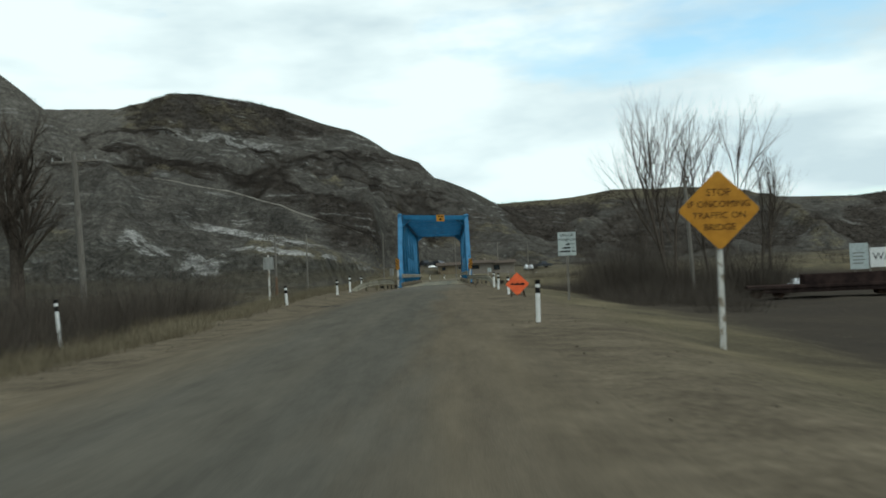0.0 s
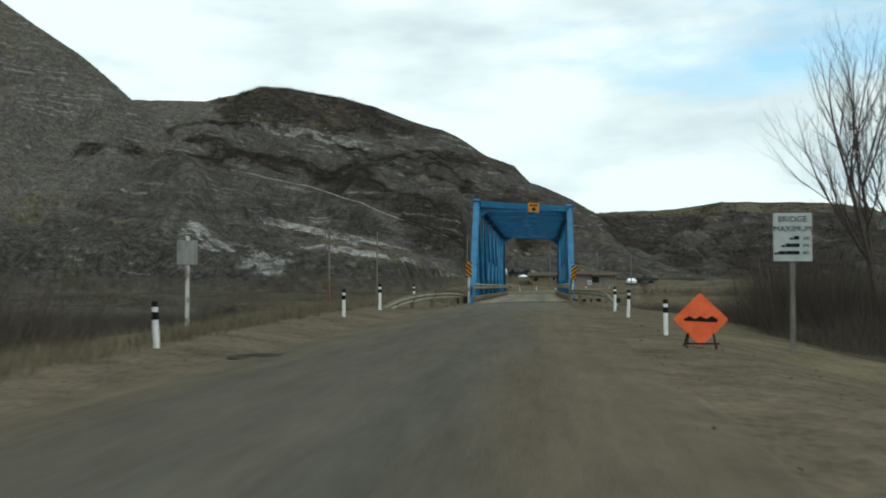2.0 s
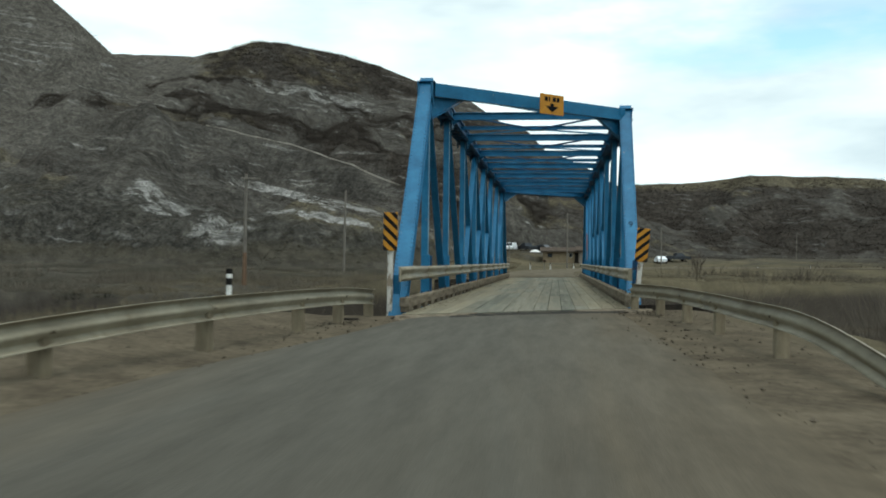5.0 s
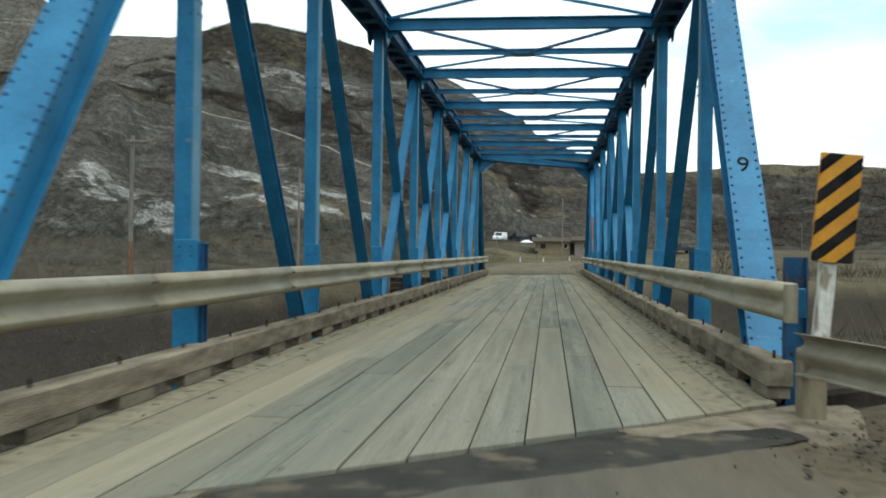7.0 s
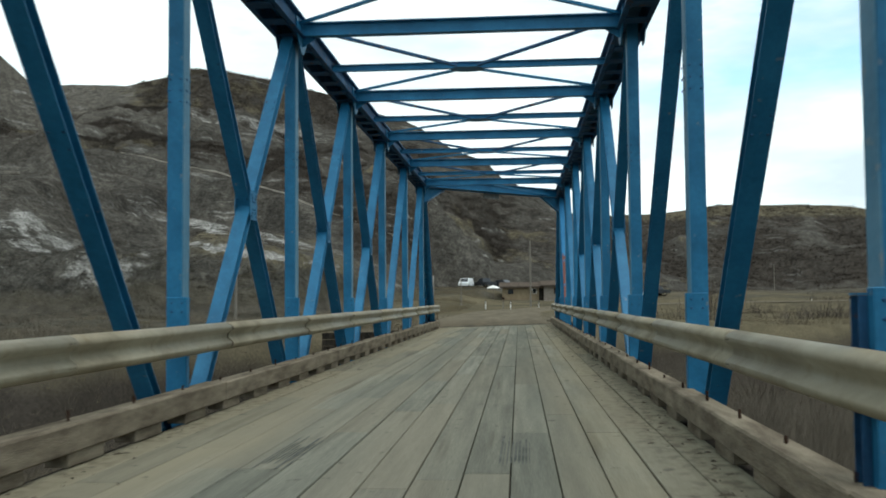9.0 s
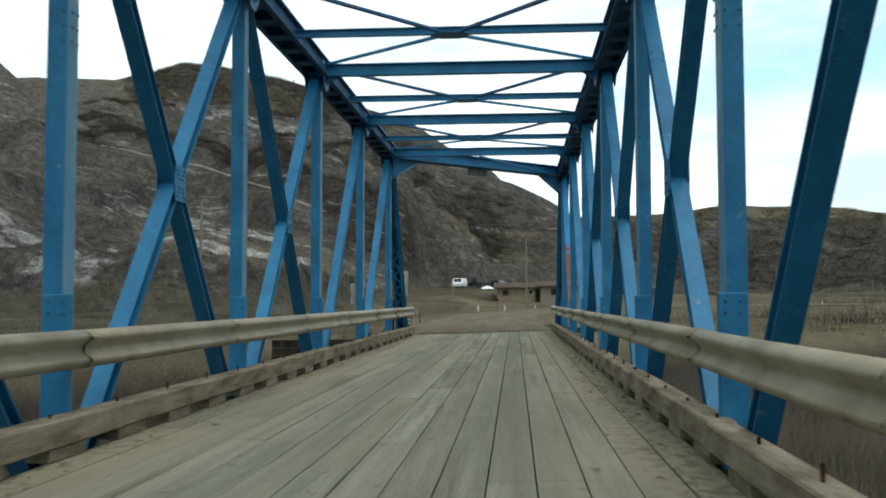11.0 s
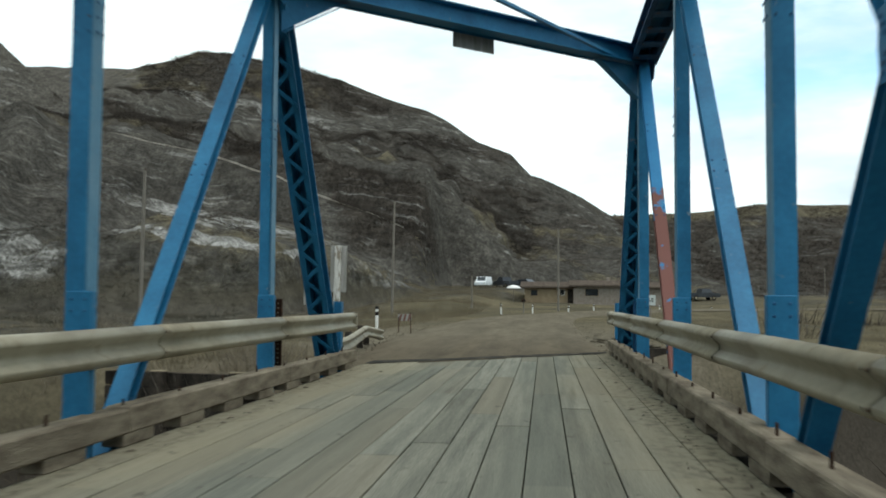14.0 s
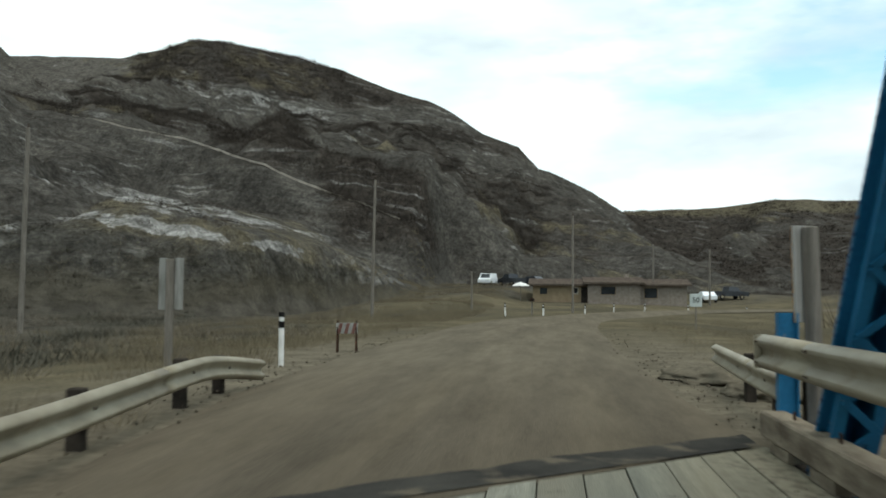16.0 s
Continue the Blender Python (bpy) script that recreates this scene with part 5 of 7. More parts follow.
def abutment(far):
    """Creosoted timber back wall and wings under an end of the deck."""
    a = thing("bridge_abutment", "dark creosoted timber abutment wall under the deck end", "abutment", "bridge abutments", "structure")
    y_mid, s = (47.55, 1) if far else (2.45, -1)
    for k in range(9):
        z1 = -0.14 - k * 0.28
        x0, x1 = -3.7 if far else -5.2, 5.2
        off = s * 0.18
        part("wall_timber", Shape().plate([(x0, y_mid + skew(x0) + off, z1), (x1, y_mid + skew(x1) + off, z1), (x1, y_mid + skew(x1) + off, z1 - 0.26), (x0, y_mid + skew(x0) + off, z1 - 0.26)], 0.22, (-0.938, 1, 0)), DARK_TIMBER, a)
    for sx in (1,):
        x0, x1 = sorted((sx * 2.78, sx * 5.4))
        off = s * 0.18
        part("wing_timber", Shape().plate([(x0, y_mid + skew(x0) + off, 0.07), (x1, y_mid + skew(x1) + off, 0.07), (x1, y_mid + skew(x1) + off, -0.135), (x0, y_mid + skew(x0) + off, -0.135)], 0.2, (-0.938, 1, 0)), DARK_TIMBER, a)
    if far:
        # the flared wing that holds the bank beside the far road
        for k in range(6):
            low = -0.28 * k
            part("wing_timber", Shape().plate([(-3.55, 43.0, low - 0.06), (-7.5, 45.75, low - 0.22), (-7.5, 45.75, low - 0.48), (-3.55, 43.0, low - 0.32)], 0.2, (0.57, 0.82, 0)), DARK_TIMBER, a)
        for x, y, z in ((-4.05, 43.1, -0.03), (-5.95, 44.42, -0.12)):
            pile = part("pile", Shape().tube((x, y, -3.6), (x, y, z), 0.15, n=12), DARK_TIMBER, a)
            part("sawn_top", Shape().tube((x, y, z), (x, y, z + 0.02), 0.152, n=12), RAIL_POST, pile, "pale sawn pile top")
    for x in (-3.3, 3.3, 4.9) if far else (-4.9, -3.3, 3.3, 4.9):
        part("pile", Shape().tube((x, y_mid + skew(x) - s * 0.12, -3.6), (x, y_mid + skew(x) - s * 0.12, -0.05), 0.15, n=10), DARK_TIMBER, a)


abutment(False)
abutment(True)


# ---------------------------------------------------------------- approach guardrails
def approach_rail(label, pts, face, posts, drop_end, post_material=RAIL_POST):
    """A corrugated rail on timber posts along the verge, its far end let down to the ground."""
    g = thing("approach_guardrail", label, "guardrail", "guardrails beside the road")
    fine = []
    for k in range(len(pts) - 1):
        p0, p1, p2, p3 = (Vector(pts[min(max(i, 0), len(pts) - 1)]) for i in (k - 1, k, k + 1, k + 2))
        for s in range(6):
            t = s / 6
            fine.append(0.5 * ((2 * p1) + (p2 - p0) * t + (2 * p0 - 5 * p1 + 4 * p2 - p3) * t * t + (3 * p1 - p0 - 3 * p2 + p3) * t**3))
    fine.append(Vector(pts[-1]))
    cut = len(fine) // 2
    part("rail_section", rail_run(Shape(), fine[: cut + 1], face), GALV, g, smooth=True)
    part("rail_section", rail_run(Shape(), fine[cut:], face), GALV, g, smooth=True)
    for u in posts:
        k = min(int(u * (len(fine) - 1)), len(fine) - 2)
        p, way = fine[k], (fine[k + 1] - fine[k]).normalized()
        back = Vector((way.y, -way.x, 0)).normalized() * 0.13
        back = -back if back.x * p.x < 0 else back
        q = p + back
        top = p.z + (0.17 if post_material is DARK_TIMBER else 0.04)
        low = min(at_ground(q.x, q.y) - 0.25, p.z - 0.5)
        half = 0.07 if post_material is DARK_TIMBER else 0.09
        post = part("post", Shape().block(q.x - half, q.x + half, q.y - half, q.y + half, low, top, 0.012), post_material, g)
        part("bolt", Shape().dome(p - back * 0.2, -back, 0.02), STEEL_DARK, post)
    return g


approach_rail("dusty corrugated guardrail flaring away from the near end of the bridge", [(-3.08, 0.75, 0.33), (-3.2, -1.5, 0.42), (-3.45, -5, 0.46), (-3.95, -9, 0.42), (-4.5, -12.2, 0.22), (-5.0, -14.2, -0.22)], 1,
              (0.03, 0.2, 0.36, 0.52, 0.68, 0.82), True)
approach_rail("dusty corrugated guardrail on timber posts beside the brushy bank", [(2.42, 4.2, 0.455), (2.80, 2.9, 0.455), (3.10, 1.5, 0.45), (3.3, -1, 0.44), (3.45, -4, 0.42), (3.67, -7.2, 0.34), (3.95, -10.2, -0.12)], -1, (0.02, 0.2, 0.4, 0.58, 0.76), True)
approach_rail("bent low guardrail at the far end of the bridge", [(-3.0, 45.7, 0.27), (-3.15, 47.6, 0.28), (-3.4, 49.8, 0.32), (-3.67, 52.2, 0.36), (-3.84, 53.7, 0.31), (-3.73, 55.1, 0.18)], 1, (0.1, 0.35, 0.62, 0.85), True, DARK_TIMBER)
approach_rail("short low guardrail set in a mound of dirt", [(2.85, 50.3, 0.40), (2.92, 52.0, 0.40), (3.05, 54.2, 0.40), (3.25, 57.2, 0.40)], -1, (0.06, 0.35, 0.7), False, DARK_TIMBER)
for name, x, y, z, sx, sy, sz in (("dirt_mound", 3.35, 58.0, -0.05, 0.9, 1.7, 0.17), ("dirt_mound", 3.6, 55.2, -0.05, 0.6, 1.2, 0.15)):
    bm = bmesh.new()
    bmesh.ops.create_icosphere(bm, subdivisions=4, radius=1)
    for v in bm.verts:
        n3 = noise.fractal(v.co * 2.3 + Vector((x, y, 0)), 1.0, 2.0, 4)
        v.co = Vector((v.co.x * sx * (1 + 0.25 * n3), v.co.y * sy * (1 + 0.25 * n3), v.co.z * sz * (1 + 0.4 * n3)))
    mound = new(name, Shape().take(bm).mesh(name, GROUND, True))
    mound.location = (x, y, z)
    tagged(mound, "low mound of brown dirt beside the guardrail end", "mound")


# ---------------------------------------------------------------- delineators and signs
def delineator(x, y, tall=0.95, lean=0.0, base=None):
    d = thing("delineator_post", "white roadside delineator post with black bands", "delineator", "delineators along the road",
              at=pose(x, y, at_ground(x, y) if base is None else base, rnd.uniform(-1.5, 1.5), lean, rnd.uniform(-8, 8)))
    s = Shape()
    prof = [(0.052 * math.cos(a), 0.032 * math.sin(a)) for a in [i * math.pi / 5 for i in range(10)]]
    part("shaft", s.sweep(prof, (0, 0, -0.25), (0, 0, tall)), WHITE, d)
    prof2 = [(1.08 * a, 1.08 * b) for a, b in prof]
    for z0, z1 in ((tall - 0.30, tall - 0.17), (tall - 0.09, tall + 0.004)):
        part("black_band", Shape().sweep(prof2, (0, 0, z0), (0, 0, z1)), BLACK, d)
    return d


for x, y, tall, lean, base in ((3.07, -48.7, 1.0, 1.5, -0.52), (3.76, -26.6, 0.78, 0, -0.29), (3.80, -16.7, 0.78, 2, -0.12), (3.84, -10.4, 0.76, 0.5, 0.0), (-4.78, -14.9, 0.76, 0, 0.14), (-4.8, -21.0, 0.74, 0, 0.0),
                               (-5.3, -33.4, 0.74, -3, -0.15), (-9.0, -46.0, 1.05, -4, -0.5), (-5.33, -1.8, 0.9, 0, 0.0), (-4.6, 59.2, 0.92, 0, 0.05), (-2.75, 110, 0.95, -2, None), (-0.06, 112.5, 0.85, 0, None)):
    delineator(x, y, tall, lean, base)
for x, y in ((3.2, 117.5), (5.9, 124.5), (9.0, 129.5), (13.6, 134.8), (20, 139.5), (34, 144.5), (43, 146.5)):
    delineator(x, y, 0.7, 0)


def marker(x, y, z0, z1, lean, flip, seen_face=True, turn=180):
    """A bridge end marker: diagonal black and amber bars on a tall plate, on a peeling white post."""
    m = thing("hazard_marker", "amber and black striped hazard marker on a peeling white post" if seen_face else "bleached back of a hazard marker on a peeling white post",
              "hazard marker", "hazard markers of the bridge", at=pose(x, y, 0, 0, lean, 0 if seen_face else turn))
    low = min(at_ground(x, y), 0.0) - 0.3
    part("post", Shape().block(-0.055, 0.055, 0.02, 0.13, low, z1 - (0.12 if seen_face else 0.01), 0.01), WHITE_WOOD if seen_face or x < 0 else POLE, m)
    board = part("board", Shape().block(-0.15, 0.15, -0.012, 0.012, z0, z1, 0.003), YELLOW if seen_face else PLYWOOD, m)
    if not seen_face:
        part("striped_face", Shape().block(-0.148, 0.148, -0.016, -0.0125, z0, z1), YELLOW, board)
    tall, w = z1 - z0, 0.3
    pitch, band, k = tall / 3.55, tall / 7.6, 0
    rise = 0.28 * flip
    while True:
        c = z0 - 0.30 + k * pitch
        k += 1
        if c > z1 + 0.3:
            break
        pts = []
        for px, s in ((-0.15, -1), (0.15, 1)):
            pts.append((px, c + s * rise / 2))
        quad = [(pts[0][0], pts[0][1] - band / 2), (pts[1][0], pts[1][1] - band / 2), (pts[1][0], pts[1][1] + band / 2), (pts[0][0], pts[0][1] + band / 2)]
        # keep the bar on the board
        out = quad
        for lim, keep_above in ((z0 + 0.002, True), (z1 - 0.002, False)):
            inp, out = out, []
            for i in range(len(inp)):
                a, b = inp[i], inp[(i + 1) % len(inp)]
                ia, ib = ((a[1] >= lim) == keep_above), ((b[1] >= lim) == keep_above)
                if ia:
                    out.append(a)
                if ia != ib:
                    t = (lim - a[1]) / (b[1] - a[1])
                    out.append((a[0] + (b[0] - a[0]) * t, lim))
            if len(out) < 3:
                break
        if len(out) >= 3:
            part("black_bar", Shape().plate([(px * 0.995, -0.0185 if not seen_face else -0.0145, pz) for px, pz in out], 0.003, (0, 1, 0)), BLACK, board)
    return m


marker(-2.84, 1.12, 1.30, 2.11, 0.5, -1)
marker(2.58, 4.25, 1.13, 1.93, 5.0, 1)
marker(-2.83, 44.95, 1.33, 2.18, -1, 1, False)
marker(2.84, 50.0, 1.08, 1.93, 2, -1, False, 222)


def diamond(s, r, thick, corner=0.09):
    """A diamond plate with rounded corners, facing -y."""
    pts = []
    for k in range(4):
        a = k * math.pi / 2
        tip, side = Vector((math.sin(a), 0, math.cos(a))), Vector((math.cos(a), 0, -math.sin(a)))
        base = tip * (r - corner)
        for u in (-1, -0.4, 0.4, 1):
            pts.append(base + side * corner * u * 0.98 + tip * corner * (0.62 * (1 - u * u)))
    return s.plate([(p.x, 0, p.z) for p in pts], thick, (0, 1, 0))


FACE = Matrix.Rotation(math.pi / 2, 4, "X")


def stop_sign():
    z = at_ground(6.43, -51.7)
    sg = thing("warning_sign", "amber diamond warning sign with black wording on a weathered white post", "road sign", at=pose(6.43, -51.7, 0, 0, 1.0, -4))
    part("post", Shape().block(-0.05, 0.05, 0.02, 0.12, z - 0.4, 1.5, 0.01), WHITE_WOOD, sg)
    face = part("sign_panel", diamond(Shape(), 0.94, 0.012), YELLOW, sg)
    face.matrix_local = pose(0, 0, 1.71) @ Matrix.Scale(0.855, 4)
    for text, zz, size in (("STOP", 0.40, 0.235), ("IF ONCOMING", 0.13, 0.215), ("TRAFFIC ON", -0.13, 0.215), ("BRIDGE", -0.40, 0.215)):
        lettering("wording", text, size, BLACK, Matrix.Translation((0, -0.0095, zz)) @ FACE, face)


def load_sign():
    z = at_ground(6.85, -26.6)
    sg = thing("load_limit_sign", "white bridge load limit sign with black wording and lorry shapes", "road sign", at=pose(6.52, -26.7, 0, 0, 0.5, -3))
    part("post", Shape().block(-0.05, 0.05, 0.015, 0.105, z - 0.4, 2.2, 0.008), POLE, sg)
    face = part("sign_panel", Shape().block(-0.41, 0.41, -0.008, 0.008, 1.33, 2.40, 0.004), WHITE_SIGN, sg)
    lettering("wording", "BRIDGE", 0.185, BLACK, Matrix.Translation((0, -0.011, 2.26)) @ FACE, face)
    lettering("wording", "MAXIMUM", 0.175, BLACK, Matrix.Translation((0, -0.011, 2.05)) @ FACE, face)
    for k, (text, boxes) in enumerate((("24t", 1), ("34t", 2), ("40t", 3))):
        zz = 1.845 - k * 0.165
        lettering("wording", text, 0.12, BLACK, Matrix.Translation((0.28, -0.011, zz)) @ FACE, face)
        x = 0.15
        lorry = Shape()
        for b in range(boxes):
            w = 0.15 if boxes > 1 else 0.13
            lorry.block(x - w, x - 0.008, -0.0125, -0.0085, zz - 0.035, zz + 0.045)
            x -= w
        lorry.block(x - 0.09, x - 0.012, -0.0125, -0.0085, zz - 0.035, zz + 0.012)
        tagged(part("lorry_shape", lorry, BLACK, face))


def bump_sign():
    x, y = 3.9, -30.5
    z = at_ground(x, y)
    sg = thing("bump_sign", "orange diamond bump sign on a low folding steel stand", "road sign", at=pose(x, y, z + 0.02, 0, 0, -6))
    face = part("sign_panel", diamond(Shape(), 0.50, 0.01, 0.05), ORANGE, sg)
    face.matrix_local = pose(0, 0, 0.50, -8, 0, 0)
    top = [(-0.30 + 0.6 * i / 30, 0.035 + 0.022 * math.cos((i / 30) * 6 * math.pi + math.pi)) for i in range(31)]
    low = [(0.30, -0.05), (-0.30, -0.03)]
    part("bump_symbol", Shape().plate([(px, -0.008, pz) for px, pz in top + low], 0.004, (0, 1, 0)), BLACK, face)
    for s in (-1, 1):
        part("leg", Shape().bar((s * 0.30, 0.28, -0.05), (s * 0.18, 0.05, 0.45), 0.03, 0.03), STEEL_DARK, sg)
        part("leg", Shape().bar((s * 0.26, -0.12, -0.05), (s * 0.20, 0.03, 0.42), 0.03, 0.03), STEEL_DARK, sg)
    part("cross_bar", Shape().bar((-0.32, -0.10, 0.06), (0.32, -0.10, 0.06), 0.03, 0.03, side=(0, 1, 0)), STEEL_DARK, sg)


def portal_sign():
    sg = thing("clearance_sign", "amber clearance sign with black arrow on the portal beam", "road sign")
    c = Vector((0.32, 7.55, 5.40)) + face_near * 0.30
    turn = Matrix((way_near, -face_near, Vector((0, 0, 1)))).transposed().to_4x4()
    sg.matrix_world = Matrix.Translation(c) @ turn
    part("sign_panel", Shape().block(-0.42, 0.42, -0.012, 0.012, -0.275, 0.275, 0.004), YELLOW, sg)
    part("mount", Shape().block(-0.05, 0.05, 0.014, 0.13, -0.2, 0.2), STEEL_DARK, sg)
    for k, w in enumerate((0.11, 0.05, 0.11, 0.09)):
        part("writing_bar", Shape().block(-0.27 + k * 0.145, -0.27 + k * 0.145 + w, -0.018, -0.0125, 0.08, 0.2), BLACK, sg)
    part("arrow", Shape().plate([(px, -0.0155, pz) for px, pz in ((-0.06, 0.03), (0.06, 0.03), (0.06, -0.05), (0.24, -0.05), (0, -0.21), (-0.24, -0.05), (-0.06, -0.05))], 0.004, (0, 1, 0)), BLACK, sg)
    back = thing("clearance_sign", "grey back of a clearance sign on the far portal", "road sign")
    c = Vector((0.0, mid_far.y, 5.38)) + face_far * 0.24
    turn = Matrix((-way_far, -face_far, Vector((0, 0, 1)))).transposed().to_4x4()
    back.matrix_world = Matrix.Translation(c) @ turn
    part("sign_panel", Shape().block(-0.4, 0.4, -0.012, 0.012, -0.26, 0.26, 0.004), SIGN_BACK, back)
    part("mount", Shape().block(-0.05, 0.05, 0.014, 0.10, 0.0, 0.24), STEEL_DARK, back)


def hole_row():
    s = Shape()
    for k in range(14):
        s.dome((0, -0.0, 0.36 + 0.06 * k), (0, -1, 0), 0.011)
    return s


def plain_sign(x, y, z0, z1, w, label, material, post_material, turn=0, top=None, wide_post=0.09):
    z = at_ground(x, y)
    sg = thing("road_sign", label, "road sign", at=pose(x, y, 0, 0, 0, turn))
    part("post", Shape().block(-wide_post / 2, wide_post / 2, 0.012, 0.012 + wide_post, z - 0.4, top or z1, 0.008), post_material, sg)
    part("sign_panel", Shape().block(-w / 2, w / 2, -0.008, 0.008, z0, z1, 0.004), material, sg)
    return sg


# a perforated steel post that has lost its sign, behind the truss
bare = thing("sign_post", "bare perforated steel channel post beside the truss", "sign post", at=pose(-2.565, 40.2, 0))
part("channel", Shape().block(-0.045, 0.045, 0.0, 0.012, 0.29, 1.2, 0.002).block(-0.055, -0.045, -0.04, 0.012, 0.29, 1.2, 0.002).block(0.045, 0.055, -0.04, 0.012, 0.29, 1.2, 0.002), STEEL_DARK, bare)
tagged(part("perforation", hole_row(), GALV, bare), kind="stuff")
stop_sign()
load_sign()
bump_sign()
portal_sign()
plain_sign(-7.1, -27.4, 1.34, 1.9, 0.46, "faded grey back of a road sign on a white post", SIGN_BACK, WHITE_WOOD, 12, 2.0, 0.08)
late = plain_sign(7.75, 90.0, 0.95, 1.6, 0.6, "small white speed limit sign on a thin post", WHITE_SIGN, POLE, 0, 1.6, 0.06)
lettering("wording", "50", 0.36, BLACK, Matrix.Translation((0, -0.011, 1.27)) @ FACE, late.children[1])
# the far side of another load limit sign: two boards on one broad post
two = thing("road_sign", "two grey boards on a broad weathered post seen from behind", "road sign", at=pose(-6.87, 59.2, 0, 0, 0, 0))
part("post", Shape().block(-0.07, 0.07, -0.05, 0.05, at_ground(-6.87, 59.2) - 0.4, 2.0, 0.01), POLE, two)
for s in (-1, 1):
    part("board", Shape().block(*sorted((s * 0.075, s * 0.25)), 0.055, 0.075, 1.0, 2.02, 0.004), SIGN_BACK, two)


def barricade(x, y):
    z = at_ground(x, y)
    b = thing("barricade", "small faded red and white barricade on four legs", "barricade", at=pose(x, y, z, 0, 0, 8))
    for s in (-1, 1):
        for d in (-1, 1):
            part("leg", Shape().bar((s * 0.23, d * 0.22, 0.0), (s * 0.23, d * 0.03, 0.78), 0.035, 0.03), STEEL_DARK, b)
    for d in (-1, 1):
        panel = part("panel", Shape().block(-0.26, 0.26, d * 0.07 - 0.012, d * 0.07 + 0.012, 0.46, 0.72, 0.005), SIGN_BACK, b)
        for s in (-0.19, -0.02, 0.15):
            part("red_bar", Shape().plate([(s - 0.05, d * 0.084, 0.462), (s + 0.03, d * 0.084, 0.462), (s + 0.10, d * 0.084, 0.718), (s + 0.02, d * 0.084, 0.718)], 0.004, (0, 1, 0)), RED_WHITE, panel)


barricade(-4.4, 64.2)


def letter_box(x, y):
    b = thing("letter_box", "dark roadside letter box on a wooden post", "letter box", at=pose(x, y, at_ground(x, y), 0, 0, 12))
    part("post", Shape().block(-0.05, 0.05, -0.05, 0.05, -0.3, 1.02, 0.008), POLE, b)
    body = part("box", Shape().sweep([(-0.13, 0), (0.13, 0), (0.13, 0.16), (0.09, 0.24), (0, 0.27), (-0.09, 0.24), (-0.13, 0.16)], (0, 0.3, 1.02), (0, -0.3, 1.02)), STEEL_DARK, b)
    part("flap", Shape().block(-0.11, 0.11, -0.315, -0.302, 1.04, 1.22, 0.004), BLACK, body)


letter_box(-0.9, 113.5)


# ---------------------------------------------------------------- poles and wires
def pole(x, y, top, r=0.13, arm=0.0, lean=0.0, turn=0.0, label="weathered wooden utility pole"):
    z = at_ground(x, y)
    p = thing("utility_pole", label, "utility pole", "utility poles of the valley", at=pose(x, y, z, 0, lean, turn))
    part("shaft", Shape().tube((0, 0, -0.5), (0, 0, top - z), r, r * 0.68, 12), POLE, p, smooth=False)
    if arm:
        c = part("crossarm", Shape().block(-arm / 2, arm / 2, -0.06, 0.06, top - z - 0.5, top - z - 0.38, 0.01), POLE, p)
        for s in (-0.92, -0.45, 0.45, 0.92):
            part("insulator", Shape().tube((s * arm / 2, 0, top - z - 0.38), (s * arm / 2, 0, top - z - 0.2), 0.04, 0.025, 8), SIGN_BACK, c)
    else:
        part("cap_bracket", Shape().tube((0, 0, top - z - 0.02), (0, 0, top - z + 0.15), 0.03, 0.02, 6), STEEL_DARK, p)
    return p


pole(-15.65, -26.9, 7.2, 0.17, 2.1, -2, 6, "weathered wooden utility pole with a crossarm and insulators")
old = pole(-19.2, 40.3, 6.5, 0.13, 0.0, 0.5, 8, "old wooden utility pole with short crossarm and reddish foot")
part("crossarm", Shape().block(-0.3, 0.9, -0.2, -0.09, 6.15 - at_ground(-19.2, 40.3), 6.27 - at_ground(-19.2, 40.3), 0.01), POLE, old)
part("split_foot", Shape().tube((0.01, -0.01, 0.2), (0.01, -0.01, 2.3), 0.15, 0.125, 9), ROOT_WOOD, old, "reddish split wood")
pole(-10.9, 101.5, 8.9, 0.11, lean=0.8)
pole(-21.3, 78.5, 8.3, 0.125, lean=0.6)
pole(2.3, 120.5, 8.2, 0.11)
pole(12.7, 157.7, 8.0, 0.11)
pole(20.5, 165, 7.8, 0.12)
pole(-6.2, 122, 3.6, 0.09)
pole(18.2, -3.5, 6.6, 0.16, lean=-2)
for x in (102, 104.5, 107.5, 110.5):
    pole(x, 290, at_ground(x, 290) + rnd.uniform(5.6, 7.3), 0.14)
pole(78, 300, at_ground(78, 300) + 8, 0.15)


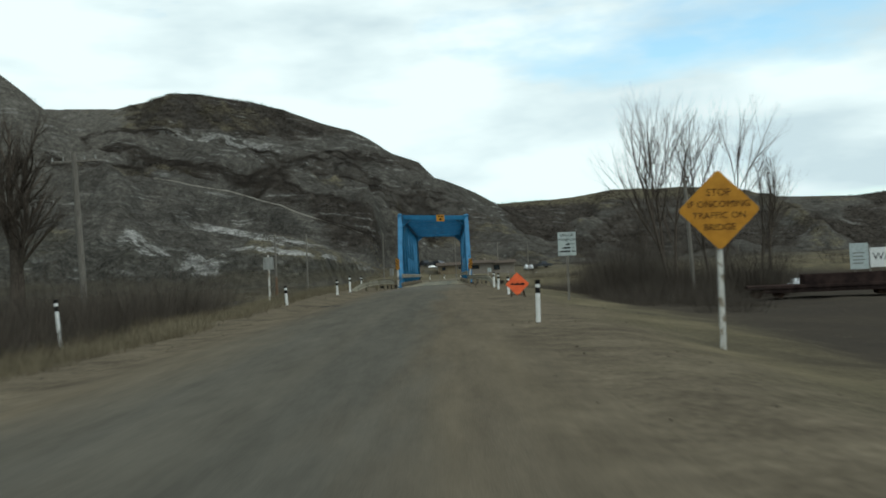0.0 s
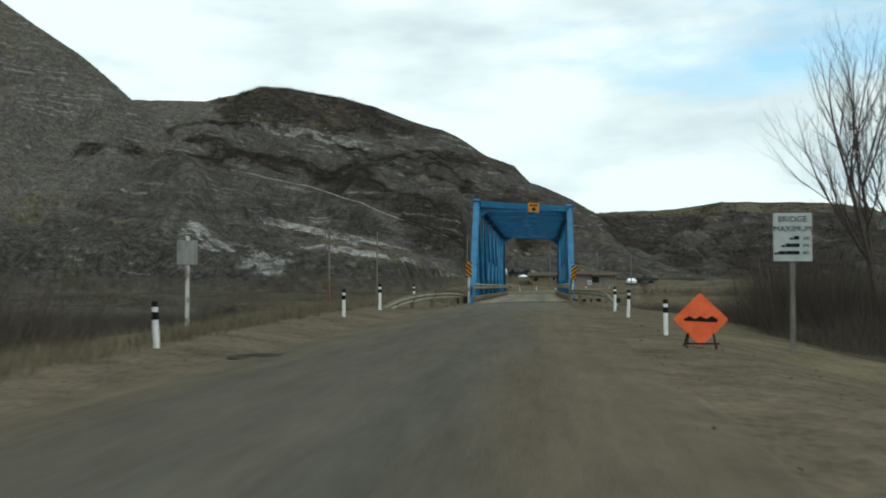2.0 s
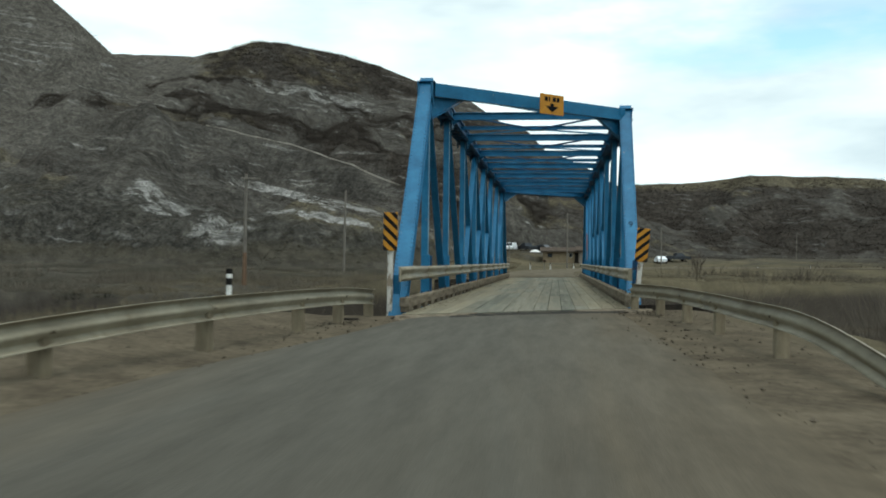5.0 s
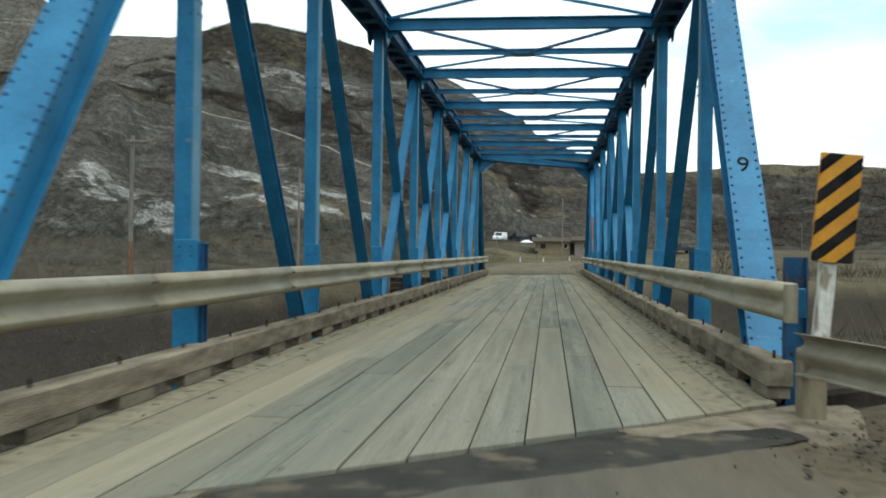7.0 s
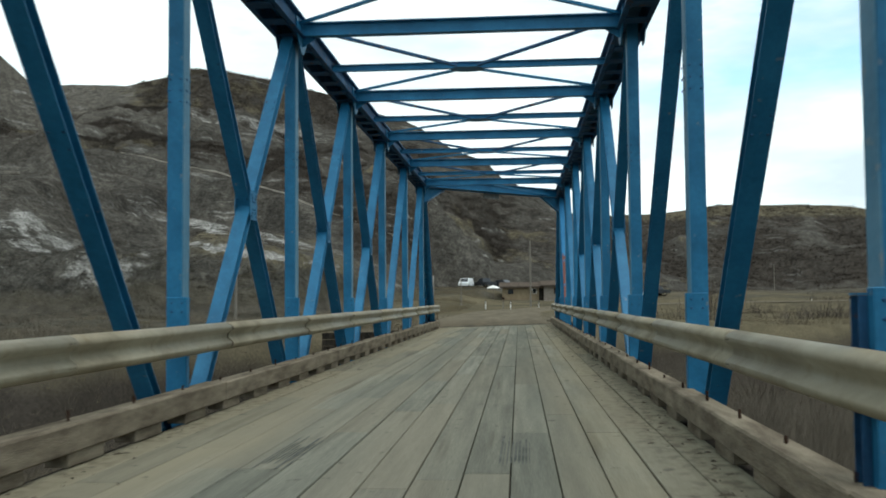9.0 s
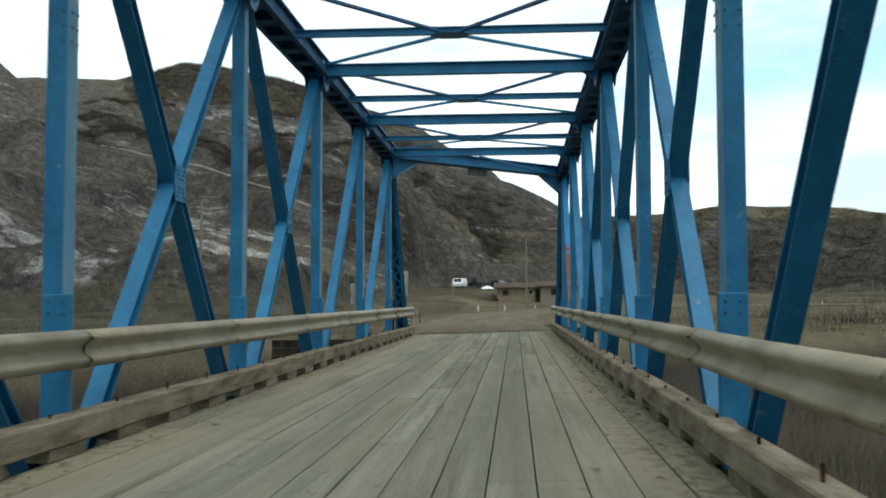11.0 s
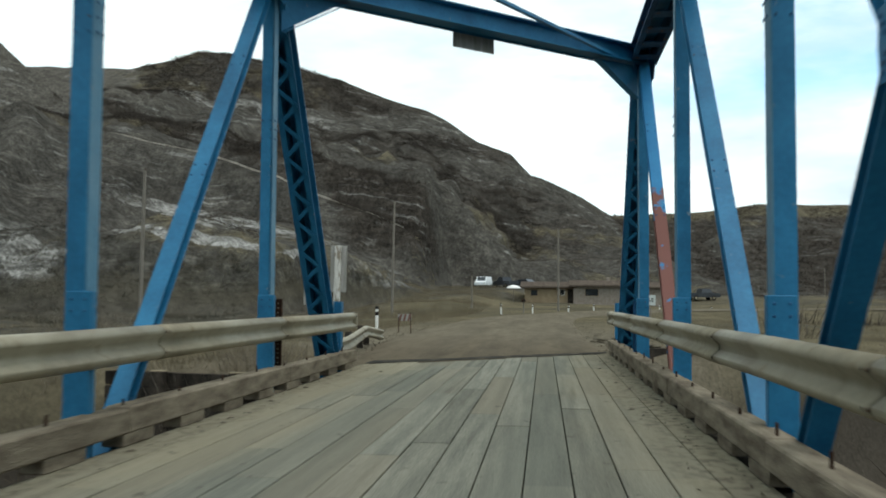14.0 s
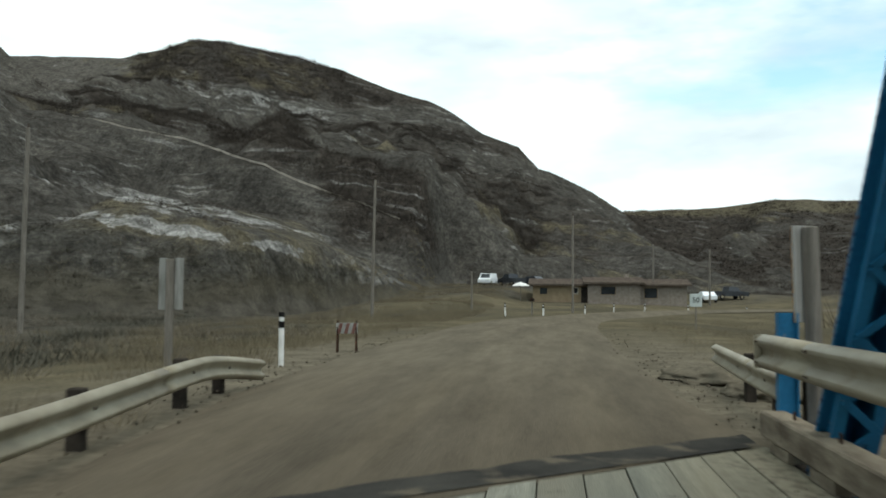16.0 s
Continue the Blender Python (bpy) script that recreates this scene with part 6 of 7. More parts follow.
# ---------------------------------------------------------------- house, vehicles, wagons
def house():
    z = 0.92
    h = thing("bungalow", "long low brown bungalow with shallow gabled roofs and dark windows", "house", at=pose(0, 155, z, 0, 0, 0))
    for (x0, x1, y0, y1, wall), roof_z in zip(((-1.7, 4.8, 1.0, 8, TAN_WALL), (4.8, 10.9, 0.0, 8, STONE_WALL), (10.9, 16.4, 0.8, 8, STONE_WALL)), (2.15, 2.35, 2.15)):
        body = part("wall", Shape().block(x0, x1, y0, y1, -1.2, roof_z, 0.02), wall, h)
        o, rise = 0.55, 0.75
        r = Shape()
        a, b, m = y0 - o, y1 + o, (y0 + y1) / 2
        pts = [(x0 - o, a, roof_z + 0.02), (x1 + o, a, roof_z + 0.02), (x1 + o, m, roof_z + rise), (x0 - o, m, roof_z + rise), (x0 - o, b, roof_z + 0.02), (x1 + o, b, roof_z + 0.02)]
        low = [(p[0], p[1], p[2] - 0.16) for p in pts]
        r.add(pts + low, [(0, 1, 2, 3), (3, 2, 5, 4), (6, 7, 8, 9), (9, 8, 11, 10), (0, 1, 7, 6), (4, 5, 11, 10), (0, 3, 9, 6), (3, 4, 10, 9), (1, 2, 8, 7), (2, 5, 11, 8)])
        roof = part("roof", r, ROOF, h)
        part("fascia", Shape().block(x0 - o - 0.01, x1 + o + 0.01, a - 0.03, a - 0.004, roof_z - 0.17, roof_z + 0.03), ROOF, roof)
    for x0, x1, z0, z1, y in ((-0.9, 0.1, 0.9, 1.8, 1.0), (3.0, 3.7, 1.0, 1.8, 1.0), (6.3, 8.1, 0.9, 1.95, 0.0), (11.4, 13.0, 0.5, 1.8, 0.8)):
        w = part("window", Shape().block(x0, x1, y - 0.05, y - 0.004, z0, z1), WHITE_WOOD if z0 > 0.95 else TAN_WALL, h)
        part("pane", Shape().block(x0 + 0.07, x1 - 0.07, y - 0.062, y - 0.052, z0 + 0.07, z1 - 0.07), GLASS_DARK, w)
    d = part("door", Shape().block(4.05, 4.75, 0.92, 0.996, -0.2, 1.85), DARK_TIMBER, h)
    part("handle", Shape().dome((4.15, 0.91, 0.85), (0, -1, 0), 0.05), STEEL_DARK, d)
    part("chimney", Shape().block(9.4, 9.9, 4.4, 4.9, 2.7, 3.5, 0.03), STONE_WALL, h)
    return z


hz = house()


def umbrella(x, y, tall, r):
    z = at_ground(x, y)
    u = thing("patio_umbrella", "open white patio umbrella standing beside the house", "umbrella", at=pose(x, y, z))
    part("pole", Shape().tube((0, 0, -0.1), (0, 0, tall), 0.03, n=8), POLE, u)
    c, n = Shape(), 12
    rim = [(r * math.cos(2 * math.pi * i / n), r * math.sin(2 * math.pi * i / n), tall - 0.42) for i in range(n)]
    ring = [(0.55 * r * math.cos(2 * math.pi * i / n), 0.55 * r * math.sin(2 * math.pi * i / n), tall - 0.12) for i in range(n)]
    c.add(rim + ring + [(0, 0, tall + 0.03)], [(i, (i + 1) % n, n + (i + 1) % n, n + i) for i in range(n)] + [(n + i, n + (i + 1) % n, 2 * n) for i in range(n)])
    part("canopy", c, WHITE, u)


umbrella(-3.1, 154.5, 2.2, 1.05)


def vehicle(x, y, turn, paint, kind, label, z=None):
    """A parked car, van or pickup from a drawn side, glazed and on four wheels."""
    z = at_ground(x, y) if z is None else z
    car = thing("parked_" + kind, label, kind, "parked vehicles", at=pose(x, y, z + 0.02, 0, 0, turn))
    sides = {
        "pickup": [(-2.6, 0.45), (2.6, 0.45), (2.65, 0.75), (2.55, 1.05), (1.35, 1.12), (0.85, 1.72), (-0.35, 1.76), (-0.55, 1.12), (-2.6, 1.1)],
        "car": [(-2.2, 0.4), (2.2, 0.4), (2.25, 0.7), (1.3, 0.92), (0.55, 1.42), (-1.0, 1.45), (-1.75, 0.98), (-2.25, 0.9)],
        "van": [(-2.4, 0.4), (2.4, 0.4), (2.45, 0.85), (1.7, 1.05), (1.1, 1.75), (-2.2, 1.82), (-2.45, 1.0)],
    }[kind]
    half = 0.9
    n = len(sides)
    body = Shape()
    pts = []
    for s in (-1, 1):
        pts += [(px, s * (half - (0.14 if pz > 1.2 else 0.0)), pz) for px, pz in sides]
    body.add(pts, [tuple(range(n))[::-1], tuple(range(n, 2 * n))] + [(i, (i + 1) % n, n + (i + 1) % n, n + i) for i in range(n)])
    shell = part("body", body, paint, car)
    glass = {"pickup": (-0.35, 0.95, 1.2, 1.62), "car": (-1.2, 0.75, 1.0, 1.36), "van": (-2.0, 1.1, 1.12, 1.62)}[kind]
    for s in (-1, 1):
        x0, x1, z0, z1 = glass
        mid = (x0 + x1) / 2
        for a, b in ((x0 + 0.12, mid - 0.04), (mid + 0.04, x1 - 0.1)):
            g2 = Shape().plate([(a, s * (half - 0.07), z0), (b, s * (half - 0.07), z0), (b - 0.1, s * (half - 0.13), z1), (a + 0.04, s * (half - 0.13), z1)], 0.02, (0, 1, 0.15 * s))
            part("side_window", g2, GLASS_DARK, shell)
    front = {"pickup": ((1.33, 1.16), (0.9, 1.68)), "car": ((1.27, 0.97), (0.6, 1.39)), "van": ((1.68, 1.10), (1.14, 1.70))}[kind]
    (fx, fz), (tx, tz) = front
    part("windscreen", Shape().plate([(fx + 0.02, -0.72, fz), (fx + 0.02, 0.72, fz), (tx + 0.02, 0.66, tz), (tx + 0.02, -0.66, tz)], 0.02, (1, 0, 0.7)), GLASS_DARK, shell)
    for wx in (-1.5, 1.5):
        for s in (-1, 1):
            w = part("wheel", Shape().tube((wx, s * (half - 0.16), 0.34), (wx, s * (half + 0.03), 0.34), 0.34, n=16), RUBBER, car)
            part("rim", Shape().tube((wx, s * (half + 0.01), 0.34), (wx, s * (half + 0.04), 0.34), 0.2, n=12), GALV, w)
    for s in (-1, 1):
        part("headlight", Shape().block(sides[2][0] - 0.06, sides[2][0] - 0.0, *sorted((s * 0.55, s * 0.82)), 0.7, 0.85), WHITE, shell)
    return car


vehicle(-8.8, 181, -100, CAR_WHITE, "van", "white van parked on the rise above the road")
vehicle(-5.4, 184.0, 125, CAR_DARK, "pickup", "dark pickup parked on the rise above the road")
vehicle(-2.4, 187.0, 140, CAR_DARK, "car", "dark car parked on the rise above the road")
vehicle(21.0, 171, 95, CAR_WHITE, "car", "white car parked beside the bungalow")
vehicle(25.0, 177, 20, CAR_DARK, "pickup", "black pickup parked beside the bungalow")
vehicle(51.6, 67, 175, CAR_WHITE, "van", "white van parked on the flat beyond the brush")
vehicle(147, 285, 10, CAR_WHITE, "van", "white van parked far off at the foot of the hills")


def flat_wagon(x, y, turn, load):
    z = at_ground(x, y)
    w = thing("flat_wagon", "dark rusty railway flat wagon standing on the valley floor", "railway wagon", "railway wagons on the flat", at=pose(x, y, z, 0, 0, turn))
    part("frame", Shape().block(-5.2, 5.2, -1.3, 1.3, 0.62, 0.86, 0.03), RUST_CAR, w)
    part("sill", Shape().block(-4.2, 4.2, -1.2, -1.05, 0.35, 0.62, 0.02), RUST_CAR, w)
    part("sill", Shape().block(-4.2, 4.2, 1.05, 1.2, 0.35, 0.62, 0.02), RUST_CAR, w)
    for bx in (-3.9, 3.9):
        bogie = part("bogie", Shape().block(bx - 1.0, bx + 1.0, -0.95, 0.95, 0.35, 0.55, 0.03), STEEL_DARK, w)
        for dx in (-0.7, 0.7):
            for s in (-1, 1):
                part("wheel", Shape().tube((bx + dx, s * 0.75, 0.36), (bx + dx, s * 0.90, 0.36), 0.36, n=14), STEEL_DARK, bogie)
    if load:
        part("side_board", Shape().block(-1.6, 5.15, -1.28, -1.2, 0.862, 1.5, 0.01), RUST_CAR, w)
        part("side_board", Shape().block(-1.6, 5.15, 1.2, 1.28, 0.862, 1.5, 0.01), RUST_CAR, w)
        part("end_board", Shape().block(-1.66, -1.58, -1.19, 1.19, 0.862, 1.5, 0.01), RUST_CAR, w)
    return w


flat_wagon(26.2, -6.95, -14, True)
flat_wagon(37.0, -9.65, -14, False)
rails = thing("railway_track", "rusty railway track under the wagons", "railway track", at=pose(32.5, -8.52, at_ground(32.5, -8.52), 0, 0, -14))
for s in (-0.72, 0.72):
    part("rail", Shape().i_beam((-14, s, 0.02), (16, s, 0.02), 0.1, 0.14, 0.03, side=(0, 1, 0)), STEEL_DARK, rails)


def billboard():
    z = at_ground(49.5, 40)
    b = thing("billboard", "white billboards with dark lettering on posts beyond the wagons", "billboard", at=pose(49.5, 40, 0, 0, 0, -20))
    for px in (-1.4, 0.2, 2.0, 4.0):
        part("post", Shape().block(px - 0.08, px + 0.08, 0.03, 0.19, z - 0.4, 1.9), POLE, b)
    part("panel", Shape().block(-1.9, 0.1, -0.03, 0.03, -0.9, 2.1, 0.01), WHITE_SIGN, b)
    for k in range(4):
        part("writing_bar", Shape().block(-1.6, -0.3 - 0.2 * (k % 2), -0.045, -0.031, 0.9 - k * 0.4, 1.05 - k * 0.4), SIGN_BACK, b)
    big = part("panel", Shape().block(0.25, 5.2, -0.03, 0.03, -0.75, 1.5, 0.01), WHITE, b)
    lettering("wording", "WA", 1.15, BLACK, Matrix.Translation((1.5, -0.036, 0.45)) @ FACE, big, 0.01)


billboard()


# ---------------------------------------------------------------- bare trees
def bare_tree(name, x, y, tall, seed, trunks=1, lean=0.0, spread=0.5, r0=0.2, label="leafless grey cottonwood tree on the brushy bank"):
    rng = random.Random(seed)
    t = thing(name, label, "tree", "bare trees", at=pose(x, y, at_ground(x, y) - 0.1))
    stems, crown = [], Shape()

    def grow(p, way, length, r, level):
        steps = 4 if level < 2 else 3
        shape = stems[-1] if level == 0 else crown
        for k in range(steps):
            bend = Vector((rng.uniform(-1, 1), rng.uniform(-1, 1), rng.uniform(-0.2, 0.5))) * (0.10 + 0.05 * level)
            way = (way + bend + Vector((0, 0, 0.07))).normalized()
            q = p + way * length / steps
            r2 = r * (0.88 if level < 3 else 0.75)
            shape.tube(p, q, r, r2, 7 if level < 2 else (5 if level < 3 else 3), caps=False)
            if level < 5 and (k > 0 or level > 0):
                for _ in range(rng.choice((1, 1, 2)) if level < 4 else rng.choice((0, 1, 1))):
                    a = rng.uniform(0, 2 * math.pi)
                    side = way.orthogonal().normalized()
                    turned = side * math.cos(a) + way.cross(side) * math.sin(a)
                    grow(q, (way + turned * rng.uniform(spread * 0.7, spread * 1.3)).normalized(), length * rng.uniform(0.45, 0.62), r2 * rng.uniform(0.45, 0.62), level + 1)
            p, r = q, r2
        if level < 5:
            grow(p, way, length * 0.5, r * 0.8, level + 1)

    for k in range(trunks):
        stems.append(Shape())
        a = 2 * math.pi * k / max(trunks, 1) + rng.uniform(-0.3, 0.3)
        tilt = Vector((math.cos(a), math.sin(a), 0)) * (0.12 if trunks > 1 else 0.0) + Vector((lean, 0, 0))
        grow(Vector((math.cos(a) * 0.2 * (trunks > 1), math.sin(a) * 0.2 * (trunks > 1), 0)), (Vector((0, 0, 1)) + tilt).normalized(), tall * rng.uniform(0.52, 0.6), r0 * rng.uniform(0.85, 1.1), 0)
    for stem in stems:
        part("trunk", stem, BARK, t, smooth=True)
    part("crown", crown, BARK, t)
    return t


bare_tree("bare_tree", 17.0, -1.5, 13.0, 3, 3, spread=0.46, r0=0.15)
bare_tree("bare_tree", 21.5, 3.0, 13.5, 8, 2, spread=0.44, r0=0.15)
bare_tree("bare_tree", 25.5, 4.0, 10.5, 12, 2, lean=0.12, spread=0.4, r0=0.12)
bare_tree("bare_tree", 21.0, 26.0, 12.0, 15, 1, spread=0.36, r0=0.11)
bare_tree("bare_tree", -18.9, -26.5, 9.6, 21, 1, lean=-0.02, spread=0.6, r0=0.42, label="thick dark leafless tree beside the road verge")
bare_tree("bare_tree", -21.8, -25.0, 7.5, 24, 2, spread=0.55, r0=0.2, label="thick dark leafless tree beside the road verge")
bare_tree("bare_tree", 13.0, 67.0, 2.6, 31, 4, spread=0.6, r0=0.035, label="bare grey shrub on the far bank")
bare_tree("bare_tree", 12.4, 42.0, 3.2, 34, 5, spread=0.6, r0=0.035, label="bare grey shrub on the far bank")


# ---------------------------------------------------------------- brush and grass
def scatter(name, count, area, keep, blades, size, spread_r, width, material, label, category, seed, upright=0.8, tall=None, sink=0.05):
    """Clumps of thin blades over the ground, in one mesh. area: x0, x1, y0, y1; keep: which places (arrays) may grow one."""
    g = np.random.default_rng(seed)
    x, y = g.uniform(area[0], area[1], count * 3), g.uniform(area[2], area[3], count * 3)
    ok = keep(x, y)
    x, y = x[ok][:count], y[ok][:count]
    z = height(x, y) - sink
    n = len(x)
    scale = g.uniform(size[0], size[1], n) * (0.7 + 0.6 * g.random(n))
    if tall:
        scale = scale * tall(x, y)
    cx, cy, cz, cs = (np.repeat(a, blades) for a in (x, y, z, scale))
    m = n * blades
    ang, rad = g.uniform(0, 2 * np.pi, m), np.sqrt(g.random(m)) * spread_r * cs
    bx, by = cx + rad * np.cos(ang), cy + rad * np.sin(ang)
    lean_a, lean = ang + g.normal(0, 0.7, m), (1 - upright) * (0.4 + g.random(m)) + 0.25 * rad / np.maximum(spread_r * cs, 0.01) * (1 - upright)
    long = cs * g.uniform(0.55, 1.1, m)
    tx, ty, tz = bx + long * lean * np.cos(lean_a), by + long * lean * np.sin(lean_a), cz + long * np.sqrt(np.maximum(1 - np.minimum(lean, 0.95) ** 2, 0.05))
    wa, w = g.uniform(0, np.pi, m), width * cs * g.uniform(0.5, 1.3, m)
    dx, dy = w * np.cos(wa) / 2, w * np.sin(wa) / 2
    pts = np.stack([np.stack([bx - dx, by - dy, cz], -1), np.stack([bx + dx, by + dy, cz], -1), np.stack([tx, ty, tz], -1)], 1).reshape(-1, 3)
    me = bpy.data.meshes.new(name)
    me.vertices.add(len(pts))
    me.vertices.foreach_set("co", pts.ravel())
    me.loops.add(len(pts))
    me.loops.foreach_set("vertex_index", np.arange(len(pts)))
    me.polygons.add(m)
    me.polygons.foreach_set("loop_start", np.arange(0, len(pts), 3))
    me.update(calc_edges=True)
    me.materials.append(material)
    return tagged(new(name, me), label, category, kind="stuff")


def off_road(x, y, left=5.2, right=4.2):
    # clear of the road, the deck and the curve past the bridge
    curve = np.interp(y, [65, 89, 102, 115, 125, 135], [-0.8, -0.4, 1.2, 5.5, 13, 30])
    beyond = np.where(y > 65, np.abs(x - curve) > 5.0 + 4 * ease(105, 130, y), True)
    return ((x < -left) | (x > right)) & beyond


def uneven(low, high, seed):
    return lambda x, y: low + (high - low) * ease(-0.3, 0.45, fractal(x / 7, y / 7, 3, seed))


scatter("brush", 1500, (-32, -8.5, -66, -6), lambda x, y: (x < -8.5 - 7 * ease(-32, -14, y)) & (fractal(x / 6, y / 9, 3, 61) > -0.05 + 0.3 * ease(-24, -8, y)), 80, (1.0, 1.9), 0.75, 0.008, BRUSH,
        "grey-brown leafless willow brush in the ditch", "brush", 1, 0.6, tall=uneven(0.55, 1.5, 111))
scatter("brush", 3000, (6.5, 34, -22, 46), lambda x, y: (x > 7.5 + 0.4 * np.maximum(-y - 4, 0)) & (fractal(x / 6, y / 6, 4, 63) + 0.5 * np.exp(-(((x - 18) / 6) ** 2) - ((y - 1) / 7) ** 2) > 0.0) & ((x < 19.5) | (y > 3)), 64, (0.8, 1.6), 0.95, 0.008, BRUSH,
        "grey-brown leafless willow brush on the creek bank", "brush", 2, 0.55, tall=uneven(0.3, 1.7, 113))
scatter("brush", 170, (12, 26, -5, 9), lambda x, y: (fractal(x / 4, y / 4, 3, 117) > -0.1) & ((x < 19.5) | (y > 0)), 150, (2.2, 4.6), 0.42, 0.0045, BRUSH,
        "tall grey-brown willow thicket round the bare trees", "brush", 12, 0.72)
scatter("brush", 1500, (12, 120, 48, 340), lambda x, y: (fractal(x / 14, y / 14, 4, 119) > 0.02) & (off_road(x, y) & ((x > 45) | (y < 105) | (y > 190))), 40, (0.6, 1.5), 1.1, 0.03, BRUSH,
        "low grey-brown brush over the flat", "brush", 13, 0.5, tall=uneven(0.5, 1.6, 121))
scatter("brush", 1100, (-34, -3.9, 1, 45), lambda x, y: (np.abs(y - creek_middle(x)) < 22.5) & (y < 22) & (fractal(x / 6, y / 6, 3, 65) > -0.1), 60, (0.5, 1.3), 0.7, 0.010, BRUSH,
        "low grey-brown creek brush beside the bridge", "brush", 3, 0.5)
scatter("brush", 700, (-30, -3.9, 18, 48), lambda x, y: (fractal(x / 5, y / 5, 3, 127) > -0.05), 60, (0.5, 1.5), 0.7, 0.008, WILLOW,
        "pale leafless brush on the far creek bank beside the bridge", "brush", 16, 0.55, tall=uneven(0.5, 1.4, 129))
scatter("dry_grass", 5200, (-26, -3.7, 20, 52), lambda x, y: (fractal(x / 4, y / 4, 3, 131) > -0.25) & off_road(x, y, 3.7), 22, (0.2, 0.5), 0.7, 0.02, STRAW,
        "dry matted grass on the far creek bank beside the bridge", "grass", 17, 0.5)
scatter("brush", 1700, (3.9, 15, 8, 57), lambda x, y: (np.abs(y - creek_middle(x)) < 23.5) & (fractal(x / 5, y / 5, 3, 67) > -0.12) & (y < 40), 90, (1.4, 2.9), 0.6, 0.0042, WILLOW,
        "tall grey-brown creek brush beside the bridge", "brush", 4, 0.6)
scatter("dry_grass", 7000, (-9.5, -5.0, -75, -1), lambda x, y: off_road(x, y, 5.4) & (fractal(x / 3, y / 4, 3, 69) > -0.3), 22, (0.16, 0.48), 0.6, 0.03, STRAW,
        "dry straw-coloured grass along the road verge", "grass", 5, 0.6)
scatter("dry_grass", 4200, (3.9, 22, -75, 2), lambda x, y: off_road(x, y, 5, 4.3) & (fractal(x / 4, y / 4, 3, 71) > 0.02), 12, (0.05, 0.13), 1.0, 0.06, STRAW,
        "short dry grass on the sloping verge", "grass", 6, 0.45)
scatter("dry_grass", 7000, (-34, 30, 49, 127), lambda x, y: off_road(x, y, 5.0, 3.9) & (fractal(x / 6, y / 6, 3, 73) > -0.12 + 0.2 * ease(80, 115, y)), 16, (0.14, 0.42), 0.8, 0.03, STRAW,
        "dry grass on the flat beyond the bridge", "grass", 7, 0.6)
scatter("sagebrush", 12000, (-80, -8, -12, 113), lambda x, y: (fractal(x / 7, y / 7, 4, 75) > -0.08) & off_road(x, y, 9.5) & ((x < -10) | (y < 53)), 40, (0.16, 0.42), 1.2, 0.07, SAGE,
        "grey-green sagebrush over the flat below the cliff", "sagebrush", 8, 0.3, tall=uneven(0.5, 1.6, 115))
scatter("dry_grass", 5200, (-19, -4.6, 56, 176), lambda x, y: off_road(x, y, 5.0) & (fractal(x / 5, y / 5, 3, 123) > -0.15), 26, (0.25, 0.6), 0.7, 0.02, STRAW,
        "tall dry grass on the bank left of the far road", "grass", 14, 0.6)
scatter("dry_grass", 2600, (3.6, 40, 54, 118), lambda x, y: off_road(x, y, 5.0, 3.8) & (fractal(x / 7, y / 7, 3, 125) > -0.15), 20, (0.12, 0.3), 0.9, 0.03, STRAW,
        "short dry grass on the field right of the far road", "grass", 15, 0.55)
scatter("sagebrush", 4200, (-75, -8, 12, 112), lambda x, y: (fractal(x / 5, y / 5, 4, 133) > 0.0) & off_road(x, y, 8.5), 34, (0.3, 0.65), 0.9, 0.04, WILLOW,
        "bleached tan shrubs among the sagebrush on the flat", "sagebrush", 18, 0.4, tall=uneven(0.5, 1.5, 135))
scatter("sagebrush", 26000, (-190, 40, 103, 305), lambda x, y: (fractal(x / 9, y / 9, 4, 77) > -0.1) & ((x < -26) | (y > 181)), 14, (0.2, 0.6), 1.3, 0.12, HILL_BRUSH,
        "scattered dark sagebrush over the hillside", "sagebrush", 9, 0.25)


def where_grown(least):
    def keep(x, y):
        grown = cover_at(x, y, height(x, y))[0]
        return grown + 0.5 * fractal(x / 5, y / 5, 2, 83) > least
    return keep


scatter("hillside_brush", 16000, (-150, 0, 170, 357), where_grown(0.56), 30, (0.4, 1.2), 1.5, 0.07, HILL_BRUSH,
        "dark leafless brush filling the hillside gullies", "brush", 10, 0.45)
scatter("hillside_brush", 8000, (20, 270, 297, 440), where_grown(0.5), 16, (0.6, 1.4), 1.4, 0.14, HILL_BRUSH,
        "dark brush over the far hills", "brush", 11, 0.35)


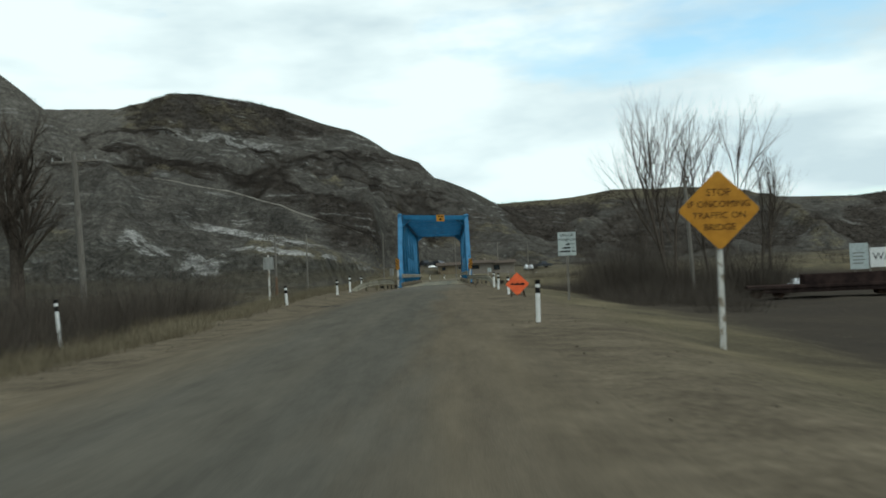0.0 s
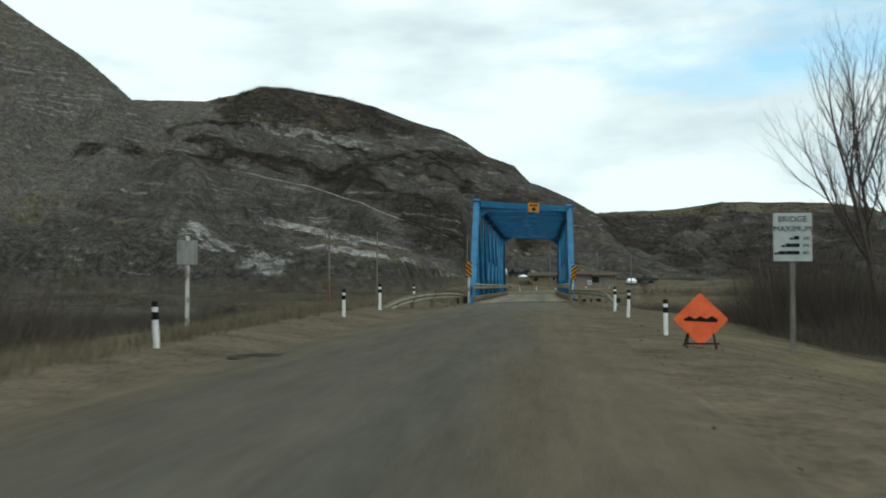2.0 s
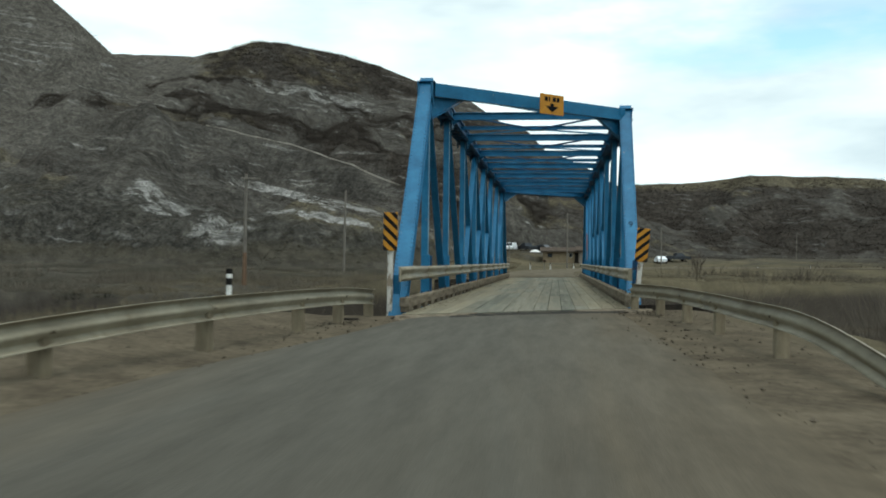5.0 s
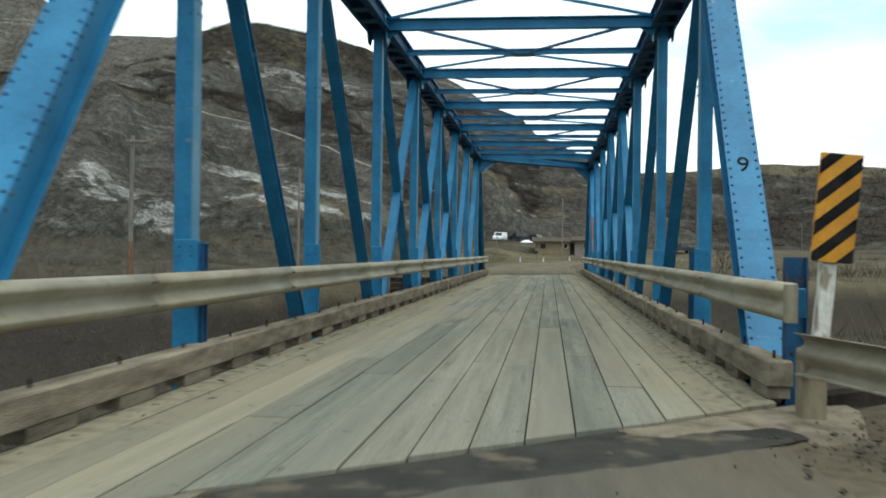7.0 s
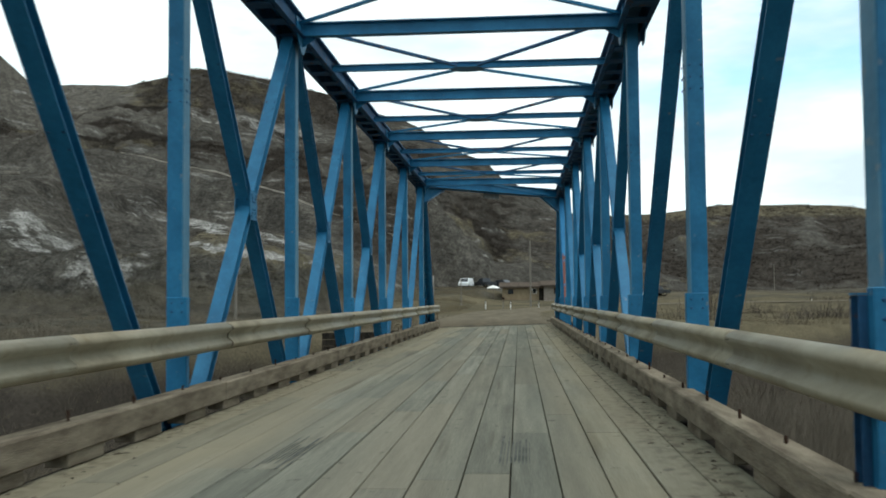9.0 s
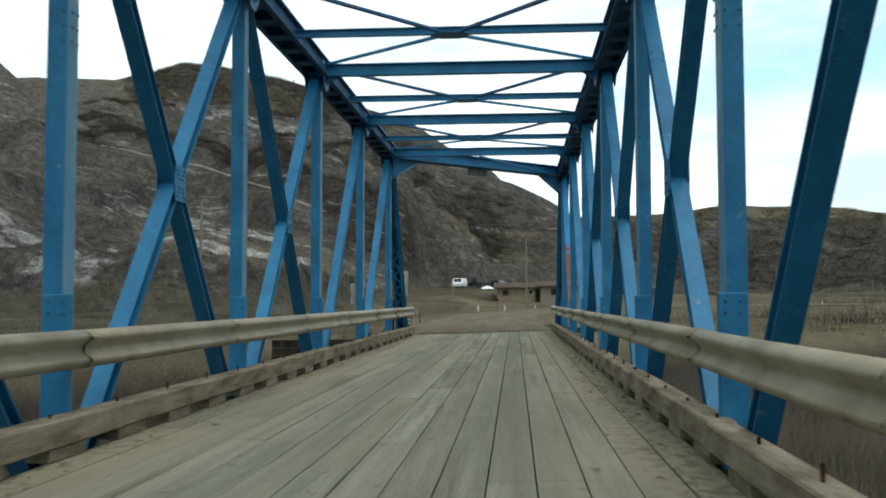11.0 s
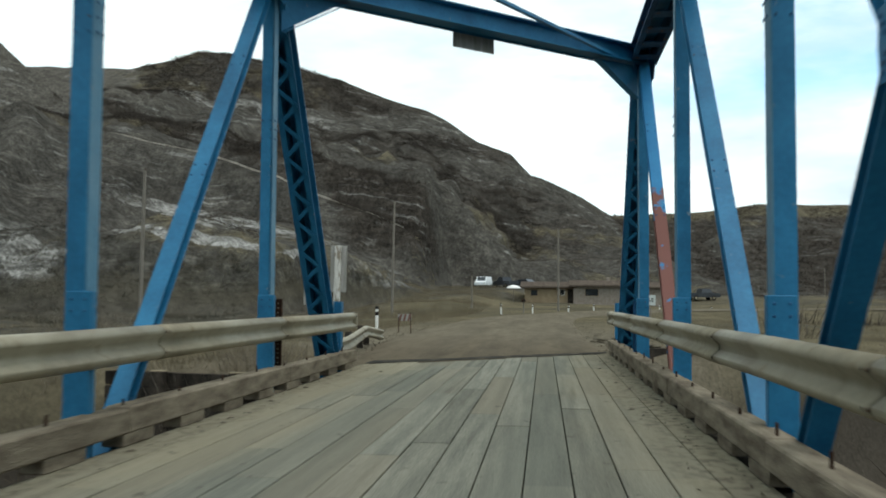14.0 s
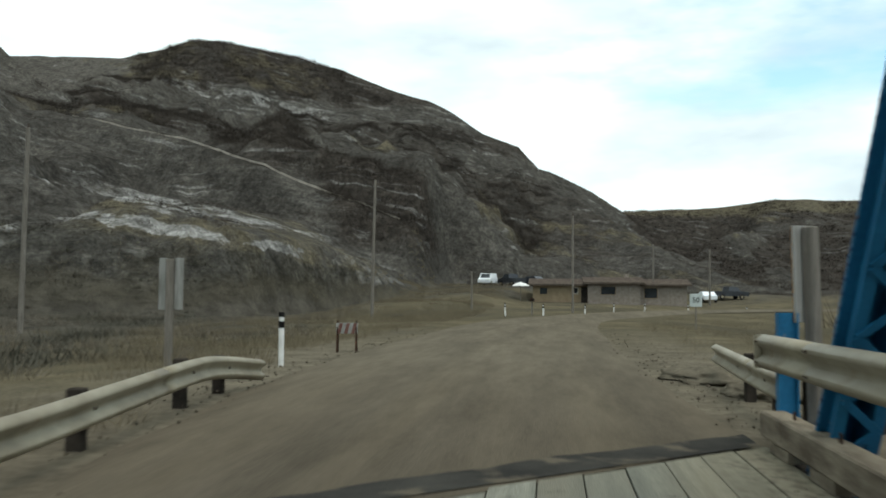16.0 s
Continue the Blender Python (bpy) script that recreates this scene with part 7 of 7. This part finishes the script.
def stones(name, count, spots, size, material, label, seed):
    """Small angular stones lying on the ground round some spots (x, y, spread x, spread y), in one mesh."""
    g = np.random.default_rng(seed)
    which = g.integers(0, len(spots), count)
    spot = np.array(spots)[which]
    x, y = spot[:, 0] + g.normal(0, 1, count) * spot[:, 2], spot[:, 1] + g.normal(0, 1, count) * spot[:, 3]
    ok = (np.abs(y - 25 - 0.938 * x) > 23.1)
    x, y = x[ok], y[ok]
    z = np.maximum(height(x, y), np.where((x > -4.6) & (x < 3.0), np.interp(y, ROAD_Y, ROAD_Z) + 0.005, -9))
    s = Shape()
    for px, py, pz in zip(x, y, z):
        r = float(size[0] + (size[1] - size[0]) * g.random() ** 4)
        j = g.uniform(0.6, 1.3, 6) * r
        s.add([(px + j[0], py, pz), (px, py + j[1], pz), (px - j[2], py, pz), (px, py - j[3], pz), (px, py, pz + 0.75 * j[4]), (px, py, pz - 0.02)],
              [(0, 1, 4), (1, 2, 4), (2, 3, 4), (3, 0, 4), (1, 0, 5), (2, 1, 5), (3, 2, 5), (0, 3, 5)])
    tagged(part(name, s, material), label, "gravel", kind="stuff")


stones("gravel", 3000, [(2.9, 3.6, 0.5, 0.9), (3.4, 2.0, 0.7, 2.5), (3.2, -4, 0.7, 4), (-3.6, -1.0, 0.6, 2.5), (-3.9, -8, 0.6, 4), (4.5, -20, 1.2, 12), (4.2, -45, 1.0, 14), (-5.0, -30, 0.5, 14)], (0.006, 0.04), DIRT,
       "loose gravel and clods along the road edges before the bridge", 31)
stones("gravel", 2200, [(3.4, 54, 0.7, 3), (3.3, 61, 0.8, 5), (-3.6, 55, 0.8, 4), (-4.4, 63, 0.9, 6), (-4.6, 77, 0.9, 9), (3.2, 77, 0.8, 9)], (0.006, 0.04), DIRT,
       "loose gravel and clods along the road edges past the bridge", 33)


def litter():
    """Bits of bark, twigs and dirt swept to the edges of the deck."""
    g = np.random.default_rng(41)
    s = Shape()
    for _ in range(700):
        side = 1 if g.random() < 0.65 else -1
        x = side * float(np.clip(2.36 - abs(g.normal(0, 0.22)), 0.3, 2.36))
        y = float(g.uniform(4, 46)) + skew(x)
        r, a = float(0.005 + 0.018 * g.random() ** 3), float(g.uniform(0, math.pi))
        c, d = math.cos(a), math.sin(a)
        long = r * float(g.uniform(1, 4))
        s.add([(x + c * long, y + d * long, 0.003), (x - d * r * 0.5, y + c * r * 0.5, 0.003), (x - c * long, y - d * long, 0.003), (x + d * r * 0.5, y - c * r * 0.5, 0.003), (x, y, 0.006 + r * 0.5)],
              [(0, 1, 4), (1, 2, 4), (2, 3, 4), (3, 0, 4), (3, 2, 1, 0)])
    tagged(part("litter", s, DIRT), "bits of bark and dirt along the deck edges", "litter", kind="stuff")


litter()


stones("clods", 160, [(5.6, -37.6, 0.25, 0.2), (5.9, -38.2, 0.2, 0.15), (6.3, -38.5, 0.25, 0.12), (6.8, -38.8, 0.25, 0.1)], (0.015, 0.07), DIRT,
       "dark clods along a washed-out rut in the verge", 35)


def road_patch(x, y, w, d, label, seed):
    """A small ragged asphalt patch let into the road."""
    s = Shape()
    ring = []
    for k in range(28):
        a = 2 * math.pi * k / 28
        r = 1 + 0.5 * float(fractal(np.array([math.cos(a) * 1.3 + seed]), np.array([math.sin(a) * 1.3]), 3, seed)[0])
        px, py = x + w * r * math.cos(a), y + d * r * math.sin(a)
        u = (px + 4.75) / 7.8
        ring.append((px, py, float(np.interp(py, ROAD_Y, ROAD_Z)) + 0.05 * (1 - (2 * u - 1) ** 2) + 0.004))
    s.add(ring + [(x, y, ring[0][2] + 0.004)], [(k, (k + 1) % 28, 28) for k in range(28)])
    part("asphalt_patch", s, PATCH, thing("road_patch", label, "patch", kind="structure"))


road_patch(-3.7, -33.4, 0.42, 0.55, "small dark asphalt patch sunk in the road", 5)


# a trodden path up the hillside
def hill_path():
    s = Shape()
    rows = []
    for k in range(120):
        x = -80 + 59 * k / 119
        y = 193.7 - 19.2 * (x + 84) / 63.5 + 0.25 * math.sin(k * 0.37)
        rows.append((x, y, at_ground(x, y) + 0.16))
    for k in range(119):
        a, b = Vector(rows[k]), Vector(rows[k + 1])
        s.bar(a, b + (b - a) * 0.03, 0.4, 0.3, side=(0, 1, 0))
    tagged(part("hill_path", s, ROPE_PALE), "pale trodden path climbing across the hillside", "path", kind="structure")


hill_path()
